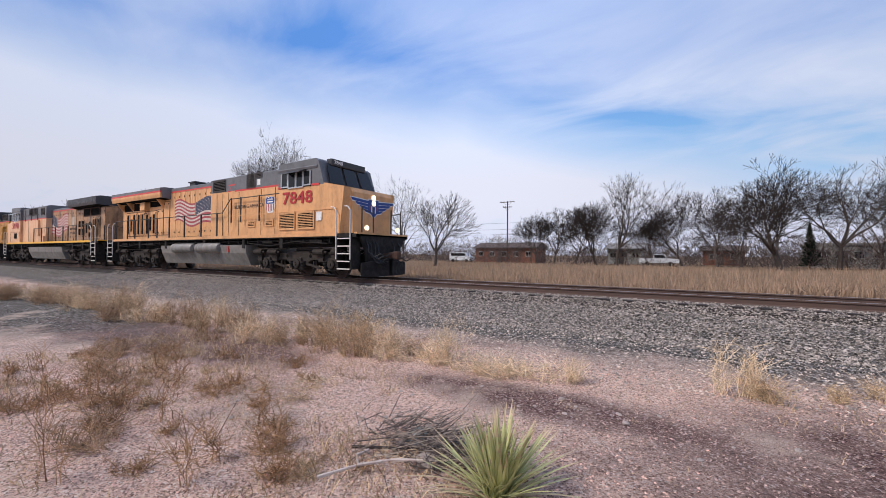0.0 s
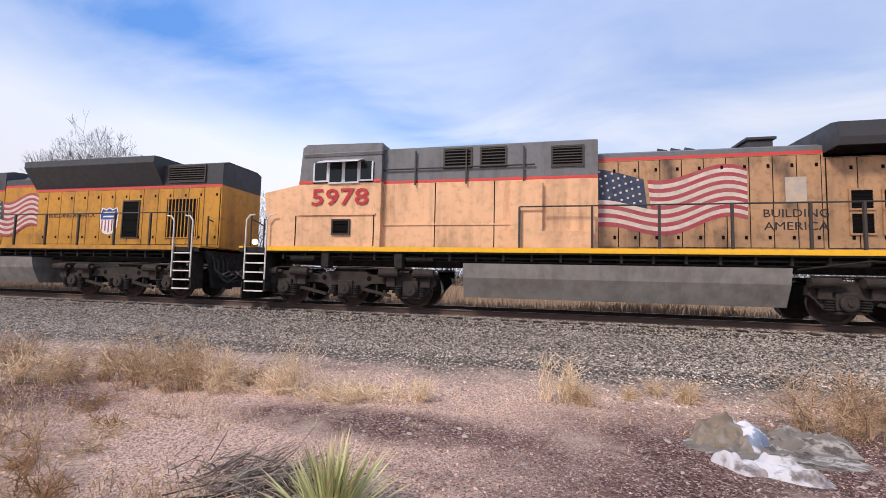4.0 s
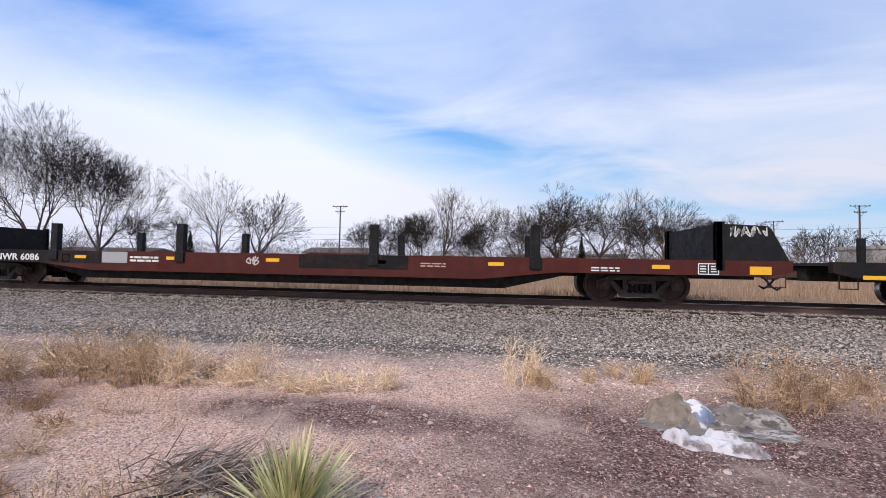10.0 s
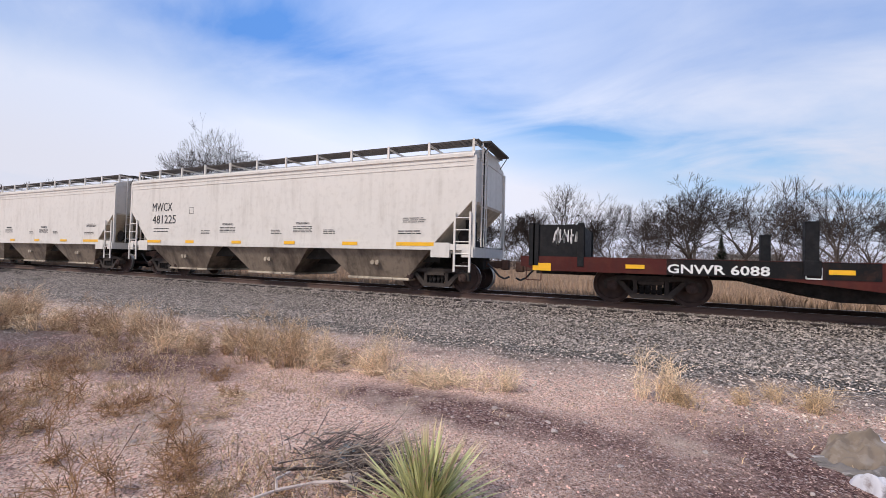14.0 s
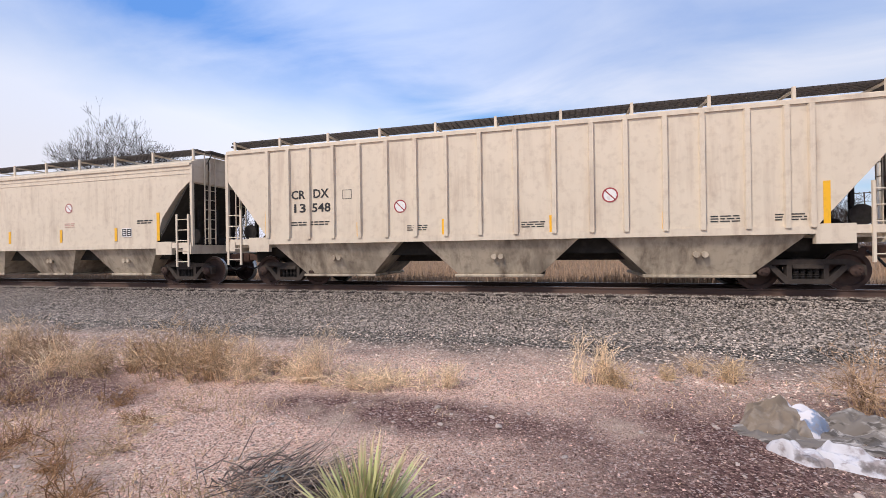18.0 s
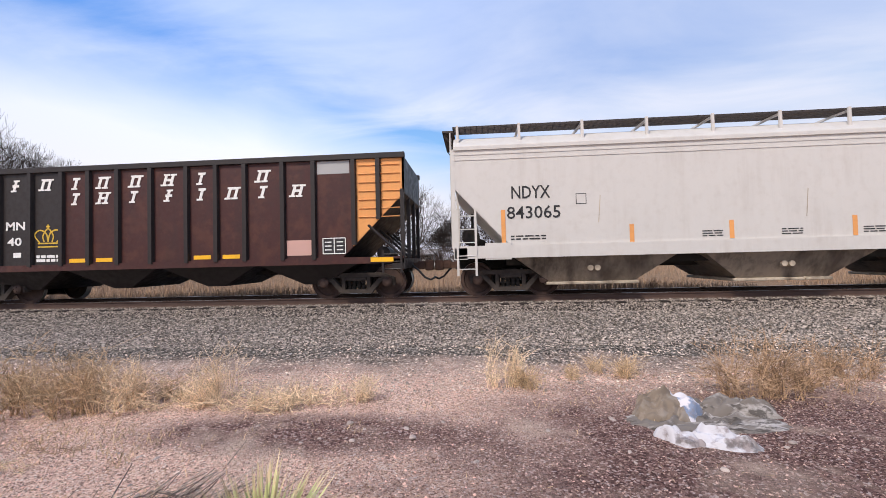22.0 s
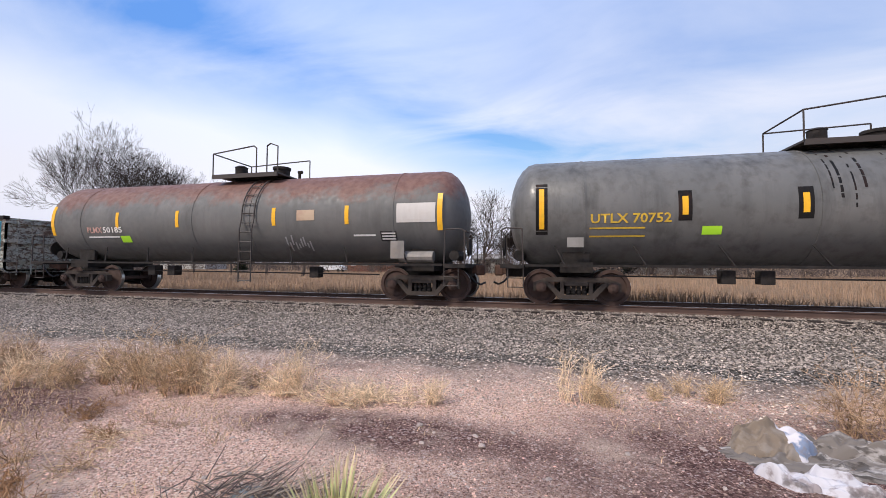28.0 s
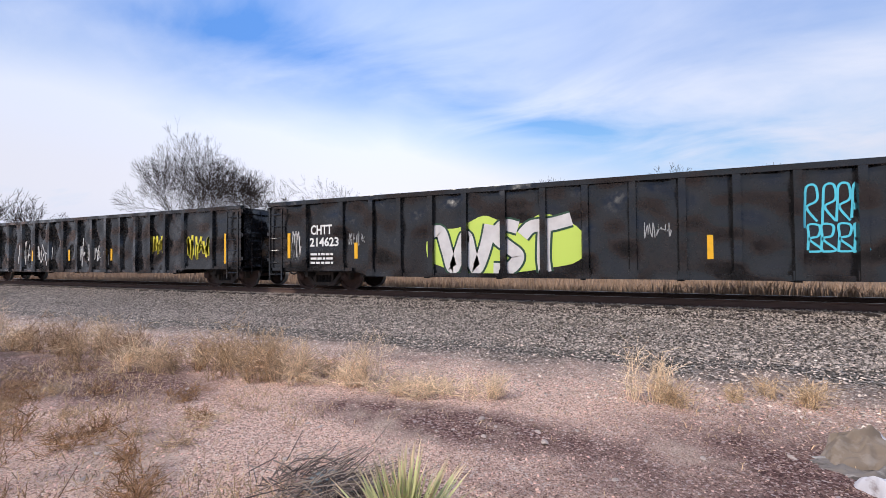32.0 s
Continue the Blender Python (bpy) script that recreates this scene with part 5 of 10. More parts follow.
def tank_car(label, u0, u1, t0, t1, body, marks, rad=1.47, zc=2.42, px=0.0):
    c = car_thing("tank_car", label, "tank car", u0, u1)
    mid = (u0 + u1) / 2
    a, b = u0 - mid, u1 - mid
    prof = []
    for k in range(7):
        t = math.pi / 2 * k / 6
        prof.append((max(0.02, rad * math.sin(t)), a + 0.75 - 0.75 * math.cos(t)))
    prof += [(rad, x) for x in (a + 3.5, a + 3.52, 0.0, b - 3.5)]
    prof += [(r, -x + a + b) for r, x in prof[:7][::-1]]
    bm = B()
    lathe(bm, prof, 48, "X", (0, 0, zc))
    part("tank", bm, body, c, smooth=True)
    for x in (a + 2.0, -1.1, 1.1, b - 2.0):
        bm = B()
        lathe(bm, [(rad + 0.012, x - 0.03), (rad + 0.012, x + 0.03)], 48, "X", (0, 0, zc))
        part("weld_band", bm, body, c, smooth=True)
    # stub sills and running boards
    for s, e in ((1, b), (-1, a)):
        bm = B()
        x0, x1 = sorted((e + s * 0.10, e - s * 2.3))
        box(bm, x0, x1, -0.35, 0.35, 0.7, 1.05)
        x0, x1 = sorted((e + s * 0.15, e - s * 0.45))
        box(bm, x0, x1, W + 0.1, -W - 0.1, 0.95, 1.06)
        tx = (t1 if s > 0 else t0) - mid
        for yy in (-1.0, 0.9):
            prism_x(bm, [(yy, 1.0), (yy + 0.1, 1.0), (yy + 0.1, 1.7), (yy, 1.7)], tx - 0.35, tx + 0.35)
        box(bm, tx - 0.4, tx + 0.4, -1.25, 1.25, 0.85, 1.12)
        part("stub_sill", bm, "under", c)
        bm = B()
        pts = [(e + s * 0.12, W + 0.12, 1.0), (e + s * 0.12, W + 0.12, 1.95), (e + s * 0.0, W + 0.12, 2.02), (e - s * 0.42, W + 0.12, 2.0), (e - s * 0.45, W + 0.12, 1.0)]
        pipe(bm, pts, 0.02)
        pipe(bm, [(e + s * 0.14, W + 0.12, 1.95), (e + s * 0.16, -W - 0.12, 1.95)], 0.02)
        for yy in (-0.5, 0.5):
            rod(bm, (e + s * 0.15, yy, 1.0), (e + s * 0.15, yy, 1.95), 0.018, 6)
        part("end_handrail", bm, "rail_dark", c)
        bm = B()
        rod(bm, (e + s * 0.08, -0.7, 1.55), (e + s * 0.14, -0.7, 1.55), 0.26, 18)
        rod(bm, (e - s * 0.3, -0.9, 1.3), (e - s * 0.3, 0.3, 1.3), 0.15, 10)
        part("hand_brake", bm, "under", c)
        bm = B()
        for dx2 in (-0.2, 0.2):
            rod(bm, (e - s * 0.25 + dx2, W + 0.14, 1.0), (e - s * 0.25 + dx2, W + 0.14, 0.45), 0.015, 6)
        for zz in (0.46, 0.7):
            rod(bm, (e - s * 0.25 - 0.2, W + 0.14, zz), (e - s * 0.25 + 0.2, W + 0.14, zz), 0.015, 6)
        part("sill_step", bm, "rail_dark", c)
    bm = B()
    box(bm, a + 0.5, b - 0.5, W + 0.08, W + 0.16, 1.0, 1.06)
    rod(bm, (a + 2.4, W + 0.3, 0.78), (b - 2.4, W + 0.3, 0.74), 0.022, 6)
    for k in range(8):
        x = a + 1.5 + (b - a - 3) * k / 7
        rod(bm, (x, W + 0.12, 1.02), (x - 0.25, -1.25, 1.55), 0.022, 6)
    for x in (a + 5.2, a + 6.0, b - 4.5):
        box(bm, x - 0.15, x + 0.15, W + 0.25, W + 0.55, 0.62, 0.95, 0.02)
    part("running_board", bm, "under", c)
    # dome platform
    zt = zc + rad
    bm = B()
    box(bm, -1.25, 1.25, -0.95, 0.95, zt + 0.03, zt + 0.08)
    box(bm, -1.25, 1.25, -0.97, -0.92, zt - 0.06, zt + 0.08)
    part("platform", bm, "rail_dark", c, m=pose(px, 0, 0))
    bm = B()
    lathe(bm, [(0.26, zt + 0.0), (0.26, zt + 0.35), (0.30, zt + 0.36), (0.30, zt + 0.44), (0.05, zt + 0.48)], 20, "Z", (0.75, 0, 0))
    part("valve_housing", bm, "under", c, smooth=True, m=pose(px, 0, 0))
    bm = B()
    lathe(bm, [(0.2, zt), (0.2, zt + 0.42), (0.22, zt + 0.44), (0.12, zt + 0.5)], 16, "Z", (-0.65, -0.3, 0))
    part("fill_dome", bm, "under", c, smooth=True, m=pose(px, 0, 0))
    bm = B()
    rod(bm, (1.45, 0, zt - 0.05), (1.45, 0, zt + 0.28), 0.05, 8)
    rod(bm, (1.4, 0, zt + 0.25), (1.55, 0, zt + 0.25), 0.06, 8)
    part("relief_valve", bm, "under", c, smooth=True, m=pose(px, 0, 0))
    bm = B()
    for y in (-0.93, 0.93):
        pipe(bm, [(-1.25, y, zt + 0.05), (-1.25, y, zt + 0.80), (0.35, y, zt + 0.98), (0.45, y, zt + 0.9), (0.45, y, zt + 0.05)] if y < 0 else [(-1.25, y, zt + 0.05), (-1.25, y, zt + 0.8), (1.25, y, zt + 0.9), (1.25, y, zt + 0.05)], 0.022)
        part("platform_handrail", bm, "rail_dark", c, m=pose(px, 0, 0))
        bm = B()
    pipe(bm, [(-1.25, -0.93, zt + 0.8), (-1.25, 0.93, zt + 0.8)], 0.022)
    part("platform_handrail", bm, "rail_dark", c, m=pose(px, 0, 0))
    bm = B()
    pipe(bm, [(0.85, -0.93, zt + 0.05), (0.85, -0.93, zt + 0.95), (0.98, -0.93, zt + 1.02), (1.25, -0.93, zt + 0.92), (1.25, -0.93, zt + 0.05)], 0.022)
    part("platform_handrail", bm, "rail_dark", c, m=pose(px, 0, 0))
    bm = B()
    arc = [(-(rad + 0.06) * math.sin(radians(q)), zc + (rad + 0.06) * math.cos(radians(q))) for q in range(28, 100, 8)] + [(W + 0.05, zc - 0.4), (W + 0.05, 0.45)]
    for x in (0.0, 0.45):
        pipe(bm, [(x, p, q) for p, q in arc], 0.022)
    for k in range(11):
        z = 0.5 + k * 0.3
        if z < zc:
            yy = W + 0.05 if z < zc - 0.4 else arc[-3][0]
        else:
            q = math.acos(min(1, (z - zc) / (rad + 0.06)))
            yy = -(rad + 0.06) * math.sin(q)
        rod(bm, (0.0, yy, z), (0.45, yy, z), 0.018, 6)
    part("ladder", bm, "rail_dark", c, m=pose(px + 0.4, 0, 0))
    bogie(c, t0 - mid)
    bogie(c, t1 - mid)
    ends(c, a - 0.1, b + 0.1)
    marks(c, a, b, rad, zc)
    return c


def on_tank(car, name, x, z, w, h, material, rad, zc, label="", lift=0.008):
    """A decal laid on the round side of a tank."""
    bm = B()
    n = 6
    rows = []
    for k in range(n + 1):
        zz = z - h / 2 + h * k / n
        y = -math.sqrt(max(0.01, (rad + lift) ** 2 - (zz - zc) ** 2))
        rows.append((bm.verts.new((x - w / 2, y, zz)), bm.verts.new((x + w / 2, y, zz))))
    for k in range(n):
        bm.faces.new((rows[k][0], rows[k][1], rows[k + 1][1], rows[k + 1][0]))
    return part(name, bm, material, car, label)


def on_tank_text(car, s, x, z, w, h, material, rad, zc, lift=0.012):
    me = text_mesh(s, w, h, material, offset=0.02, depth=0.0)
    for v in me.vertices:
        zz = z + v.co.z
        v.co.y = -math.sqrt(max(0.01, (rad + lift) ** 2 - (zz - zc) ** 2))
        v.co.z = zz
        v.co.x += x
    return put("lettering", me, car)

# ---- locomotives ----
def loco_frame_mesh():
    """Cast side frame: a deep beam with three pedestals and scalloped gaps between them."""
    bm = B()
    out = [(-2.80, 0.72), (-2.74, 0.97), (-2.35, 1.04), (-1.25, 1.04), (-1.12, 0.97), (-0.75, 0.97), (-0.62, 1.06), (0.62, 1.06), (0.75, 0.97), (1.12, 0.97), (1.25, 1.04), (2.35, 1.04), (2.74, 0.97), (2.80, 0.72)]
    for x in (2.05, 0.0, -2.05):
        out += [(x + 0.62, 0.60), (x + 0.46, 0.40), (x + 0.34, 0.30), (x - 0.34, 0.30), (x - 0.46, 0.40), (x - 0.62, 0.60)]
        if x > -2:
            out += [(x - 0.80, 0.70), (x - 1.25, 0.70)]
    prism_y(bm, out, -0.10, 0.10)
    for x in (-2.05, 0.0, 2.05):
        box(bm, x - 0.24, x + 0.24, -0.17, 0.10, 0.36, 0.80, 0.04)
        lathe(bm, [(0.15, -0.26), (0.19, -0.24), (0.19, -0.12)], 16, "Y", (x, 0, LOCO_R + 0.02))
        lathe(bm, [(0.06, -0.29), (0.06, -0.25)], 8, "Y", (x, 0, LOCO_R + 0.02))
        box(bm, x - 0.40, x + 0.40, -0.14, 0.08, 0.285, 0.345, 0.01)
    for x in (-2.5, -1.45, 1.45, 2.5):
        rod(bm, (x - 0.34, -0.24, 1.02), (x + 0.26, -0.24, 1.02), 0.12, 12)
        rod(bm, (x + 0.26, -0.24, 1.02), (x + 0.40, -0.24, 1.02), 0.05, 8)
        box(bm, x - 0.14, x + 0.14, -0.2, 0.0, 0.62, 0.95, 0.02)
    rod(bm, (-2.75, -0.16, 1.16), (2.7, -0.16, 1.14), 0.022, 6)
    for x in (-1.02, 1.02):
        prism_y(bm, [(x - 0.45, 0.50), (x + 0.42, 0.32), (x + 0.44, 0.40), (x - 0.42, 0.58)], -0.2, -0.12)
        rod(bm, (x, -0.15, 0.32), (x, -0.15, 0.66), 0.035, 6)
    return mesh_of("side_frame", bm, "dust")


def loco_spring_mesh():
    bm = B()
    prof = []
    for k in range(5):
        z = 0.36 + 0.062 * k
        prof += [(0.070, z), (0.105, z + 0.016), (0.105, z + 0.036), (0.070, z + 0.050)]
    lathe(bm, prof, 10, "Z", (0, -0.15, 0))
    return mesh_of("spring", bm, "under")


def loco_hole_mesh():
    bm = B()
    lathe(bm, [(0.075, -0.106), (0.075, -0.098)], 12, "Y", (0, 0, 0.85))
    return mesh_of("frame_hole", bm, "void")


def loco_bogie_mesh():
    bm = B()
    box(bm, -2.5, 2.5, -0.6, 0.6, 0.5, 0.95, 0.03)
    box(bm, -0.5, 0.5, -0.95, 0.95, 0.7, 1.2, 0.03)
    return mesh_of("bogie", bm, "under")


GEAR["loco_frame"], GEAR["loco_bogie"], GEAR["loco_wheel"], GEAR["loco_spring"], GEAR["loco_hole"] = loco_frame_mesh(), loco_bogie_mesh(), wheel_mesh(LOCO_R), loco_spring_mesh(), loco_hole_mesh()


def loco_bogie(car, x):
    b = put("bogie", GEAR["loco_bogie"], car, pose(x, 0, 0))
    for s in (-1, 1):
        put("side_frame", GEAR["loco_frame"], b, pose(0, s * 1.12, 0, 0, 0, 0 if s < 0 else 180))
        for dx in (-2.41, -1.69, -0.36, 0.36, 1.69, 2.41):
            put("spring", GEAR["loco_spring"], b, pose(dx, s * 1.12, 0, 0, 0, 0 if s < 0 else 180))
        for dx in (-1.30, -0.72, 0.74, 1.32):
            put("frame_hole", GEAR["loco_hole"], b, pose(dx, s * 1.12, 0, 0, 0, 0 if s < 0 else 180))
    for dx in (-2.05, 0.0, 2.05):
        w = put("wheelset", GEAR["loco_wheel"], b, pose(dx, 0, LOCO_R))
        wheels_big.append((w, dx))


def flag(car, x0, x1, z0, z1, y, tail=-1):
    """A waving striped flag decal; tail: the end, -1 or 1, at which it flies out."""
    bm = B()
    nx = 26
    H, Wd = z1 - z0, x1 - x0
    s = -tail

    def pt(u, v, dy=0.0):
        # u: 0 at the hoist, 1 at the fly
        x = (x1 - u * Wd) if s > 0 else (x0 + u * Wd)
        wave = 0.14 * H * math.sin(u * 8.2 + 0.6) * (0.3 + 0.7 * u)
        z = z1 - 0.10 * H - v * H * (0.80 - 0.06 * u) + wave - 0.08 * H * u * (1 - v)
        x += 0.12 * Wd * (0.5 - v) * (1 - u) * s * 0.6
        return (x, y - 0.006 - dy, z)

    for k in range(13):
        for i in range(nx):
            if k < 7 and i < nx * 0.44:
                continue
            ua, ub, va, vb = i / nx, (i + 1) / nx, k / 13, (k + 1) / 13
            f = bm.faces.new([bm.verts.new(pt(*q)) for q in ((ua, va), (ub, va), (ub, vb), (ua, vb))])
            f.material_index = 0 if k % 2 == 0 else 1
    for i in range(12):
        ua, ub = 0.44 * i / 12, 0.44 * (i + 1) / 12
        f = bm.faces.new([bm.verts.new(pt(*q)) for q in ((ua, 0), (ub, 0), (ub, 7 / 13), (ua, 7 / 13))])
        f.material_index = 2
    for r in range(8):
        for q in range(6):
            u, v = 0.03 + 0.075 * q + (0.035 if r % 2 else 0), 0.04 + 0.064 * r
            if u > 0.42:
                continue
            c = Vector(pt(u, v, 0.003))
            h = 0.035
            f = bm.faces.new([bm.verts.new((c.x + h * math.sin(t), c.y, c.z + h * math.cos(t))) for t in (0, 1.257, 2.513, 3.77, 5.027)])
            f.material_index = 1
    p = Vector(pt(0, 0))
    q = Vector(pt(0, 1))
    ribbon(bm, [(p.x - 0.02 * s, p.z + 0.12), (q.x + 0.04 * s, q.z - 0.35 * H)], 0.035, y - 0.010)
    bm.faces.ensure_lookup_table()
    bm.faces[-1].material_index = 1
    part("flag_decal", bm, ["flag_red", "flag_white", "flag_blue"], car, "large faded waving stars-and-stripes decal")


def shield(car, x, z, h, y):
    """A road shield drawn as plain shapes."""
    w = h * 0.42
    bm = B()
    out = [(-w, h * 0.28), (-w * 0.8, h * 0.5), (-w * 0.35, h * 0.42), (0, h * 0.5), (w * 0.35, h * 0.42), (w * 0.8, h * 0.5), (w, h * 0.28), (w * 0.9, -h * 0.25), (0.55 * w, -h * 0.45), (0, -h * 0.5), (-0.55 * w, -h * 0.45), (-w * 0.9, -h * 0.25)]
    f = bm.faces.new([bm.verts.new((x + a, y - 0.005, z + b)) for a, b in out])
    f.material_index = 1
    top = [(a * 0.92, max(b * 0.94, h * 0.06)) for a, b in out if b > -h * 0.1] + [(w * 0.88, h * 0.04), (-w * 0.88, h * 0.04)]
    f = bm.faces.new([bm.verts.new((x + a, y - 0.008, z + b)) for a, b in [(-w * 0.92, h * 0.27), (-w * 0.74, h * 0.46), (-w * 0.35, h * 0.38), (0, h * 0.46), (w * 0.35, h * 0.38), (w * 0.74, h * 0.46), (w * 0.92, h * 0.27), (w * 0.86, h * 0.05), (-w * 0.86, h * 0.05)]])
    f.material_index = 2
    for k in range(5):
        a = x - w * 0.72 + k * w * 0.36
        f = bm.faces.new([bm.verts.new((p, y - 0.008, q)) for p, q in ((a - 0.03, z + h * 0.03), (a + 0.03, z + h * 0.03), (a + 0.03, z - h * (0.42 - 0.05 * abs(k - 2))), (a - 0.03, z - h * (0.42 - 0.05 * abs(k - 2))))])
        f.material_index = 0
    for k in range(2):
        zz = z + h * (0.30 - 0.14 * k)
        f = bm.faces.new([bm.verts.new((p, y - 0.011, q)) for p, q in ((x - w * 0.62, zz - 0.03), (x + w * 0.62, zz - 0.03), (x + w * 0.62, zz + 0.03), (x - w * 0.62, zz + 0.03))])
        f.material_index = 1
    part("shield_emblem", bm, ["flag_red", "white", "shield_blue"], car, "red, white and blue shield emblem")


def louvres(car, name, x0, x1, z0, z1, y, n, frame="rail_dark", slat="rail_dark", vertical=False, label="dark louvred grille"):
    g = box_part(name, (x0, x1, y - 0.012, y + 0.03, z0, z1), "void", car, label)
    for k in range(n):
        if vertical:
            x = x0 + (x1 - x0) * (k + 0.5) / n
            box_part("slat", (x - 0.018, x + 0.018, y - 0.03, y - 0.012, z0, z1), slat, g)
        else:
            z = z0 + (z1 - z0) * (k + 0.5) / n
            box_part("slat", (x0, x1, y - 0.03, y - 0.012, z - 0.018, z + 0.010), slat, g)
    bm = B()
    for a, b in ((x0 - 0.03, x0 + 0.015), (x1 - 0.015, x1 + 0.03)):
        box(bm, a, b, y - 0.035, y + 0.01, z0 - 0.03, z1 + 0.03)
    for a, b in ((z0 - 0.03, z0 + 0.015), (z1 - 0.015, z1 + 0.03)):
        box(bm, x0, x1, y - 0.034, y + 0.01, a, b)
    part("grille_frame", bm, slat if frame == "rail_dark" and slat != "void" else frame, g)


def framed_door(car, x0, x1, z0, z1, y, material):
    """A proud hood door in a dark gap, with latches down one edge."""
    box_part("door_gap", (x0 - 0.03, x1 + 0.03, y - 0.007, y + 0.01, z0 - 0.03, z1 + 0.03), "void", car)
    d = box_part("hood_door", (x0, x1, y - 0.028, y + 0.01, z0, z1), material, car, "", 0.006)
    for z in (z0 + 0.12, z1 - 0.12):
        for x in (x0 + 0.08, x1 - 0.08):
            box_part("latch", (x - 0.03, x + 0.03, y - 0.044, y - 0.028, z - 0.04, z + 0.04), "void", d)


def steps(car, x0, x1, z_top, y=W):
    bm = B()
    for x in (x0, x1):
        box(bm, x - 0.03, x + 0.03, y + 0.02, y + 0.5, 0.38, z_top)
    part("step_frame", bm, "under", car)
    for k in range(5):
        z = 0.40 + k * (z_top - 0.42) / 4.6
        st = box_part("step", (x0 + 0.02, x1 - 0.02, y - 0.0, y + 0.32, z - 0.03, z), "under", car)
        box_part("step_edge", (x0 + 0.02, x1 - 0.02, y - 0.02, y - 0.002, z - 0.03, z + 0.012), "rail_white", st, "white step edge")


def handrail(car, posts, z0, z1, y, material="rail_dark", rise=()):
    """Stanchions with a top rail; rise: (x, z) points that the rail follows instead of a level line."""
    for x in posts:
        box_part("stanchion", (x - 0.028, x + 0.028, y - 0.028, y + 0.028, z0, z1), material, car)
    rail_run(car, "handrail", rise or [(posts[0], z1), (posts[-1], z1)], material, 0.022, y)


def doors(car, x0, x1, z0, z1, y, n, material, rng):
    """A row of hood doors with gaps, hinges and latches."""
    w = (x1 - x0) / n
    box_part("door_gap", (x0 - 0.012, x1 + 0.012, y - 0.004, y + 0.008, z0 - 0.012, z1 + 0.012), "void", car)
    for k in range(n):
        a = x0 + w * k
        d = box_part("hood_door", (a + 0.012, a + w - 0.012, y - 0.016, y + 0.01, z0, z1), material, car)
        for z in (z0 + 0.25, z1 - 0.25):
            box_part("latch", (a + w * 0.75, a + w * 0.75 + 0.06, y - 0.028, y - 0.016, z - 0.045, z + 0.045), "void", d)


def cab_windows(car, f, d, xs, z0, z1, y, roof_shade=True):
    """Side windows in silver frames with an awning over them."""
    lo, hi = sorted((f(xs[0]), f(xs[-1])))
    box_part("cab_opening", (lo, hi, y - 0.008, y + 0.02, z0, z1), "void", car)
    for a, b, low in ((xs[0], xs[1], 0.06), (xs[1], xs[2], 0), (xs[2], xs[3], 0), (xs[3], xs[4], 0.06)):
        x0, x1 = sorted((f(a), f(b)))
        w = box_part("side_window", (x0 + 0.03, x1 - 0.03, y - 0.016, y - 0.009, z0 + low, z1 - 0.02), "glass", car, "cab window in a silver frame")
        bm = B()
        for p, q in ((x0, x0 + 0.05), (x1 - 0.05, x1)):
            box(bm, p, q, y - 0.03, y - 0.005, z0 + low - 0.03, z1)
        box(bm, x0 + 0.05, x1 - 0.05, y - 0.029, y - 0.005, z0 + low - 0.03, z0 + low + 0.02)
        part("window_frame", bm, "silver", w)


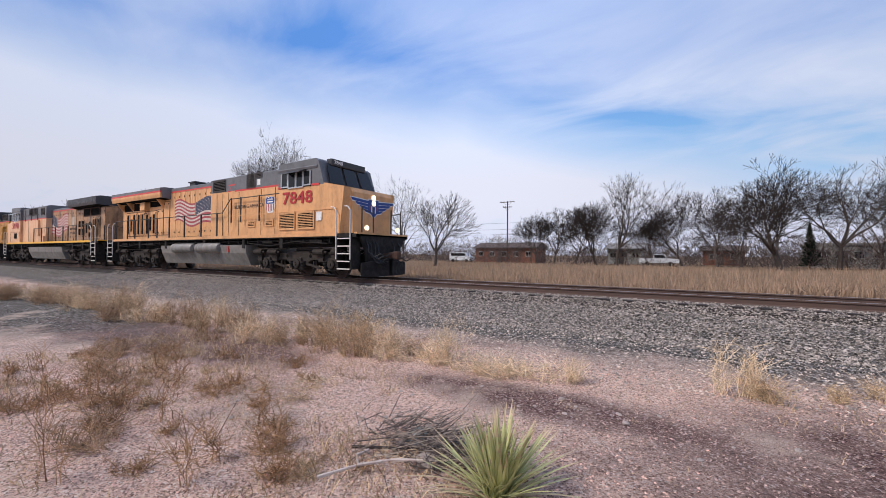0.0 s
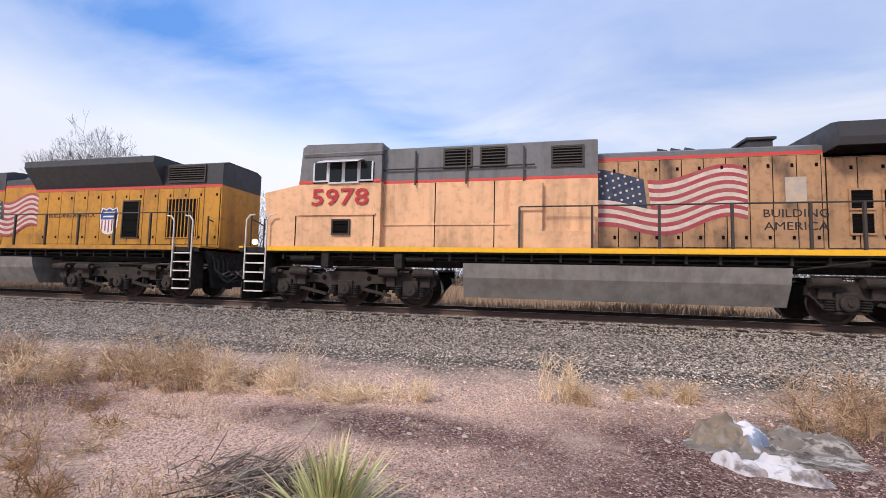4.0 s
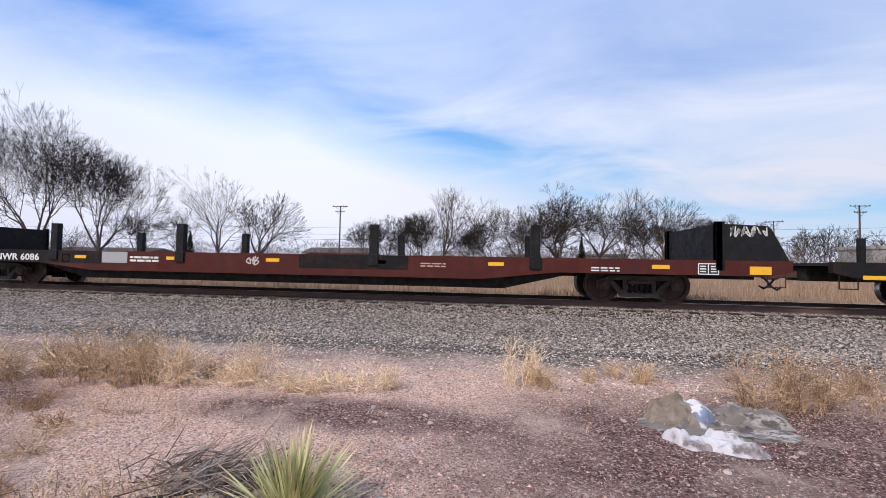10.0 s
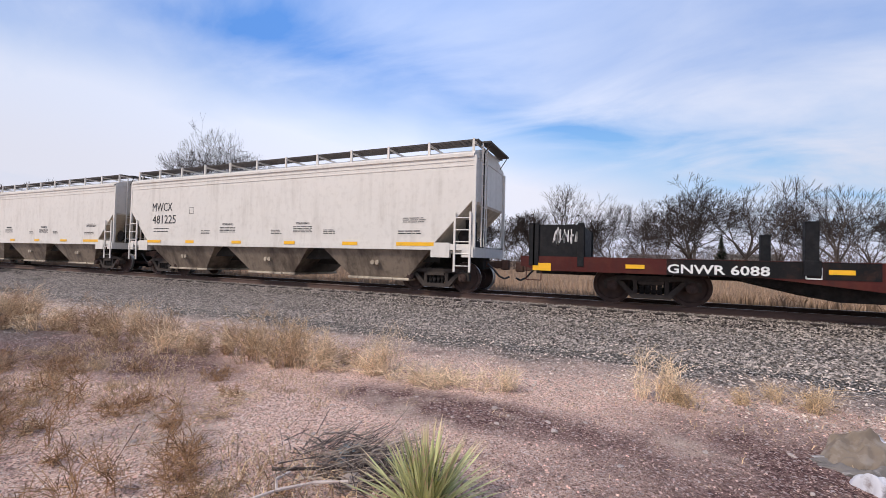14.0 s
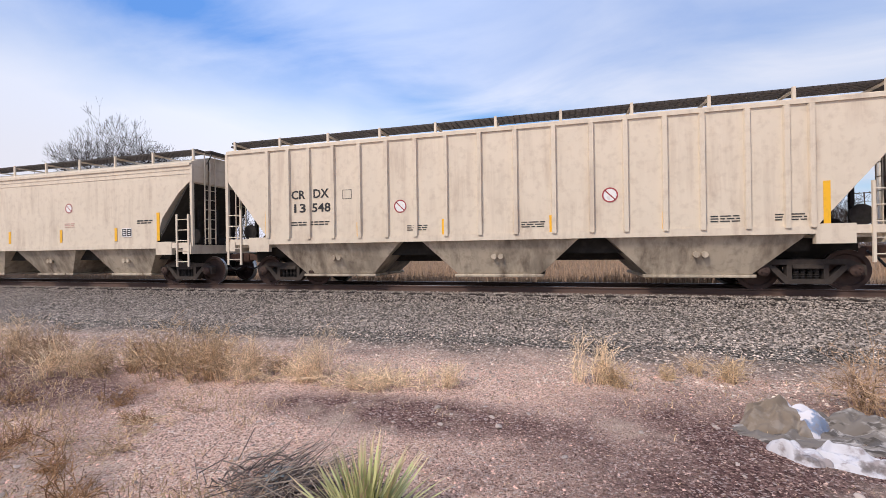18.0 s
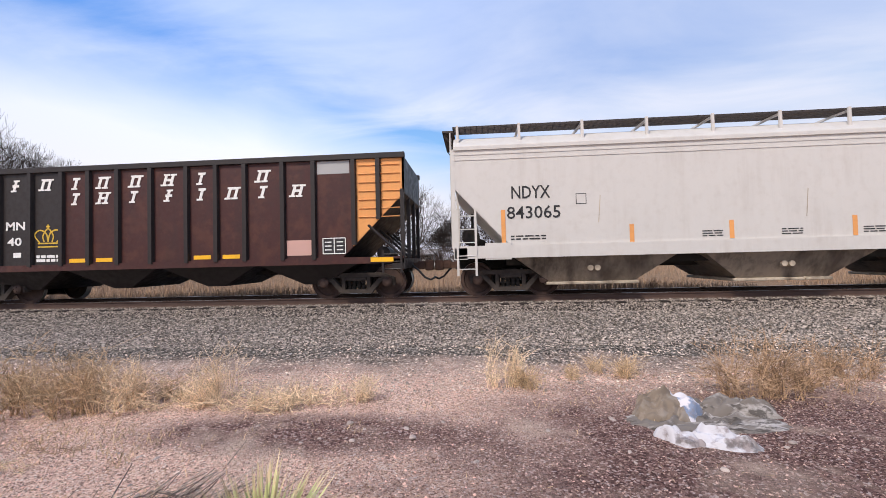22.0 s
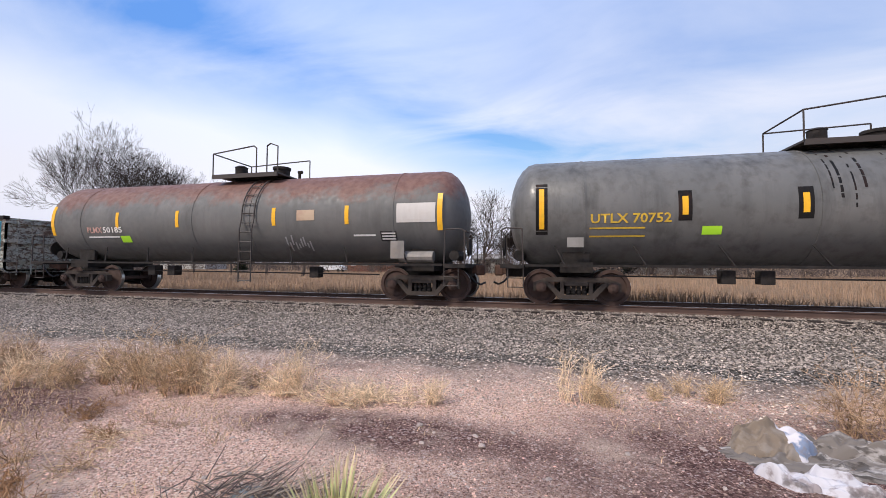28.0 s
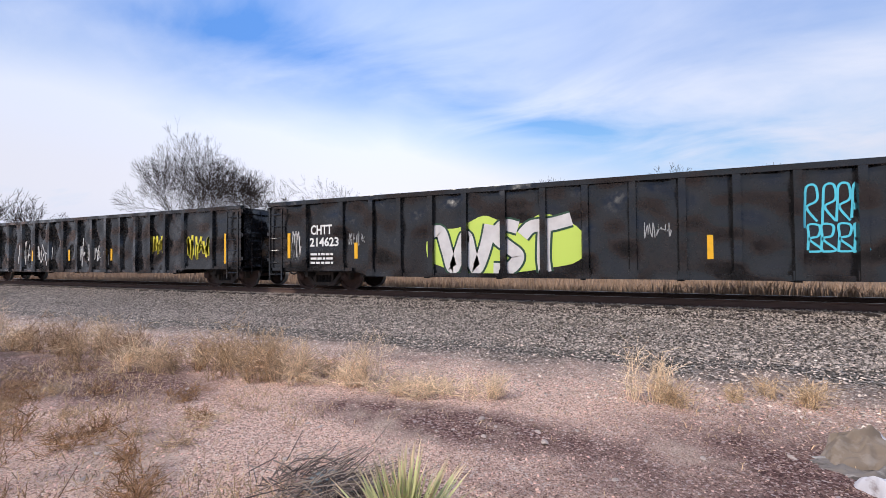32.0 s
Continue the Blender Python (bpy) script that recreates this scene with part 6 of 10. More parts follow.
def diesel(label, u0, u1, d, paint_key, number, kind, t0, t1, dims, spots):
    """One locomotive. x runs forward along its own length; f() lays it along the train, d is 1 or -1."""
    c = car_thing("locomotive", label, "locomotive", u0, u1)
    mid = (u0 + u1) / 2

    def f(x):
        return d * x

    def span(a, b):
        return tuple(sorted((f(a), f(b))))

    rng = random.Random(int(number))
    L2 = (u1 - u0) / 2
    sill = 1.74
    Y, HY, CY = W, -0.98, -1.55        # walkway edge, hood side, cab side
    # underframe and walkway
    a, b = -L2 + 0.75, L2 - 0.75
    x0, x1 = span(a, b)
    bm = B()
    box(bm, x0, x1, W + 0.03, -W - 0.03, sill - 0.14, sill - 0.02)
    box(bm, x0 + 1.2, x1 - 1.2, -0.9, 0.9, 1.25, sill - 0.1)
    for k in range(26):
        xx = x0 + 1.5 + (x1 - x0 - 3) * k / 25
        box(bm, xx - 0.03, xx + 0.03, W + 0.12, -0.9, sill - 0.34, sill - 0.14)
    rod(bm, (x0 + 1.5, W + 0.2, sill - 0.26), (x1 - 1.5, W + 0.2, sill - 0.24), 0.03, 6)
    rod(bm, (x0 + 1.5, W + 0.3, sill - 0.33), (x1 - 1.5, W + 0.3, sill - 0.36), 0.022, 6)
    part("underframe", bm, "under", c)
    bm = B()
    box(bm, x0 + 0.95, x1 - 0.95, W, W + 0.05, sill - 0.10, sill + 0.03)
    part("sill_stripe", bm, dims.get("sill", "decal_yellow"), c, "yellow sill stripe")
    # fuel tank
    ta, tb = span(*dims["tank"])
    bm = B()
    prism_x(bm, [(W + 0.12, 0.95), (W + 0.06, 1.34), (-W - 0.06, 1.34), (-W - 0.12, 0.95), (-W - 0.35, 0.40), (W + 0.35, 0.40)], ta, tb)
    part("fuel_tank", bm, "tank_grey", c, "dull grey fuel tank")
    if dims.get("air"):
        ra, rb = span(*dims["air"])
        for p, q in ((ra, (ra + rb) / 2 - 0.15), ((ra + rb) / 2 + 0.15, rb)):
            bm = B()
            lathe(bm, [(0.05, p), (0.20, p + 0.05), (0.25, p + 0.15), (0.25, q - 0.15), (0.20, q - 0.05), (0.05, q)], 18, "X", (0, W + 0.10, 1.20))
            part("air_reservoir", bm, "tank_grey", c, smooth=True)
    # end platforms, pilots, couplers
    for s, e in ((1, b), (-1, a)):
        p0, p1 = span(e, e - s * 1.0)
        bm = B()
        box(bm, p0, p1, W + 0.05, -W - 0.05, sill - 0.16, sill)
        q0, q1 = span(e + s * 0.02, e - s * 0.1)
        prism_x(bm, [(W + 0.70, 0.40), (-W - 0.70, 0.40), (-W - 0.55, 1.15), (-W - 0.25, sill - 0.1), (W + 0.25, sill - 0.1), (W + 0.55, 1.15)], q0, q1)
        part("pilot", bm, "under", c)
        bm = B()
        q0, q1 = span(e + s * 0.03, e - s * 0.12)
        box(bm, q0, q1, W + 0.04, -W - 0.04, sill - 0.03, sill + 0.04)
        part("anticlimber", bm, dims.get("sill", "decal_yellow"), c)
        sx = sorted((f(e - s * 0.25), f(e - s * 0.95)))
        steps(c, sx[0], sx[1], sill)
        for k, xx in enumerate((e - s * 0.25, e - s * 0.98)):
            rail_run(c, "grab_rail", [(f(xx), 0.75), (f(xx), sill + 0.85), (f(xx - s * 0.12), sill + 1.0), (f(xx - s * 0.3), sill + 1.02)], "rail_white", 0.024, W - 0.02)
        bm = B()
        for sg in (-1, 1):
            bm = B()
            for yy in (0.55, 1.2):
                rod(bm, (f(e - s * 0.08), sg * yy, sill), (f(e - s * 0.08), sg * yy, sill + 1.05), 0.03, 6)
            pipe(bm, [(f(e - s * 0.08), sg * 1.2, sill + 0.95), (f(e - s * 0.08), sg * 0.55, sill + 0.8)], 0.02)
            part("end_rail", bm, "rail_dark", c)
        for k, yy in enumerate((-1.05, -0.88, -0.66, -0.48, 0.5, 0.9)):
            bm = B()
            sag = 0.25 + 0.09 * (k % 3)
            pipe(bm, [(f(e + s * 0.02), yy, 1.5 - 0.1 * (k % 2)), (f(e + s * 0.16), yy - 0.04, 1.28), (f(e + s * 0.22), yy - 0.08, 1.28 - sag), (f(e + s * 0.42), yy + 0.05, 1.10 - sag), (f(e + s * 0.62), yy + 0.12, 1.22 - sag)], 0.024, 6)
            part("air_hose", bm, "black", c, "black rubber air hose", True)
        put("coupler", GEAR["coupler"], c, pose(f(e + s * 0.45), 0, 0.88, 0, 0, 0 if s * d > 0 else 180))
        for yy in (-0.75, -0.5, 0.45):
            put("brake_hose", GEAR["hose"], c, pose(f(e + s * 0.15), yy + 0.3, 1.0, 0, 0, 0 if s * d > 0 else 180))
    # plow on the lead end
    bm = B()
    q0, q1 = span(b + 0.02, b + 0.35)
    for sg in (-1, 1):
        pts = [(sg * 0.1, 0.10), (sg * 1.35, 0.10), (sg * 1.35, 0.62), (sg * 0.1, 0.75)]
        va = [bm.verts.new((f(b + 0.4 - 0.25 * abs(yy)), yy, zz)) for yy, zz in pts]
        vb = [bm.verts.new((f(b + 0.02), yy, zz)) for yy, zz in pts]
        bm.faces.new(va)
        bm.faces.new(vb[::-1])
        for i in range(4):
            bm.faces.new((va[i], va[(i + 1) % 4], vb[(i + 1) % 4], vb[i]))
    part("plow", bm, "under", c)
    # nose and cab
    nx, wx, c1, c0 = dims["nose"], dims["wind"], dims["cab1"], dims["cab0"]
    ztop = dims["cab_top"]
    zn = dims["nose_top"]
    bm = B()
    prism_y(bm, [(f(nx), sill), (f(c0), sill), (f(c0), 3.72), (f(wx), 3.72), (f(wx), zn + 0.22), (f(nx - 0.12), zn), (f(nx), zn - 0.18)], CY + 0.02, -CY - 0.02)
    bmesh.ops.bevel(bm, geom=[e for e in bm.edges if abs(abs(e.verts[0].co.x) - abs(nx)) < 0.2 and abs(abs(e.verts[1].co.x) - abs(nx)) < 0.2 and abs(e.verts[0].co.z - e.verts[1].co.z) > 0.5], offset=0.35, segments=3, affect="EDGES")
    part("nose", bm, paint_key, c)
    bm = B()
    prism_y(bm, [(f(wx - 0.02), 3.72), (f(c0), 3.72), (f(c0), ztop - 0.3), (f(c0), ztop - 0.05), (f(c1 - 0.35), ztop), (f(c1 - 0.2), ztop - 0.1)], CY + 0.02, -CY - 0.02)
    part("cab", bm, dims.get("roof", "grey"), c, "grey upper cab")
    bm = B()
    prism_x(bm, [(CY - 0.03, ztop - 0.32), (CY + 0.25, ztop - 0.06), (-CY - 0.25, ztop - 0.06), (-CY + 0.03, ztop - 0.32), (-CY - 0.0, ztop - 0.40), (CY + 0.0, ztop - 0.40)], *span(c0 - 0.02, c1 - 0.25))
    for xx in (c0 + 0.4, c1 - 1.0):
        box(bm, *span(xx, xx + 0.6), -0.6, 0.6, ztop - 0.08, ztop + 0.08)
    part("cab_roof", bm, dims.get("roof", "grey"), c)
    bm = B()
    box(bm, *span(c0, c1 - 0.12), CY - 0.002, CY + 0.03, 3.70, 3.78)
    part("red_stripe", bm, "red", c)
    ws = dims["win"]
    cab_windows(c, f, d, ws, 3.70, 4.32, CY)
    bm = B()
    prism_x(bm, [(CY - 0.42, 4.22), (CY - 0.40, 4.25), (CY + 0.02, 4.42), (CY + 0.02, 4.38)], *span(ws[1] - 0.15, ws[3] + 0.15))
    part("awning", bm, "dark_grey" if number != "5978" else "silver", c)
    # windshield, number board, headlights on the nose
    bm = B()
    g0 = [(f(wx - 0.02), CY + 0.25, zn + 0.24), (f(wx - 0.02), -CY - 0.25, zn + 0.24), (f(c1 - 0.21), -CY - 0.35, ztop - 0.16), (f(c1 - 0.21), CY + 0.35, ztop - 0.16)]
    for lo, hi in ((0.0, 0.30), (0.36, 0.64), (0.70, 1.0)):
        q = []
        for i, j, t in ((0, 1, lo), (0, 1, hi), (3, 2, hi), (3, 2, lo)):
            p = Vector(g0[i]).lerp(Vector(g0[j]), t)
            p.x += d * 0.12
            q.append(bm.verts.new(p))
        bm.faces.new(q)
    part("windshield", bm, "glass", c)
    bm = B()
    box(bm, *span(c1 - 0.32, c1 - 0.02), -1.0, 1.0, ztop - 0.22, ztop + 0.06, 0.03)
    part("number_board", bm, "dark_grey", c)
    bm = B()
    for zz in (zn - 0.30, zn - 0.52):
        lathe(bm, [(0.11, f(nx - 0.02)), (0.12, f(nx + 0.04)), (0.08, f(nx + 0.05))], 14, "X", (0, 0.0, zz))
    part("headlight", bm, "lamp", c, "lit twin headlight")
    for yy in (-0.95, 0.95):
        bm = B()
        lathe(bm, [(0.09, f(b - 0.10)), (0.10, f(b - 0.02)), (0.06, f(b))], 12, "X", (0, yy, sill + 0.22))
        part("ditch_light", bm, "lamp", c, "lit ditch light")
    # wing emblem on the nose: plain shapes
    if d > 0:
        for nm, mat, grow_by, lift, lab in (("wing_outline", "white", 0.035, 0.010, "white outline of a wing emblem"), ("wing_emblem", "shield_blue", 0.0, 0.016, "blue wing emblem on the nose")):
            bm = B()
            for sg in (-1, 1):
                for k in range(4):
                    z = 3.04 - 0.13 * k
                    g = grow_by
                    vs = [(sg * 0.16, z + 0.055 + g), (sg * (1.32 - 0.24 * k) + sg * g, z + 0.12 + g), (sg * (1.22 - 0.24 * k), z + 0.01 - g), (sg * 0.16, z - 0.055 - g)]
                    bm.faces.new([bm.verts.new((f(nx + lift + 0.0005 * k), yy, zz)) for yy, zz in vs])
            vs = [(0.30 + grow_by, 3.16 + grow_by), (0.34 + grow_by, 2.74), (0.0, 2.42 - grow_by), (-0.34 - grow_by, 2.74), (-0.30 - grow_by, 3.16 + grow_by)]
            bm.faces.new([bm.verts.new((f(nx + lift + 0.004), yy, zz)) for yy, zz in vs])
            part(nm, bm, mat, c, lab)
        for k in range(5):
            box_part("shield_bar", (*span(nx + 0.021, nx + 0.026), -0.25 + 0.11 * k, -0.20 + 0.11 * k, 2.62 if k % 4 else 2.76, 2.92), "flag_red" if k % 2 == 0 else "white", c)
        put("lettering", text_mesh(number, 0.48, 0.15, "white", offset=0.02), c, pose(f(c1 - 0.012), -0.62, ztop - 0.07, 0, 0, 90), "white road number on a dark board")
    letters(c, number, f(dims["num_x"]), dims["num_z"], 1.85, 0.52, "number_red", y=CY, offset=0.014, label="large red road number")
    # hood
    hood_mat = paint_key
    for h in dims["hood"]:
        x0, x1 = span(h["x"][0], h["x"][1])
        y = h.get("y", HY)
        zt = h["top"]
        zs = h.get("split", zt - 0.35)
        bm = B()
        side = h.get("side", hood_mat)
        box(bm, x0, x1, y, -y, sill, zs)
        part("hood", bm, side, c)
        bm = B()
        prism_x(bm, [(y, zs), (y, zt - 0.10), (y + 0.25, zt), (-y - 0.25, zt), (-y, zt - 0.10), (-y, zs)], x0, x1)
        part("hood_top", bm, h.get("mat", dims.get("roof", "grey")), c)
        if h.get("stripe", True):
            box_part("red_stripe", (x0, x1, y - 0.004, y + 0.01, zs - 0.05, zs + 0.03), "red", c)
        if h.get("doors"):
            doors(c, x0 + 0.05, x1 - 0.05, sill + 0.12, zs - 0.08, y, h["doors"], side, rng)
    # radiator wings
    r = dims["rad"]
    x0, x1 = span(*r["x"])
    bm = B()
    if r["kind"] == "wing":
        prism_x(bm, [(-1.50, r["z"] - 0.60), (-1.56, r["z"] - 0.42), (-1.56, r["z"] - 0.06), (-1.3, r["z"]), (1.3, r["z"]), (1.56, r["z"] - 0.06), (1.56, r["z"] - 0.42), (1.50, r["z"] - 0.60), (0.98, r["z"] - 0.64), (-0.98, r["z"] - 0.64)], x0, x1)
    else:
        prism_x(bm, [(-1.0, r["z"] - 0.95), (-1.42, r["z"] - 0.25), (-1.40, r["z"] - 0.02), (-1.2, r["z"]), (1.2, r["z"]), (1.4, r["z"] - 0.02), (1.42, r["z"] - 0.25), (1.0, r["z"] - 0.95)], x0, x1)
    wing = part("radiator_wing", bm, r["mat"], c, r["label"])
    if r.get("tan"):
        zt = r["z"]
        bm = B()
        prism_x(bm, [(-1.507, zt - 0.602), (-1.568, zt - 0.42), (-1.568, zt - 0.31), (-1.50, zt - 0.31), (-1.45, zt - 0.59)], x0 - 0.004, x1 + 0.004)
        part("wing_edge", bm, r["tan"], wing, "tan painted lower edge")
        box_part("red_stripe", (x0 - 0.004, x1 + 0.004, -1.572, -1.50, zt - 0.31, zt - 0.22), "red", wing)
    if r["kind"] == "wing":
        # near-black sheet under the wing: its shade is put into the colour
        bm = B()
        prism_x(bm, [(-1.49, r["z"] - 0.606), (-0.985, r["z"] - 0.646), (-0.985, r["z"] - 0.66), (-1.49, r["z"] - 0.62)], x0 + 0.06, x1 - 0.06)
        part("soffit", bm, "void", wing, "wing underside sheet coloured near black for its shade")
    spots(c, f, span, HY, CY, sill)
    # handrails
    hr = dims["rail"]
    handrail(c, [f(x) for x in hr], sill - 0.05, sill + 1.14, W + 0.03)
    loco_bogie(c, f(t0) if d > 0 else f(t1))
    loco_bogie(c, f(t1) if d > 0 else f(t0))
    return c


M["lamp"] = surface("lit lamp glass", (0.9, 0.8, 0.6), 0.3)
_bs = M["lamp"].node_tree.nodes["Principled BSDF"]
_bs.inputs["Emission Color"].default_value, _bs.inputs["Emission Strength"].default_value = (1.0, 0.80, 0.50, 1), 1.6


def exhaust_and_horn(c, f, x, z, horn):
    bm = B()
    box(bm, *sorted((f(x - 0.30), f(x + 0.30))), -0.4, 0.4, z - 0.05, z + 0.30, 0.03)
    box(bm, *sorted((f(x - 0.36), f(x + 0.36))), -0.46, 0.46, z + 0.30, z + 0.38, 0.02)
    part("exhaust", bm, "dark_grey", c)
    bm = B()
    for k, dx in enumerate((-0.35, 0.0, 0.35)):
        rod(bm, (f(horn + dx), -0.35, z + 0.12), (f(horn + dx + 0.25), -0.35, z + 0.12), 0.03, 8, 0.09)
    rod(bm, (f(horn - 0.4), -0.35, z + 0.06), (f(horn + 0.5), -0.35, z + 0.06), 0.025, 6)
    rod(bm, (f(horn), -0.35, z - 0.1), (f(horn), -0.35, z + 0.08), 0.03, 6)
    part("air_horn", bm, "dark_grey", c)


def spots_lead(c, f, span, HY, CY, sill):
    flag(c, f(-3.55), f(0.35), 2.30, 4.05, HY - 0.016, -1)
    letters(c, "BUILDING AMERICA", f(3.98), 3.14, 2.25, 0.17, "black", y=-1.36)
    shield(c, f(5.55), 3.12, 0.78, -1.36)
    for x in (4.2, 5.52):
        louvres(c, "vent", *span(x - 0.25, x + 0.25), 2.18, 2.42, -1.36, 4, slat="yellow_a", label="yellow louvred vent")
    for x in (6.95, 8.13):
        louvres(c, "vent", *span(x - 0.48, x + 0.48), 1.98, 2.65, CY, 10, slat="yellow_a", label="yellow louvred cab vent")
    louvres(c, "grille", *span(1.05, 2.08), 4.0, 4.52, -1.36, 7)
    louvres(c, "grille", *span(3.85, 4.42), 4.0, 4.60, -1.36, 8, vertical=True)
    louvres(c, "grille", *span(4.5, 4.93), 4.42, 4.60, -1.36, 3)
    plate(c, "notice", f(4.72), 4.2, 0.22, 0.26, "white", y=-1.36)
    for x0, x1 in ((-9.62, -8.22), (-8.14, -7.12), (-7.04, -5.66)):
        framed_door(c, *span(x0, x1), 1.98, 3.44, HY - 0.002, "yellow_a")
    for x0, x1, z0, z1 in ((-9.5, -9.16, 2.08, 3.34), (-9.04, -8.76, 2.26, 3.06), (-8.64, -8.32, 2.08, 3.34), (-8.06, -7.74, 2.06, 3.32), (-7.53, -7.24, 2.06, 3.32), (-6.95, -6.62, 2.08, 3.28), (-6.5, -6.2, 2.26, 3.12), (-6.08, -5.77, 2.08, 3.26)):
        louvres(c, "intake", *span(x0, x1), z0, z1, HY - 0.032, 3, frame="yellow_a", slat="void", label="tall dark radiator intake")
    for x0, x1, z0, z1 in ((-9.95, -8.72, 3.52, 4.02), (-8.62, -7.32, 3.52, 4.02), (-6.5, -4.9, 3.66, 4.02)):
        louvres(c, "radiator_screen", *span(x0, x1), z0, z1, HY - 0.012, 3, frame="yellow_a", slat="void", label="dark radiator screen under the wing")
    bm = B()
    ribbon(bm, [(f(2.3), 3.94), (f(2.62), 3.94), (f(2.36), 4.22), (f(2.85), 4.24)], 0.075, -1.365)
    part("stripe_jog", bm, "red", c, "zigzag end of a red stripe")
    box_part("wing_box", (*span(-7.22, -6.62), -1.26, -0.98, 3.50, 3.98), "yellow_a", c, "tan box under the radiator wing", 0.015)
    for x in (-10.05, -8.67, -4.82):
        bm = B()
        prism_x(bm, [(-0.98, 3.5), (-1.0, 3.5), (-1.42, 4.07), (-0.98, 4.07)], *span(x - 0.025, x + 0.025))
        part("wing_gusset", bm, "yellow_a", c)
    for x0, x1, z0, z1 in ((-5.5, -4.9, 2.0, 3.5), (-4.8, -4.15, 2.0, 3.9)):
        framed_door(c, *span(x0, x1), z0, z1, HY - 0.002, "yellow_a")
    for x in (3.2, 4.9, 5.9):
        box_part("panel_seam", (*span(x - 0.012, x + 0.012), -1.368, -1.35, 1.8, 3.86), "void", c)
    box_part("belt_rail", (*span(2.9, 9.9), CY - 0.004, CY + 0.02, 2.70, 2.73), "yellow_a", c)
    for x in (1.35, 1.85, 2.35):
        box_part("panel_seam", (*span(x - 0.012, x + 0.012), -1.368, -1.35, 1.8, 3.86), "void", c)
    bm = B()
    for x in (-9.3, -6.4, -3.3, 0.6, 3.9, 6.6):
        box(bm, *span(x - 0.10, x + 0.10), W + 0.05, W + 0.35, 1.18, 1.60, 0.02)
    for x, r in ((-8.9, 0.10), (-5.6, 0.08), (5.2, 0.09), (8.3, 0.10)):
        rod(bm, (f(x), W + 0.22, 1.46), (f(x + 0.7), W + 0.22, 1.46), r, 10)
    pipe(bm, [(f(-9.6), W + 0.1, 1.42), (f(-8.2), W + 0.08, 1.30), (f(-6.8), W + 0.1, 1.44), (f(-4.4), W + 0.08, 1.38)], 0.022)
    pipe(bm, [(f(4.3), W + 0.1, 1.40), (f(5.8), W + 0.08, 1.28), (f(7.4), W + 0.1, 1.45), (f(9.4), W + 0.08, 1.36)], 0.022)
    part("piping", bm, "under", c, "grimy pipes and valves under the walkway")
    box_part("fuel_notice", (*span(2.60, 2.72), W + 0.05, W + 0.075, 1.0, 1.28), "red", c, "red notice on the tank side")
    letters(c, "7848", f(-9.9), 3.75, 0.75, 0.2, "number_red", y=HY)
    plate(c, "notice", f(8.9), 2.45, 0.3, 0.35, "white", y=CY)
    exhaust_and_horn(c, f, -2.9, 4.66, -1.2)
    rail_run(c, "handrail", [(f(0.3), sill + 1.14), (f(2.1), sill + 1.16), (f(2.75), 3.52), (f(6.4), 3.54)], "rail_dark", 0.022, -1.52)
    for x in (2.85, 3.6, 5.0):
        box_part("stanchion", (*span(x - 0.025, x + 0.025), -1.55, -1.5, 2.4, 3.57), "rail_dark", c)


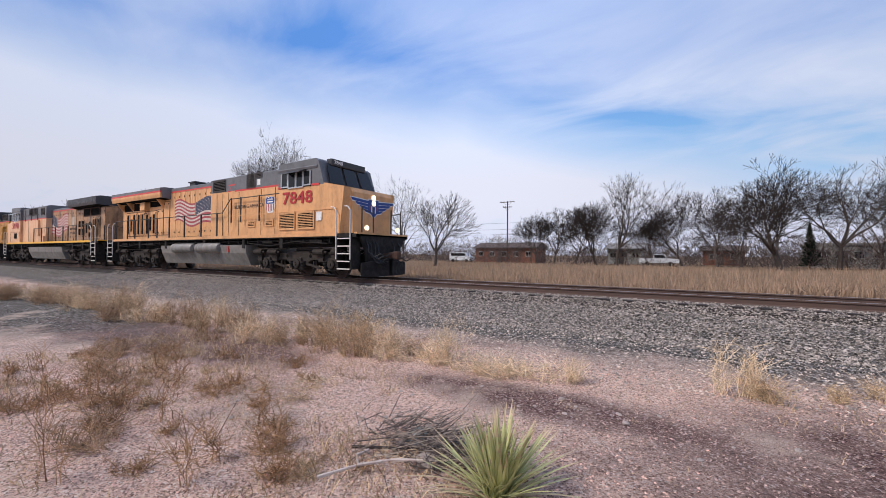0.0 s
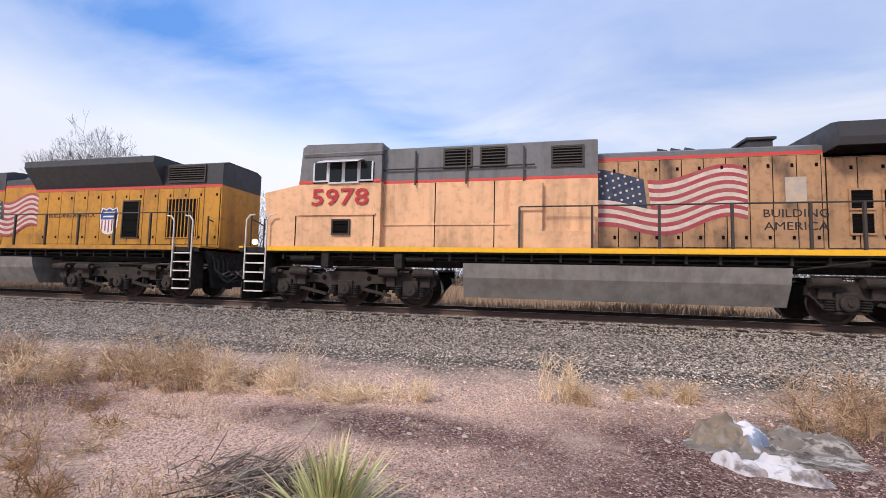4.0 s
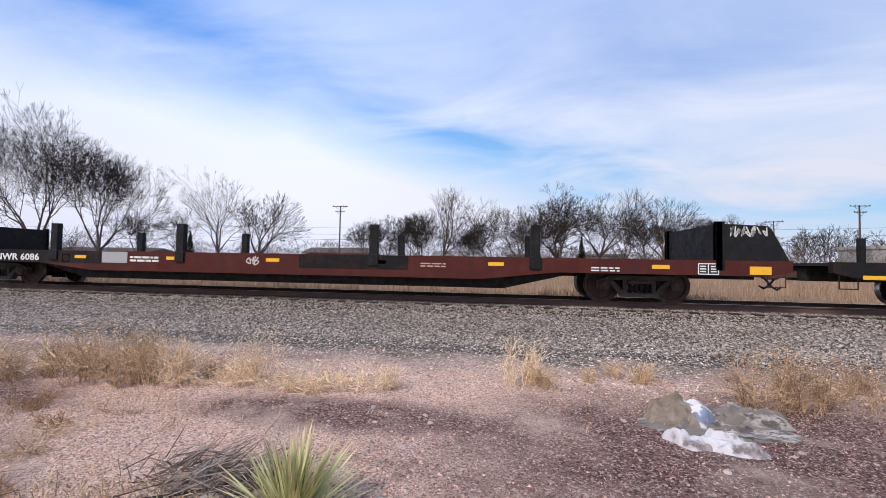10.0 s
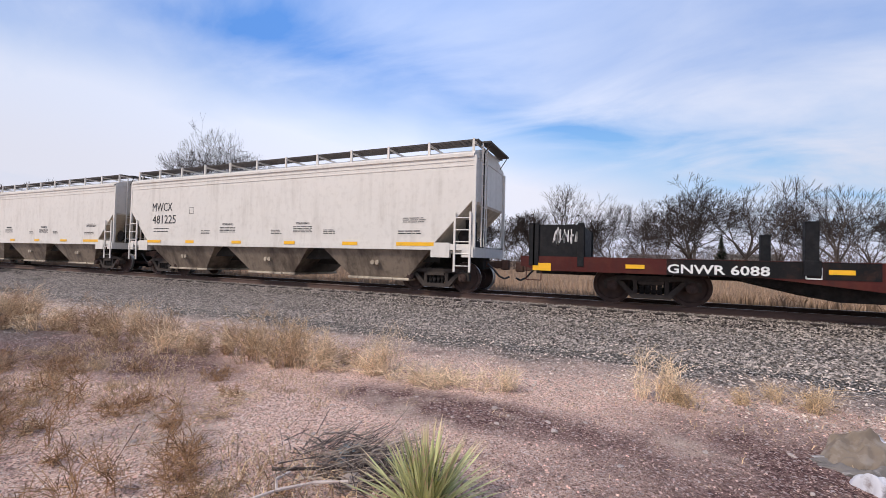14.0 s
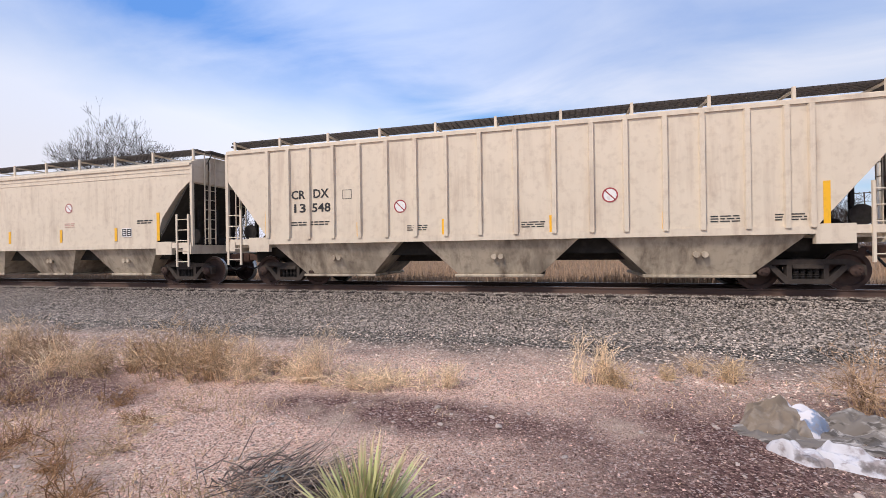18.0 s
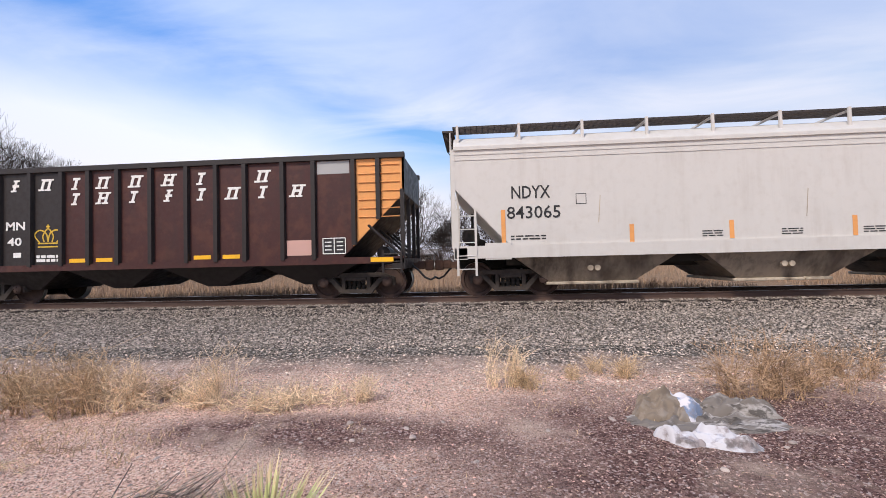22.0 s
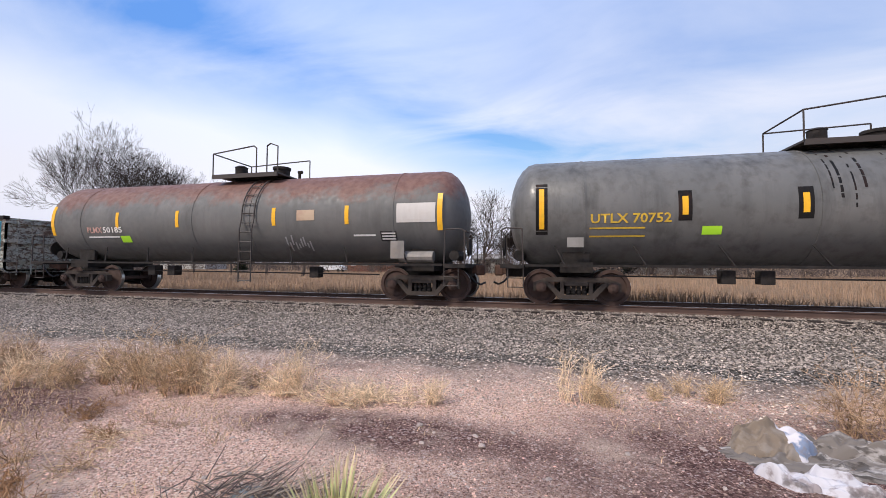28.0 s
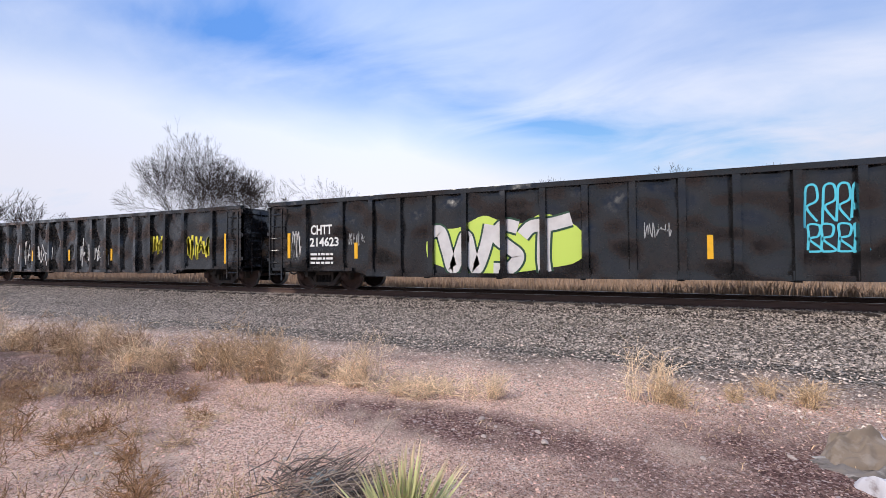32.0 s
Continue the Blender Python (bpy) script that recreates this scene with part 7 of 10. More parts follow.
def spots_second(c, f, span, HY, CY, sill):
    flag(c, f(0.73), f(-3.45), 2.08, 4.1, HY - 0.016, 1)
    letters(c, "BUILDING", f(-4.48), 2.72, 1.38, 0.2, "black", y=HY - 0.016)
    letters(c, "AMERICA", f(-4.48), 2.40, 1.38, 0.2, "black", y=HY - 0.016)
    plate(c, "emblem_ghost", f(-4.5), 3.3, 0.45, 0.65, "ghost_grey", y=HY - 0.014, label="ghost of a removed emblem")
    louvres(c, "grille", *span(2.6, 3.29), 4.08, 4.62, -1.36, 6)
    louvres(c, "grille", *span(3.57, 4.35), 4.08, 4.62, -1.36, 6)
    louvres(c, "grille", *span(0.55, 1.35), 4.02, 4.55, -1.36, 7)
    for x0, x1, z0, z1 in ((-5.6, -6.07, 2.2, 2.7), (-5.6, -6.07, 2.8, 3.27), (-6.26, -6.73, 2.2, 2.7), (-6.26, -6.73, 2.8, 3.27), (-6.96, -7.36, 2.3, 3.07), (-7.5, -7.95, 2.0, 2.4)):
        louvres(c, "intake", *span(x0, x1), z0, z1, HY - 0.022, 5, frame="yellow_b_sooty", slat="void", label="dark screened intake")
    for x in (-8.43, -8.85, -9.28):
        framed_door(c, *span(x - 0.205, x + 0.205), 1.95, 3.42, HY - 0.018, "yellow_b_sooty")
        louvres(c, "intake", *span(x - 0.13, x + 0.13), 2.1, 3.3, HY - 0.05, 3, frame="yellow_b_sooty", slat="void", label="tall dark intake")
    for x0, x1 in ((-6.6, -7.8), (-7.92, -9.47)):
        louvres(c, "radiator_grille", *span(x0, x1), 3.58, 4.1, HY - 0.022, 6, frame="rusty", slat="void")
    bm = B()
    lathe(bm, [(0.30, HY - 0.06), (0.30, HY)], 20, "Y", (f(-7.72), 0, 2.85))
    lathe(bm, [(0.20, HY - 0.09), (0.20, HY)], 16, "Y", (f(-7.72), 0, 2.85))
    part("blower", bm, "under", c)
    louvres(c, "vent", *span(7.17, 7.7), 2.15, 2.57, CY, 2, slat="void")
    bm = B()
    box(bm, *span(6.35, 8.9), CY - 0.02, CY + 0.01, 2.72, 2.78)
    box(bm, *span(1.9, 6.3), -1.385, -1.34, 2.42, 2.47)
    part("belt_rail", bm, "yellow_b", c)
    exhaust_and_horn(c, f, -4.05, 4.48, -2.15)
    rail_run(c, "handrail", [(f(6.4), 4.08), (f(1.8), 4.08)], "rail_dark", 0.022, -1.42)
    for x in (2.1, 3.7, 5.2):
        box_part("stanchion", (*span(x - 0.02, x + 0.02), -1.44, -1.4, 3.6, 4.6), "rail_dark", c)
    bm = B()
    for x in (-9.5, -8.2, -6.3, 5.6, 7.9):
        box(bm, *span(x - 0.12, x + 0.12), W + 0.05, W + 0.35, 1.16, 1.60, 0.02)
    for x, r in ((-9.2, 0.10), (-7.7, 0.11), (-5.6, 0.08), (4.6, 0.08), (8.3, 0.10)):
        rod(bm, (f(x), W + 0.22, 1.44), (f(x + 0.8), W + 0.22, 1.44), r, 10)
    pipe(bm, [(f(-4.2), W + 0.1, 1.30), (f(-5.6), W + 0.02, 1.52), (f(-7.0), W + 0.06, 1.40), (f(-9.4), W + 0.04, 1.50)], 0.022)
    pipe(bm, [(f(-6.6), W + 0.02, 1.95), (f(-6.9), W + 0.02, 1.50), (f(-7.6), W + 0.02, 1.28)], 0.014)
    part("piping", bm, "under", c, "grimy pipes and valves under the walkway")
    for x in (2.9, 4.6):
        box_part("panel_seam", (*span(x - 0.012, x + 0.012), -1.368, -1.35, 1.8, 3.66), "void", c)
    for x in (6.4, 8.95):
        box_part("panel_seam", (*span(x - 0.012, x + 0.012), CY + 0.004, CY + 0.03, 1.8, 2.72), "void", c)
    box_part("step_box", (*span(0.3, 1.6), -1.5, -0.98, sill, sill + 0.5), "yellow_b", c)
    box_part("sand_box", (*span(1.6, 2.45), -1.5, -1.37, sill, 3.6), "yellow_b", c)


def spots_third(c, f, span, HY, CY, sill):
    flag(c, f(0.5), f(-2.7), 2.05, 3.9, HY - 0.016, 1)
    letters(c, "BUILDING AMERICA", f(-4.4), 2.92, 2.2, 0.16, "black", y=HY - 0.016)
    shield(c, f(-6.17), 2.7, 1.0, HY - 0.016)
    louvres(c, "grille", *span(-6.8, -7.5), 2.1, 3.4, HY - 0.012, 3, slat="void", label="dark screened door")
    louvres(c, "grille", *span(-8.7, -10.0), 2.1, 3.45, HY - 0.012, 9, vertical=True, slat="yellow_c")
    louvres(c, "grille", *span(-8.7, -10.2), 4.05, 4.6, HY - 0.012, 7, label="dark dynamic brake louvres")
    letters(c, "8578", f(-10.5), 3.65, 0.5, 0.2, "number_red", y=HY)
    louvres(c, "intake", *span(2.75, 5.85), 3.05, 3.38, -1.36, 4, frame="yellow_c", slat="void")
    louvres(c, "intake", *span(2.75, 5.85), 2.15, 2.48, -1.36, 4, frame="yellow_c", slat="void")
    bm = B()
    for z in (2.0, 2.68, 2.85, 3.58):
        box(bm, *span(2.6, 6.0), -1.39, -1.35, z, z + 0.06)
    part("panel_trim", bm, "yellow_c", c)
    louvres(c, "grille", *span(0.75, 2.45), 2.95, 3.62, -1.36, 9, vertical=True, slat="rail_dark")
    louvres(c, "grille", *span(1.25, 2.65), 4.05, 4.7, -1.36, 7)
    louvres(c, "vent", *span(7.4, 8.0), 2.05, 2.5, CY, 7, frame="yellow_c", slat="yellow_c", label="yellow louvred cab vent")
    bm = B()
    box(bm, *span(6.4, 8.6), CY - 0.02, CY + 0.01, 2.78, 2.84)
    part("belt_rail", bm, "yellow_c", c)
    exhaust_and_horn(c, f, -0.4, 4.42, -1.6)
    for x in (6.0, 4.2, 2.2):
        box_part("stanchion", (*span(x - 0.02, x + 0.02), -1.44, -1.4, 3.75, 4.75), "rail_dark", c)
    rail_run(c, "handrail", [(f(6.2), 4.72), (f(-0.4), 4.74), (f(-0.5), 4.0), (f(-0.9), 2.78)], "rail_dark", 0.02, -1.42)

# ---- the train, from its head ----
U = {"A": (-33.25, -9.90), "B": (-56.45, -33.25), "C": (-79.35, -56.45)}
diesel("yellow and grey road diesel leading the train", *U["A"], 1, "yellow_a", "7848", "lead", 7.3, -7.3,
       {"tank": (-3.82, 4.05), "air": (-2.5, 2.0), "nose": 10.35, "wind": 9.15, "cab1": 9.0, "cab0": 6.33, "cab_top": 4.80, "nose_top": 3.55, "win": (6.55, 7.0, 7.5, 7.95, 8.4), "num_x": 7.58, "num_z": 3.28,
        "sill": "yellow_a",
        "hood": [{"x": (2.85, 6.33), "y": -1.36, "top": 4.70, "split": 3.94}, {"x": (0.80, 2.85), "y": -1.36, "top": 4.68, "split": 3.94, "stripe": False}, {"x": (-4.05, 0.80), "top": 4.70, "split": 4.42, "doors": 9},
                 {"x": (-10.2, -4.05), "top": 4.2, "split": 4.15, "mat": "yellow_a", "stripe": False}],
        "rad": {"kind": "wing", "x": (-10.4, -4.05), "z": 4.68, "mat": "grey", "label": "tan and grey flared radiator housing with a red stripe", "tan": "yellow_a"}, "rail": (-9.5, -7.95, -6.98, -5.24, -4.24, -2.87, -1.28, 0.34, 1.76)}, spots_lead)
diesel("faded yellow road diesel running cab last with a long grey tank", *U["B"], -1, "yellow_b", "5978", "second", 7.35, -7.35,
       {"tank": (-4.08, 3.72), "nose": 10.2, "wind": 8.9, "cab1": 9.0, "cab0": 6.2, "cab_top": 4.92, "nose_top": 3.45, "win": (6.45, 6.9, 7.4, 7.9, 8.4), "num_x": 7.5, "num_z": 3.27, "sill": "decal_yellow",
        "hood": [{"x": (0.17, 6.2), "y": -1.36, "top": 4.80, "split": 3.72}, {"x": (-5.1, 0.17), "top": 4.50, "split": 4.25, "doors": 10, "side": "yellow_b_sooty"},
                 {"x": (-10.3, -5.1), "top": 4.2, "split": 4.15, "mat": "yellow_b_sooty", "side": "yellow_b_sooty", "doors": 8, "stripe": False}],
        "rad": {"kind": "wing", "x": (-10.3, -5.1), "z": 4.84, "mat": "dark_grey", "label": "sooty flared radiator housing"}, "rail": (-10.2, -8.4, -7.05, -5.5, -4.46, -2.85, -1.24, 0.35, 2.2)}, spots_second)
diesel("bright yellow road diesel running cab last, with flared radiators", *U["C"], -1, "yellow_c", "8578", "third", 7.2, -7.2,
       {"roof": "grey_c", "tank": (-3.5, 3.7), "nose": 10.3, "wind": 8.9, "cab1": 9.1, "cab0": 6.25, "cab_top": 4.80, "nose_top": 3.55, "win": (6.55, 7.05, 7.6, 8.1, 8.55), "num_x": 7.6, "num_z": 3.24, "sill": "yellow_c",
        "hood": [{"x": (0.4, 6.25), "y": -1.36, "top": 4.80, "split": 3.78}, {"x": (-0.9, 0.4), "y": -1.0, "top": 4.75, "split": 3.95}, {"x": (-2.5, -0.9), "top": 4.44, "split": 4.1},
                 {"x": (-10.9, -2.5), "top": 4.75, "split": 3.9, "mat": "dark_grey", "doors": 13}],
        "rad": {"kind": "flare", "x": (-8.45, -2.5), "z": 4.92, "mat": "dark_grey", "label": "black flared radiator housing"}, "rail": (-10.3, -8.7, -7.2, -5.6, -4.1, -2.6, -1.1)}, spots_third)


def yellow_row(c, xs, z, w=0.42, h=0.1, y=W):
    for x in xs:
        plate(c, "reflector", x, z, w, h, "decal_yellow", y=y)


FY = W + 0.02


def marks_d(c):
    letters(c, "GNWR 4334", -6.47, 0.95, 1.62, 0.19, "white", y=FY, offset=0.02)
    yellow_row(c, (-8.07, -4.53, -1.37, 1.75, 5.01, 8.02), 0.84, y=FY)
    yellow_row(c, (-13.1, 13.3), 0.80, 0.75, 0.1, y=FY)
    for x in (-10.5, 10.8):
        plate(c, "notice", x - 0.1, 1.06, 0.95, 0.07, "white", y=FY)
        plate(c, "reflector", x, 0.94, 0.46, 0.12, "orange", y=FY)
    small_print(c, -3.75, 0.98, 0.9, 2, "white", y=FY)
    plate(c, "data_panel", -12.3, 0.94, 0.36, 0.24, "spray_grey", y=FY)
    data_panel(c, 12.36, 0.95, 0.5, 0.26, y=FY)


def marks_e(c):
    letters(c, "GNWR 6086", -9.03, 0.94, 1.95, 0.22, "white", y=FY - 0.012, offset=0.02)
    yellow_row(c, (-10.78, -6.53, -3.29, -0.03, 3.16, 6.41, 10.54), 0.97, y=FY)
    yellow_row(c, (-13.05, 12.83), 0.92, 0.48, 0.2, y=FY)
    small_print(c, -4.26, 0.98, 1.0, 2, "white", y=FY, h=0.06, gap=0.1)
    small_print(c, 4.7, 0.95, 0.7, 2, "faint", y=FY, gap=0.07)
    small_print(c, 9.2, 0.92, 0.7, 2, "white", y=FY, gap=0.07)
    box_part("paint_patch", (-5.75, -4.85, FY - 0.012, FY - 0.004, 0.80, 1.14), "spray_grey", c)
    box_part("paint_patch", (-10.0, -5.8, FY - 0.009, FY - 0.003, 0.775, 1.15), "flat_black", c)
    box_part("paint_patch", (0.79, 4.0, FY - 0.012, FY - 0.004, 0.775, 1.15), "flat_black", c)
    scrawl(c, -0.85, -0.45, 0.8, 1.1, "spray_white", 3, 2, 0.03, y=FY)
    bm = B()
    for k in range(4):
        ribbon(bm, [(-7.2, 0.82), (-6.94, 0.82), (-6.94, 1.04), (-7.2, 1.04), (-7.2, 0.82)], 0.03, FY - 0.012)
    part("code_box", bm, "white", c)
    data_panel(c, 11.65, 0.94, 0.46, 0.26, y=FY)
    scrawl(c, 12.15, 13.0, 1.75, 2.02, "spray_white", 9, 7, 0.03, y=W + 0.05, label="white icicle-like streaks on a bulkhead")


def marks_f(c):
    letters(c, "GNWR 6088", -9.1, 0.93, 1.97, 0.22, "white", y=FY - 0.012, offset=0.02)
    yellow_row(c, (-6.92, -3.6, -0.18, 3.24, 6.70, 10.45, -10.78), 0.95, y=FY - 0.012)
    yellow_row(c, (12.37, -13.03), 0.88, 0.48, 0.2, y=FY)
    small_print(c, -5.4, 0.98, 0.9, 2, "white", y=FY, h=0.06, gap=0.1)
    small_print(c, 5.0, 0.97, 0.9, 3, "white", y=FY, gap=0.06)
    small_print(c, 9.3, 0.95, 0.7, 2, "white", y=FY, gap=0.07)
    scrawl(c, 5.7, 6.1, 0.85, 1.1, "faint", 6, 2, 0.02, y=FY)
    box_part("paint_patch", (-10.1, -6.3, FY - 0.009, FY - 0.003, 0.785, 1.15), "flat_black", c)
    bm = B()
    ribbon(bm, [(-7.5, 0.80), (-7.24, 0.80), (-7.24, 1.03), (-7.5, 1.03), (-7.5, 0.80)], 0.03, FY - 0.014)
    part("code_box", bm, "white", c)
    scrawl(c, -12.75, -12.1, 1.45, 1.95, "spray_white", 17, 6, 0.03, y=W + 0.05)
    box_part("paint_patch", (0.5, 3.0, FY - 0.012, FY - 0.004, 0.775, 1.15), "flat_black", c)
    data_panel(c, 11.54, 0.94, 0.46, 0.26, y=FY)
    scrawl(c, 12.0, 12.6, 1.3, 1.8, "spray_white", 7, 5, 0.03, y=W + 0.05)


# bulkheads: outlines of the side plates, and where the end plate stands
BULK_E_FRONT = ([(11.9, 1.16), (13.5, 1.16), (13.1, 1.95), (13.02, 2.02), (11.9, 2.08)], 11.95)
BULK_E_REAR = ([(-13.5, 1.16), (-11.92, 1.16), (-11.92, 2.02), (-13.35, 1.97)], -12.0)
BULK_F_FRONT = ([(11.7, 1.16), (13.3, 1.16), (12.95, 1.4), (12.9, 2.0), (11.7, 2.0)], 11.75)
BULK_F_REAR = ([(-13.3, 1.16), (-11.95, 1.16), (-11.95, 2.0), (-13.2, 2.0)], -12.05)
flat_car("long black flat car with side stakes, unloaded", -108.0, -79.8, -103.9, -83.5, "flat_black", (), [-11.1, -5.02, 5.37, 8.47, 11.54], marks_d, 0.075)
flat_car("oxide red flat car with black stakes and bulkheads, unloaded", -135.95, -108.85, -132.75, -112.2, "flat_red", (BULK_E_FRONT, BULK_E_REAR), [-7.52, -3.05, 3.0, 7.44], marks_e)
flat_car("oxide red flat car with black stakes, unloaded, coupled to a hopper", -164.42, -137.22, -161.22, -140.82, "flat_red", (BULK_F_FRONT, BULK_F_REAR), [-7.4, -3.05, 2.83, 7.3], marks_f)
HY2 = W + 0.05


def marks_mwcx(number):
    def fn(c, a, b):
        letters(c, "MWCX", -5.97, 2.92, 1.32, 0.36, "black", y=HY2)
        letters(c, number, -5.83, 2.39, 1.55, 0.36, "black", y=HY2)
        if number == "481193":
            letters(c, "LD LMT  225100", -5.95, 2.0, 1.25, 0.09, "black", y=HY2)
            letters(c, "LT WT   60900", -5.95, 1.87, 1.22, 0.09, "black", y=HY2)
        else:
            small_print(c, -6.0, 2.0, 1.0, 2, y=HY2, h=0.03, gap=0.12)
        for x in (-1.93, 1.83):
            small_print(c, x, 2.02, 0.85, 4, y=HY2, h=0.022, gap=0.06)
            letters(c, "WARNING", x, 2.14, 0.6, 0.08, "black", y=HY2)
        for x in (-3.2, 0.6, 3.0, 6.1, 6.4):
            small_print(c, x, 1.9 if x < 5 else 2.25, 0.5, 3, y=HY2, h=0.02, gap=0.06)
        small_print(c, 6.1, 1.85, 0.8, 2, y=HY2, h=0.03)
        for x, w in ((-6.4, 0.9), (-4.08, 0.5), (-1.39, 0.5), (1.27, 0.5), (3.89, 0.6), (6.3, 1.3)):
            plate(c, "reflector", x, 1.45, w, 0.11, "decal_yellow", y=W + 0.02)
        bm = B()
        ribbon(bm, [(-4.2, 2.6), (-3.95, 2.6), (-3.95, 2.85), (-4.2, 2.85), (-4.2, 2.6)], 0.02, HY2 - 0.006)
        part("code_box", bm, "black", c)
    return fn


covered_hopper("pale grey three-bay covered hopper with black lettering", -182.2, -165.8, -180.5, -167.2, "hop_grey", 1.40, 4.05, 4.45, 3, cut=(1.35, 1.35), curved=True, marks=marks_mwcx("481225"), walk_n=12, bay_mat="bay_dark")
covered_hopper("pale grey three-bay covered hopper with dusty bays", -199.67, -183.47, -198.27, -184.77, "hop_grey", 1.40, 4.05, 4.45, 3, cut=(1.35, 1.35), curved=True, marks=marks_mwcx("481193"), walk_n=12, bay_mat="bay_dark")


def marks_i(c, a, b):
    letters(c, "CR", -6.0, 2.79, 0.48, 0.27, "black", y=HY2, offset=0.02)
    letters(c, "DX", -5.22, 2.80, 0.52, 0.27, "black", y=HY2, offset=0.02)
    letters(c, "13", -5.95, 2.38, 0.40, 0.27, "black", y=HY2, offset=0.02)
    letters(c, "548", -5.22, 2.38, 0.62, 0.27, "black", y=HY2, offset=0.02)
    small_print(c, -5.6, 1.95, 1.3, 2, y=HY2)
    no_sign(c, -2.70, 2.31, 0.17, y=HY2)
    no_sign(c, 2.84, 2.36, 0.17, y=HY2)
    for x in (-4.0, -1.42, 1.44, 4.06):
        plate(c, "reflector", x, 1.68, 0.12, 0.46, "decal_yellow", y=HY2)
    plate(c, "reflector", 7.27, 1.96, 0.13, 1.0, "decal_yellow", y=HY2)
    plate(c, "reflector", -7.12, 1.91, 0.13, 0.85, "decal_yellow", y=HY2)
    for x in (-2.2, 0.97, 5.32, 6.6):
        small_print(c, x, 1.75, 0.6, 3, y=HY2, h=0.025, gap=0.06)
    bm = B()
    ribbon(bm, [(-4.5, 2.6), (-4.22, 2.6), (-4.22, 2.86), (-4.5, 2.86), (-4.5, 2.6)], 0.02, HY2 - 0.006)
    part("code_box", bm, "black", c)


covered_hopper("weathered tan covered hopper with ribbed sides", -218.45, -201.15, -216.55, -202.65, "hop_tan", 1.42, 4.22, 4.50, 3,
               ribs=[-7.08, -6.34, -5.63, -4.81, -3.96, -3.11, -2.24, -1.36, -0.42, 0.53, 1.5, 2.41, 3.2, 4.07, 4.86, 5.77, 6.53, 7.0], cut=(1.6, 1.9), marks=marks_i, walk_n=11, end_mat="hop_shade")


def marks_j(c, a, b):
    letters(c, "CRDX", -6.54, 2.79, 1.0, 0.28, "black", y=HY2, offset=0.008)
    letters(c, "13394", -6.52, 2.26, 1.0, 0.28, "black", y=HY2, offset=0.008)
    small_print(c, -6.3, 1.88, 1.5, 2, y=HY2, h=0.03)
    for x in (-4.92, -2.43, 0.1, 2.85, 5.53):
        plate(c, "reflector", x, 1.75, 0.12, 0.46, "decal_yellow", y=HY2)
    for x in (-7.56, 7.43):
        plate(c, "reflector", x, 1.98, 0.13, 0.95, "decal_yellow", y=HY2)
    no_sign(c, -3.2, 2.81, 0.16, y=HY2)
    no_sign(c, 3.26, 2.76, 0.16, y=HY2)
    for x in (-3.1, 3.29):
        small_print(c, x, 2.2, 0.5, 3, "faint", y=HY2, h=0.025, gap=0.06)
    scrawl(c, -1.75, -0.45, 1.6, 2.05, "black", 12, 6, 0.022, y=HY2)
    bm = B()
    x = -4.43
    ribbon(bm, curl([(x - 0.05, 1.65), (x - 0.1, 2.0), (x - 0.2, 2.35), (x + 0.0, 2.47), (x + 0.22, 2.35), (x + 0.2, 1.9), (x + 0.3, 1.65), (x + 0.12, 1.5), (x - 0.1, 1.58), (x + 0.26, 1.56)]), 0.03, HY2 - 0.006)
    part("graffiti", bm, "black", c, "small sprayed black figure")
    data_panel(c, 6.03, 1.81, 0.42, 0.28, y=HY2)
    small_print(c, 6.85, 2.2, 0.7, 2, y=HY2, h=0.04)


covered_hopper("weathered cream covered hopper with rounded end openings and a scribbled tag", -237.54, -219.84, -236.04, -220.64, "hop_tan", 1.36, 4.0, 4.42, 4, cut=(1.5, 2.1), roundcut=True, curved=True, marks=marks_j, walk_n=11, end_mat="hop_shade")


def marks_k(c, a, b):
    letters(c, "NDYX", -6.41, 2.75, 1.0, 0.33, "black", y=HY2, offset=0.008)
    letters(c, "843065", -6.35, 2.22, 1.38, 0.33, "black", y=HY2, offset=0.008)
    small_print(c, -6.5, 1.6, 0.9, 2, y=HY2)
    for x, z, h in ((-7.14, 1.85, 0.9), (-3.88, 1.6, 0.46), (-1.44, 1.63, 0.46), (1.46, 1.64, 0.5), (3.79, 1.67, 0.5), (7.23, 1.85, 0.95)):
        plate(c, "reflector", x, z, 0.11, h, "orange", y=HY2)
    for x in (-1.9, 0.0, 1.9, 4.8):
        small_print(c, x, 1.6, 0.5, 3, y=HY2, h=0.025, gap=0.06)
    small_print(c, 6.87, 2.0, 0.6, 3, y=HY2, h=0.03, gap=0.07)
    data_panel(c, 5.97, 1.62, 0.42, 0.22, y=HY2)
    bm = B()
    for x in (-4.7, 0.35, 5.0):
        ribbon(bm, [(x, 1.9), (x + 0.06, 2.6)], 0.02, HY2 - 0.006)
    part("scratch", bm, "bay", c, "vertical rusty scratch")
    bm = B()
    ribbon(bm, [(-5.25, 2.4), (-5.0, 2.4), (-5.0, 2.66), (-5.25, 2.66), (-5.25, 2.4)], 0.02, HY2 - 0.006)
    part("code_box", bm, "black", c)


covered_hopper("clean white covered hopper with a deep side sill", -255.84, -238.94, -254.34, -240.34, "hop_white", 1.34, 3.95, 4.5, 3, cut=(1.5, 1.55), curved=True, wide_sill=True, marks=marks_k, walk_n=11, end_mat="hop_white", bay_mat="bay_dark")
open_hopper("dark brown open-top hopper with an orange end panel", -271.35, -257.15, -269.85, -258.65)


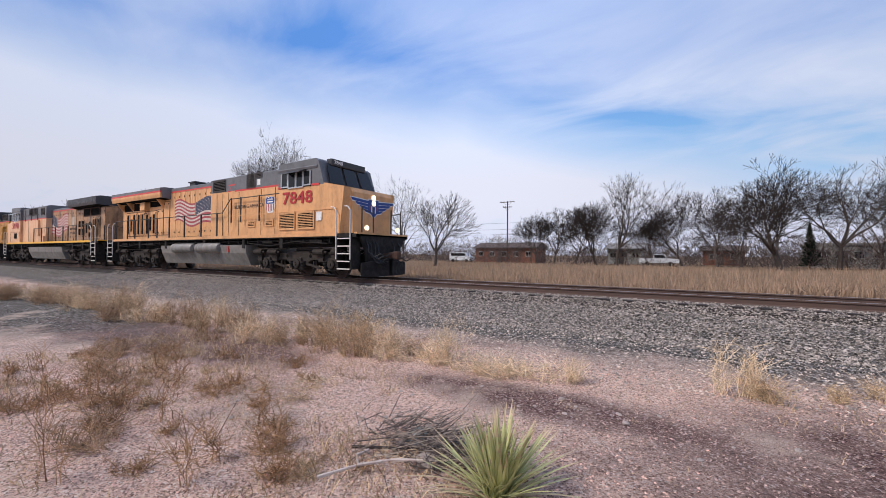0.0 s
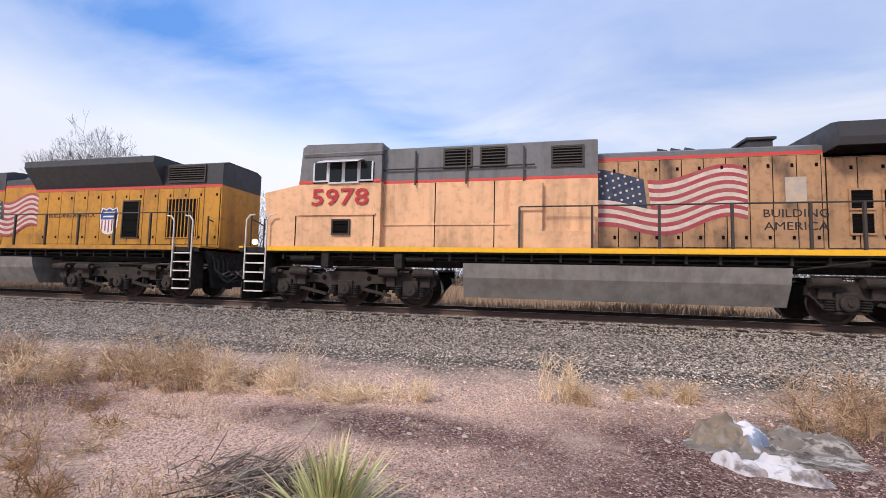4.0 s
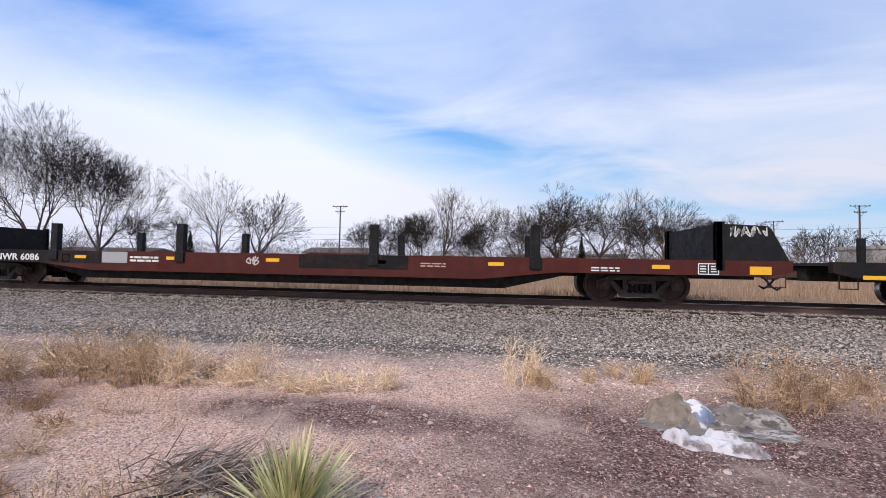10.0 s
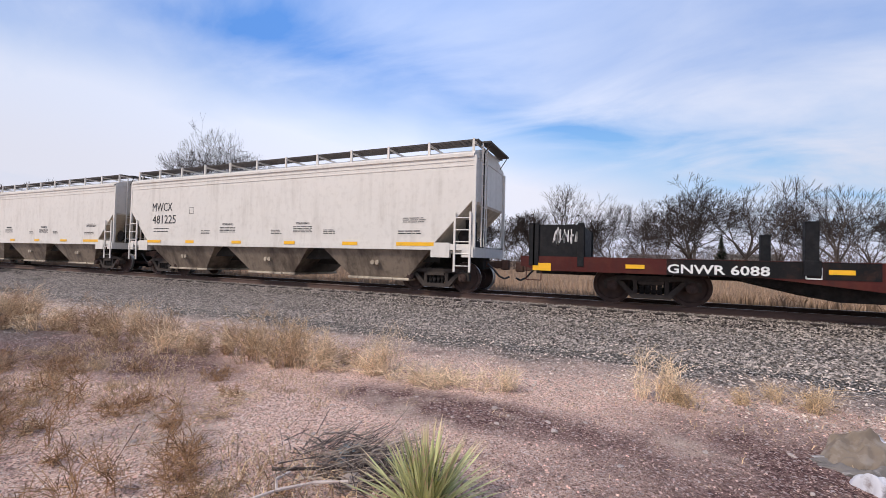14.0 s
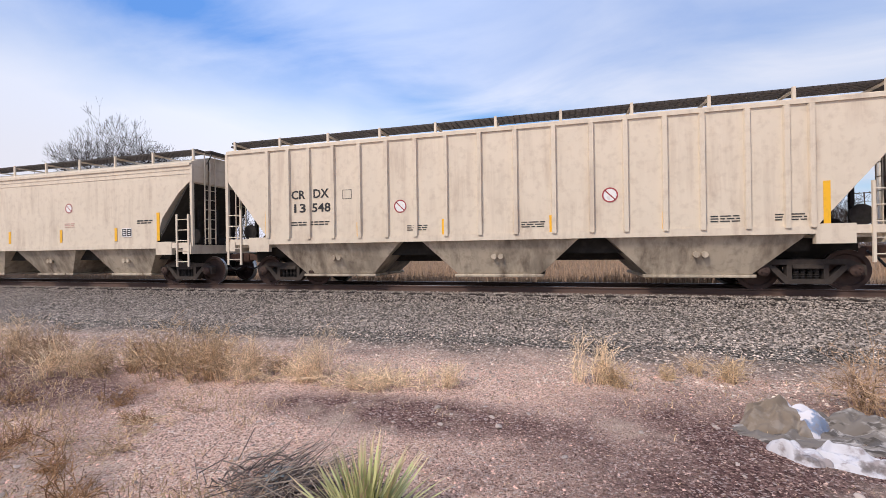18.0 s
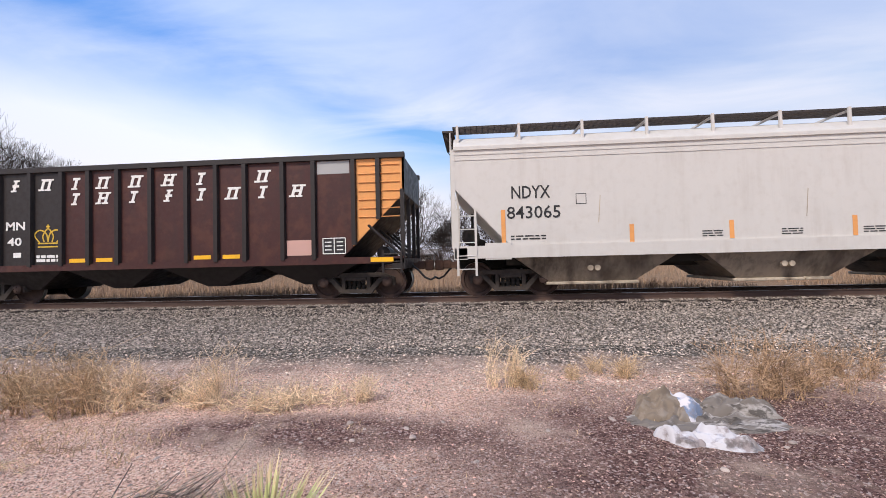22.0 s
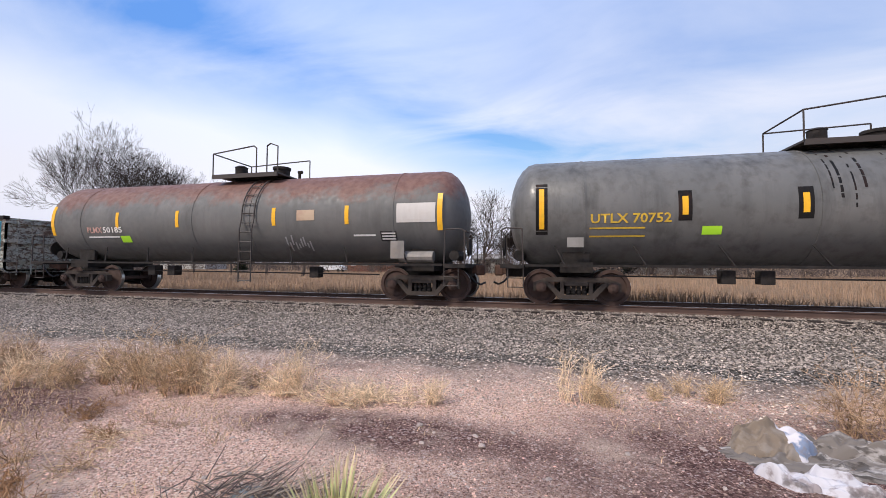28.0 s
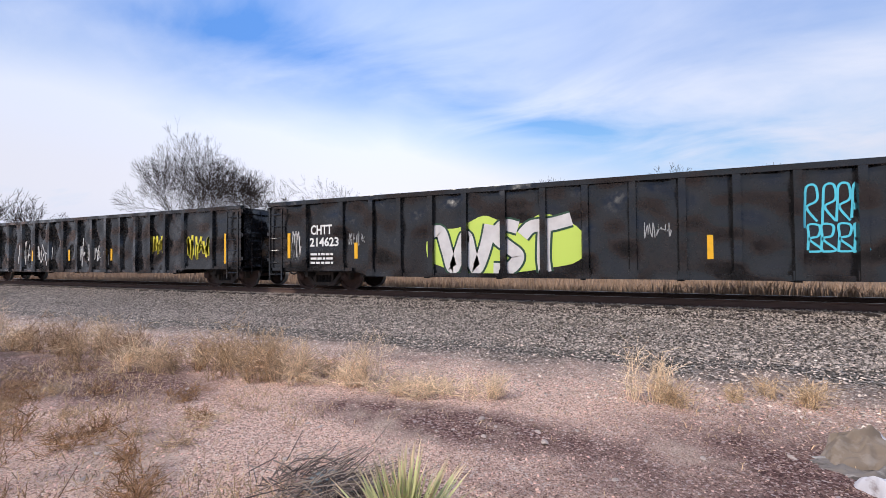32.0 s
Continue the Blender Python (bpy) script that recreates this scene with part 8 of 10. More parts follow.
def marks_m(c, a, b):
    y = W + 0.10
    letters(c, "UP", -8.1, 2.05, 0.72, 0.36, "white", y=y, offset=0.02)
    letters(c, "96", -8.04, 1.42, 0.65, 0.34, "white", y=y, offset=0.02)
    letters(c, "39", -7.0, 1.40, 0.65, 0.34, "white", y=y, offset=0.02)
    letters(c, "4", -6.16, 1.42, 0.3, 0.34, "white", y=y, offset=0.02)
    for k, x in enumerate((-2.85, -1.76, -0.72)):
        bubble_letter(c, "bds"[k], x, 0.72, 2.3, 1.08, "spray_tan", "spray_green", 31 + k, y=y)
    for k, x in enumerate((1.43, 2.49, 3.63, 4.71, 5.8)):
        bubble_letter(c, "zsams"[k], x, 0.70, 2.3, 0.95, "spray_white", "spray_green", 51 + k, y=y)
    for x0, x1, z0, z1, s in ((-9.7, -9.3, 1.3, 2.4, 3), (-10.3, -9.9, 1.2, 1.6, 13), (-6.45, -5.75, 1.55, 2.2, 4), (-5.35, -4.6, 1.5, 1.85, 5), (-4.35, -3.55, 1.5, 2.25, 6), (0.1, 0.8, 0.75, 1.95, 7), (0.1, 0.85, 2.1, 2.5, 8), (1.1, 6.0, 2.35, 2.55, 9), (6.5, 7.15, 1.3, 1.6, 10), (9.0, 9.5, 1.7, 2.3, 11)):
        scrawl(c, x0, x1, z0, z1, "spray_white", s, 5 if x1 - x0 < 2 else 14, 0.04, y=y)
    shield(c, 6.82, 1.97, 0.72, y)
    letters(c, "BUILDING", 8.0, 2.05, 0.72, 0.13, "white", y=y)
    letters(c, "AMERICA", 8.0, 1.86, 0.72, 0.13, "white", y=y)
    data_panel(c, 8.11, 1.40, 0.45, 0.3, y=y)
    letters(c, "G-110-006", 8.15, 1.05, 0.72, 0.12, "white", y=y)
    for x, w2, h in ((-9.47, 0.48, 0.2), (-7.0, 0.48, 0.12), (-3.84, 0.48, 0.12), (-0.68, 0.5, 0.12), (2.54, 0.5, 0.12), (5.75, 0.5, 0.13), (9.33, 0.46, 0.24)):
        plate(c, "reflector", x, 1.06 if h < 0.2 else 1.12, w2, h, "decal_yellow", y=y, lift=0.016)
    small_print(c, -4.96, 1.3, 0.4, 2, "white", y=y, h=0.05, gap=0.12)
    small_print(c, -3.9, 1.3, 0.5, 2, "white", y=y, h=0.05, gap=0.12)
    small_print(c, 9.3, 1.6, 0.4, 4, "white", y=y)
    small_print(c, 8.3, 0.85, 2.0, 1, "white", y=y, h=0.03)


M_RIBS = [-9.13, -7.58, -6.55, -5.51, -4.44, -3.37, -2.3, -1.24, -0.15, 0.91, 2.02, 3.11, 4.19, 5.31, 6.32, 7.36, 8.75]
gondola("boxcar-red gondola covered in white bubble graffiti", -293.61, -272.51, -292.11, -273.91, "gon_red", 0.76, 2.68, M_RIBS, marks_m)


def marks_n(c, a, b):
    letters(c, "IPGX", -4.12, 2.83, 0.9, 0.27, "black", y=HY2, offset=0.008)
    letters(c, "10048", -4.05, 2.38, 1.1, 0.27, "black", y=HY2, offset=0.008)
    small_print(c, -4.1, 1.85, 0.95, 2, y=HY2, h=0.05, gap=0.11)
    bm = B()
    for k in range(4):
        x = 3.0 + 0.42 * k
        prism_y(bm, [(x, 3.55), (x + 0.34, 3.55), (x + 0.48, 3.92), (x + 0.14, 3.92)], HY2 - 0.010, HY2 - 0.004)
    part("logo", bm, "logo_blue", c, "blue slanted block logo")
    for x, z, h in ((-5.66, 2.05, 0.95), (-2.79, 1.82, 0.5), (0.11, 1.85, 0.5), (3.0, 1.85, 0.5), (5.71, 2.0, 0.95)):
        plate(c, "reflector", x, z, 0.11, h, "decal_yellow", y=HY2)
    for x0, x1, z0, z1, m, s in ((-6.5, -5.9, 3.05, 3.5, "black", 2), (-2.5, -1.9, 1.75, 2.25, "spray_mint", 3), (1.8, 2.5, 1.75, 2.2, "spray_mint", 4), (4.9, 5.8, 1.6, 2.05, "black", 5)):
        scrawl(c, x0, x1, z0, z1, m, s, 5, 0.026, y=HY2)
    for x in (0.13, 1.95):
        small_print(c, x, 2.5, 1.3, 1, "flag_red", y=HY2, h=0.07)
    for x in (-3.3, -1.8, -0.7, 4.2):
        small_print(c, x, 1.78, 0.5, 3, "faint", y=HY2, h=0.03, gap=0.06)


covered_hopper("light grey covered hopper with green tags", -309.01, -295.11, -307.71, -296.31, "hop_grey", 1.36, 4.08, 4.45, 3, cut=(1.35, 1.9), roundcut=True, marks=marks_n, walk_n=9, end_mat="hop_shade")


def bars_on_tank(c, xs, z, h, rad, zc):
    for x in xs:
        on_tank(c, "decal_patch", x, z, 0.30, h + 0.28, "flat_black", rad, zc, lift=0.004)
        on_tank(c, "reflector", x, z, 0.13, h, "decal_yellow", rad, zc)


def marks_o(c, a, b, rad, zc):
    bars_on_tank(c, (-3.88, -1.43, 1.65, 4.18), 2.5, 0.45, rad, zc)
    bars_on_tank(c, (-7.23, 7.38), 2.5, 1.05, rad, zc)
    on_tank_text(c, "UTLX 70752", -5.1, 2.22, 1.85, 0.24, "gold", rad, zc)
    for k in range(2):
        on_tank(c, "small_print", -5.4, 1.98 - 0.2 * k, 1.3, 0.04, "gold", rad, zc)
    on_tank(c, "placard", -3.29, 1.9, 0.42, 0.2, "lime", rad, zc, "lime green placard")
    on_tank(c, "placard", 2.6, 1.85, 0.85, 0.24, "decal_yellow", rad, zc, "yellow placard")
    on_tank(c, "data_panel", 6.48, 2.44, 1.15, 0.55, "black", rad, zc)
    for k in range(7):
        for q in range(4):
            on_tank(c, "panel_print", 6.06 + 0.28 * q, 2.67 - 0.077 * k, 0.2, 0.035, "white", rad, zc, lift=0.014)
    box_part("placard_holder", (6.3, 6.8, W + 0.12, W + 0.18, 1.25, 1.72), "tank_grey", c)
    bm = B()
    rod(bm, (6.6, W + 0.35, 1.25), (7.6, W + 0.35, 1.25), 0.16, 12)
    part("air_reservoir", bm, "tank_grey", c)
    box_part("placard_holder", (-6.6, -6.2, W + 0.12, W + 0.18, 1.5, 1.75), "tank_grey", c)
    for k, x in enumerate((-0.9, -0.75, -0.5, -0.3, 0.3, 0.9, 1.1, 4.15)):
        on_tank(c, "stain", x, 3.35 - 0.12 * (k % 3), 0.035 + 0.02 * (k % 2), 1.1 + 0.2 * (k % 3), "flat_black", rad, zc, "black drip stain", lift=0.003)


def marks_p(c, a, b, rad, zc):
    for x in (-4.21, -1.67, 2.0, 4.47):
        on_tank(c, "reflector", x, 2.48, 0.13, 0.55, "decal_yellow", rad, zc)
    for x in (-7.2, 7.3):
        on_tank(c, "reflector", x, 2.52, 0.15, 1.05, "decal_yellow", rad, zc)
    on_tank_text(c, "50185", -4.45, 2.16, 0.85, 0.2, "white", rad, zc)
    on_tank_text(c, "PLMX", -5.25, 2.16, 0.68, 0.2, "faint", rad, zc)
    on_tank(c, "small_print", -4.9, 1.92, 1.4, 0.05, "white", rad, zc)
    on_tank(c, "placard", -3.95, 1.84, 0.42, 0.22, "lime", rad, zc, "lime green placard")
    on_tank(c, "paint_patch", 6.6, 2.5, 1.15, 0.55, "hop_white", rad, zc, "white painted-over panel")
    on_tank(c, "placard", 3.11, 2.5, 0.6, 0.32, "spray_tan", rad, zc, "faded tan placard")
    on_tank(c, "data_panel", 5.75, 1.85, 0.5, 0.28, "black", rad, zc)
    for k in range(3):
        on_tank(c, "panel_print", 5.75, 1.93 - 0.08 * k, 0.42, 0.035, "white", rad, zc, lift=0.014)
    on_tank(c, "small_print", 5.0, 1.88, 0.7, 0.05, "white", rad, zc)
    for k in range(9):
        q = random.Random(k)
        on_tank(c, "graffiti", 2.35 + 0.1 * k, 1.65 + q.uniform(-0.12, 0.12), 0.05, q.uniform(0.12, 0.3), "spray_grey", rad, zc, "small white scrawl")
    box_part("placard_holder", (5.9, 6.3, W + 0.10, W + 0.16, 1.2, 1.7), "tank_grey", c)
    bm = B()
    rod(bm, (6.1, W + 0.35, 1.25), (7.1, W + 0.35, 1.25), 0.16, 12)
    part("air_reservoir", bm, "tank_grey", c)


tank_car("dark grey tank car with yellow lettering and drip stains", -326.71, -310.41, -324.91, -311.81, "tank_dark", marks_o, 1.5, 2.5, 0.1)
tank_car("grey tank car with a rusted top and a white panel", -343.74, -327.94, -341.94, -329.14, "tank_rusty", marks_p, 1.42, 2.5, 0.5)


def marks_q(c, a, b):
    y = W + 0.10
    plate(c, "paint_patch", -5.85, 1.70, 1.0, 1.85, "flat_black", y=y, lift=0.001, thick=0.003, label="black repainted side panel")
    letters(c, "CW", -5.85, 1.92, 0.55, 0.24, "white", y=y, offset=0.02)
    letters(c, "5086", -5.84, 1.44, 0.85, 0.25, "white", y=y, offset=0.02)
    small_print(c, -5.8, 1.15, 0.9, 2, "white", y=y, h=0.04)
    for pts, w2 in (([(0.92, 2.14), (1.2, 2.2), (1.45, 2.05), (1.47, 1.8), (1.25, 1.64), (1.0, 1.66)], 0.11), ([(2.36, 2.12), (2.1, 2.2), (1.9, 2.08), (2.1, 1.94), (2.34, 1.82), (2.2, 1.66), (1.9, 1.68)], 0.10)):
        bm = B()
        ribbon(bm, curl(pts), w2, y - 0.006)
        part("road_name", bm, "worn_print", c, "worn pale block letter")
    bm = B()
    ribbon(bm, curl([(2.86, 1.64), (2.94, 2.0), (3.02, 2.18), (3.16, 2.16), (3.12, 1.9), (3.10, 1.66)]) + curl([(3.10, 1.66), (3.2, 2.05), (3.32, 2.2), (3.46, 2.15), (3.42, 1.9), (3.40, 1.64)])[1:], 0.09, y - 0.006)
    part("road_name", bm, "worn_print", c, "worn pale block letter")
    for x in (1.1, 2.12, 3.08):
        small_print(c, x, 1.41, 0.7, 1, "worn_print", y=y, h=0.11)
    for x in (-4.8, -1.96, 0.11, 2.17, 5.2):
        plate(c, "reflector", x, 0.86, 0.5, 0.12, "decal_yellow", y=y)
    plate(c, "reflector", 7.3, 1.0, 0.55, 0.24, "decal_yellow", y=y)
    plate(c, "reflector", -7.8, 1.03, 0.4, 0.2, "decal_yellow", y=y)
    data_panel(c, 6.2, 1.28, 0.75, 0.32, y=y)
    plate(c, "paint_patch", -0.95, 1.8, 0.88, 1.5, "rust_panel", y=y, lift=0.002, label="rusty red repair panel")
    for x in (-5.85, -7.9):
        plate(c, "paint_patch", -6.44 + (x + 6.44) * 0.0, 1.72, 0.16, 1.8, "flat_black", y=W - 0.004) if x < -7 else None
    bm = B()
    prism_y(bm, [(0.95, 0.88), (1.2, 0.66), (1.45, 0.88), (1.2, 1.1)], y - 0.012, y - 0.005)
    part("placard", bm, "black", c, "black diamond placard")


def marks_r(c, a, b):
    y = W + 0.10
    letters(c, "CHTT", -8.07, 2.0, 0.85, 0.32, "white", y=y, offset=0.025)
    letters(c, "214623", -7.96, 1.60, 1.15, 0.30, "white", y=y, offset=0.025)
    small_print(c, -8.05, 1.2, 0.9, 3, "white", y=y, h=0.07, gap=0.14)
    # the large tag: lime cloud, dark outline, white letters
    bm = B()
    cloud = curl([(-4.25, 0.95), (-4.3, 1.5), (-3.9, 1.85), (-3.3, 1.9), (-2.6, 2.2), (-2.1, 2.05), (-1.5, 1.95), (-1.0, 2.18), (-0.5, 2.05), (-0.05, 1.75), (0.15, 1.3), (-0.1, 0.95), (-0.6, 0.8), (-2.0, 0.62), (-3.2, 0.62), (-4.25, 0.95)], 5)
    bm.faces.new([bm.verts.new((p, y - 0.004, q)) for p, q in cloud[:-1]])
    bmesh.ops.triangulate(bm, faces=list(bm.faces))
    part("graffiti", bm, "spray_lime", c, "lime sprayed background cloud")
    tag = [curl([(-4.15, 1.78), (-3.85, 1.80), (-3.66, 1.25), (-3.48, 0.74), (-3.26, 1.25), (-3.08, 1.66), (-2.94, 1.15), (-2.78, 0.74), (-2.52, 1.35), (-2.38, 1.95)]),
           curl([(-1.62, 1.84), (-2.0, 1.92), (-2.2, 1.62), (-1.9, 1.34), (-1.62, 1.08), (-1.85, 0.76), (-2.3, 0.74)]),
           curl([(-1.5, 1.62), (-1.25, 1.86), (-0.75, 1.90), (-0.25, 2.02)]), curl([(-0.92, 1.88), (-0.95, 1.4), (-0.96, 1.0), (-0.92, 0.66)])]
    for w2, lift, mat in ((0.44, 0.008, "spray_green"), (0.33, 0.012, "spray_white")):
        bm = B()
        for k, line in enumerate(tag):
            ribbon(bm, line, w2, y - lift - 0.0005 * k)
        part("graffiti", bm, mat, c, "large white sprayed letters with a dark outline")
    for z0, pts in ((0, 0),):
        bm = B()
        for k, x in enumerate((4.45, 4.75, 4.98, 5.22)):
            ribbon(bm, curl([(x, 1.62 + 0.06 * k), (x + 0.02, 2.1), (x + 0.05, 2.48), (x + 0.2, 2.5), (x + 0.22, 2.2), (x + 0.05, 2.05), (x + 0.22, 1.75)]), 0.045, y - 0.006 - 0.0006 * k)
        for k, x in enumerate((4.5, 4.72, 5.0, 5.25)):
            ribbon(bm, curl([(x, 1.15 - 0.02 * k), (x + 0.02, 1.45), (x + 0.02, 1.68), (x + 0.2, 1.66), (x + 0.18, 1.45), (x + 0.03, 1.38), (x + 0.24, 1.15), (x + 0.02, 1.12)]), 0.045, y - 0.0085 - 0.0006 * k)
        part("graffiti", bm, "spray_blue", c, "light blue sprayed tag in two lines")
    scrawl(c, -9.3, -8.9, 1.0, 2.0, "spray_white", 23, 6, 0.04, y=y)
    for x0, s in ((1.4, 24), (6.9, 25), (8.9, 26), (-7.0, 27)):
        scrawl(c, x0, x0 + 0.6, 1.45, 1.9, "spray_grey", s, 5, 0.02, y=y)
    for x, z, h in ((-9.41, 1.5, 0.85), (-6.73, 1.3, 0.5), (2.75, 1.25, 0.55), (5.81, 1.24, 0.55), (9.5, 1.45, 1.2)):
        plate(c, "reflector", x, z, 0.12, h, "decal_yellow", y=y)
    plate(c, "notice", 8.37, 0.96, 0.35, 0.12, "white", y=y)


def marks_s(c, a, b):
    y = W + 0.10
    for k, (x0, x1, z0, z1, m, s) in enumerate(((7.5, 8.7, 1.05, 2.0, "spray_yellow", 41), (5.4, 6.3, 1.25, 2.1, "spray_yellow", 42), (0.4, 2.6, 0.75, 2.1, "spray_white", 43), (-4.6, -1.5, 0.75, 2.1, "spray_white", 44))):
        scrawl(c, x0, x1, z0, z1, m, s, 6 if k < 2 else 8, 0.11 if k < 2 else 0.05, y=y)
    for x, z, h in ((9.52, 1.45, 1.1), (2.81, 1.3, 0.5), (-0.3, 1.3, 0.5), (-3.36, 1.3, 0.5)):
        plate(c, "reflector", x, z, 0.12, h, "decal_yellow", y=y)


gondola("pale green gondola with peeling rusty paint", -361.75, -345.25, -360.05, -346.7, "gon_teal", 0.72, 2.68, [-6.44, -5.25, -4.39, -3.51, -2.5, -1.5, -0.42, 0.66, 1.69, 2.7, 3.67, 4.68, 5.49, 6.75], marks_q, rib_mat="gon_rib", chord="flat_black", ladder_mat="teal")
gondola("glossy black gondola with a large white and lime tag", -383.53, -363.03, -381.63, -364.43, "gon_black", 0.68, 2.92, [-8.70, -7.24, -6.15, -5.18, -4.15, -3.12, -2.02, -0.96, 0.08, 1.16, 2.2, 3.25, 4.33, 5.38, 6.34, 7.32, 8.86], marks_r)
gondola("black gondola with white and yellow tags", -405.53, -384.83, -403.73, -386.23, "gon_black", 0.72, 2.92, [-8.9, -7.5, -6.4, -5.4, -4.2, -3.02, -1.82, -0.67, 0.43, 1.49, 2.49, 3.46, 4.46, 5.38, 6.29, 7.36, 8.89], marks_s)

# ---- far side: field, trees, poles, houses ----
M["bark"] = surface("grey-brown bark", (0.10, 0.080, 0.070), 0.95, layers=[((0.045, 0.037, 0.033), 3, 0.6, 0.4, 0.7, None)], spec=0.1)
M["twig"] = surface("bare twigs", (0.046, 0.036, 0.032), 0.95, island=0.25, spec=0.1)
M["brush"] = surface("dull winter brush", (0.13, 0.10, 0.088), 0.95, island=0.35, spec=0.1)
M["straw"] = surface("dry straw", (0.53, 0.375, 0.225), 0.85, island=0.60, spec=0.15)
M["field_straw"] = surface("tan field grass", (0.36, 0.245, 0.165), 0.9, island=0.2, spec=0.1)
M["straw_pale"] = surface("pale dry grass", (0.76, 0.58, 0.385), 0.85, island=0.48, spec=0.15)
M["weed_dark"] = surface("dark dead weed", (0.38, 0.225, 0.12), 0.9, island=0.6, spec=0.1)
M["straw_brown"] = surface("brown dry brush", (0.40, 0.265, 0.165), 0.9, island=0.60, spec=0.1)
M["pine"] = surface("dark evergreen needles", (0.035, 0.045, 0.03), 0.9, island=0.3, spec=0.1)
M["pole_wood"] = surface("weathered pole timber", (0.10, 0.07, 0.055), 0.9, layers=[((0.05, 0.04, 0.035), 4, 0.5, 0.4, 0.7, None)])
M["wire"] = surface("black wire", (0.03, 0.03, 0.03), 0.7)


class Tubes:
    """Collects tapering bars into one mesh."""

    def __init__(self):
        self.v, self.f = [], []

    def add(self, p, q, r0, r1, n=3):
        d = q - p
        if d.length < 1e-5:
            return
        x = d.orthogonal().normalized()
        y = d.normalized().cross(x)
        k = len(self.v)
        for c, r in ((p, r0), (q, r1)):
            for i in range(n):
                t = 2 * math.pi * i / n
                self.v.append(c + (x * math.cos(t) + y * math.sin(t)) * r)
        for i in range(n):
            j = (i + 1) % n
            self.f.append((k + i, k + j, k + n + j, k + n + i))

    def mesh(self, name, material):
        me = bpy.data.meshes.new(name)
        me.from_pydata(self.v, [], self.f)
        me.materials.append(M[material])
        return me


def grow(wood, twigs, rng, p, d, length, r, level, top_level, thin):
    """A limb that bends on its way and forks at its tip, with fine side twigs along the outer limbs."""
    n = 4 if level == 1 else 3
    q = p
    for i in range(n):
        d = (d + Vector((rng.gauss(0, 0.11), rng.gauss(0, 0.11), rng.gauss(0.035, 0.08)))).normalized()
        nxt = q + d * (length / n)
        taper = 0.30
        (wood if level < 4 else twigs).add(q, nxt, max(thin, r * (1 - taper * i / n)), max(thin * 0.8, r * (1 - taper * (i + 1) / n)), 6 if level < 2 else 3)
        q = nxt
        if 2 <= level < top_level - 1 and rng.random() < 0.75:
            side = d.orthogonal().normalized()
            side.rotate(Matrix.Rotation(rng.uniform(0, 6.283), 3, d))
            grow(wood, twigs, rng, q, (d + side * rng.uniform(0.7, 1.3)).normalized(), length * rng.uniform(0.35, 0.6), r * 0.35, max(level + 2, top_level - 2), top_level, thin)
    if level >= top_level:
        return
    forks = [(0.06, 0.75), (0.55, 0.62), (0.75, 0.6), (0.9, 0.55), (0.7, 0.6)] if level == 0 else [(rng.uniform(0.10, 0.32), 0.80), (rng.uniform(0.35, 0.75), 0.62)]
    if level and rng.random() < 0.5:
        forks.append((rng.uniform(0.45, 0.95), 0.5))
    turn = rng.uniform(0, 6.283)
    for k, (lean, thick) in enumerate(forks):
        side = d.orthogonal().normalized()
        side.rotate(Matrix.Rotation(turn + (1.57 * k if level == 0 else 2.4 * k) + rng.uniform(-0.5, 0.5), 3, d))
        nd = (d + side * lean).normalized()
        if nd.z < -0.1:
            nd.z *= 0.3
        grow(wood, twigs, rng, q, nd, length * (rng.uniform(0.95, 1.35) if level == 0 else rng.uniform(0.66, 0.90)), r * thick * (0.80 if level else 0.9), level + 1, top_level, thin)


def tree(x, y, h, seed, levels=5, stem=0.34, r=None, up=1.0, lean=0.0, spread=0.95, label="bare winter tree beyond the track"):
    rng = random.Random(seed)
    t = thing("tree", label, "tree", "bare trees behind the field", pose(x, y, ground_z(x, y) - 0.1))
    wood, twigs = Tubes(), Tubes()
    grow(wood, twigs, rng, Vector((0, 0, 0)), Vector((lean, 0, 1)).normalized(), h * stem * 0.62, r or h * 0.019, 0, levels + 1, 0.0045 + 0.00018 * math.hypot(x, y))
    top = max(p.z for p in twigs.v)
    k = h / top
    for s in (wood, twigs):
        for p in s.v:
            p *= k
            p.x *= spread
            p.y *= spread
    put("trunk", wood.mesh("trunk", "bark"), t)
    put("crown", twigs.mesh("crown", "twig"), t)
    return t


def at_az(az, y):
    return y * math.tan(radians(az)), y


def tree_at(az, el, y, seed, **kw):
    x, yy = at_az(az, y)
    tree(x, yy, math.hypot(x, yy) * math.tan(radians(el)) + 1.6, seed, **kw)


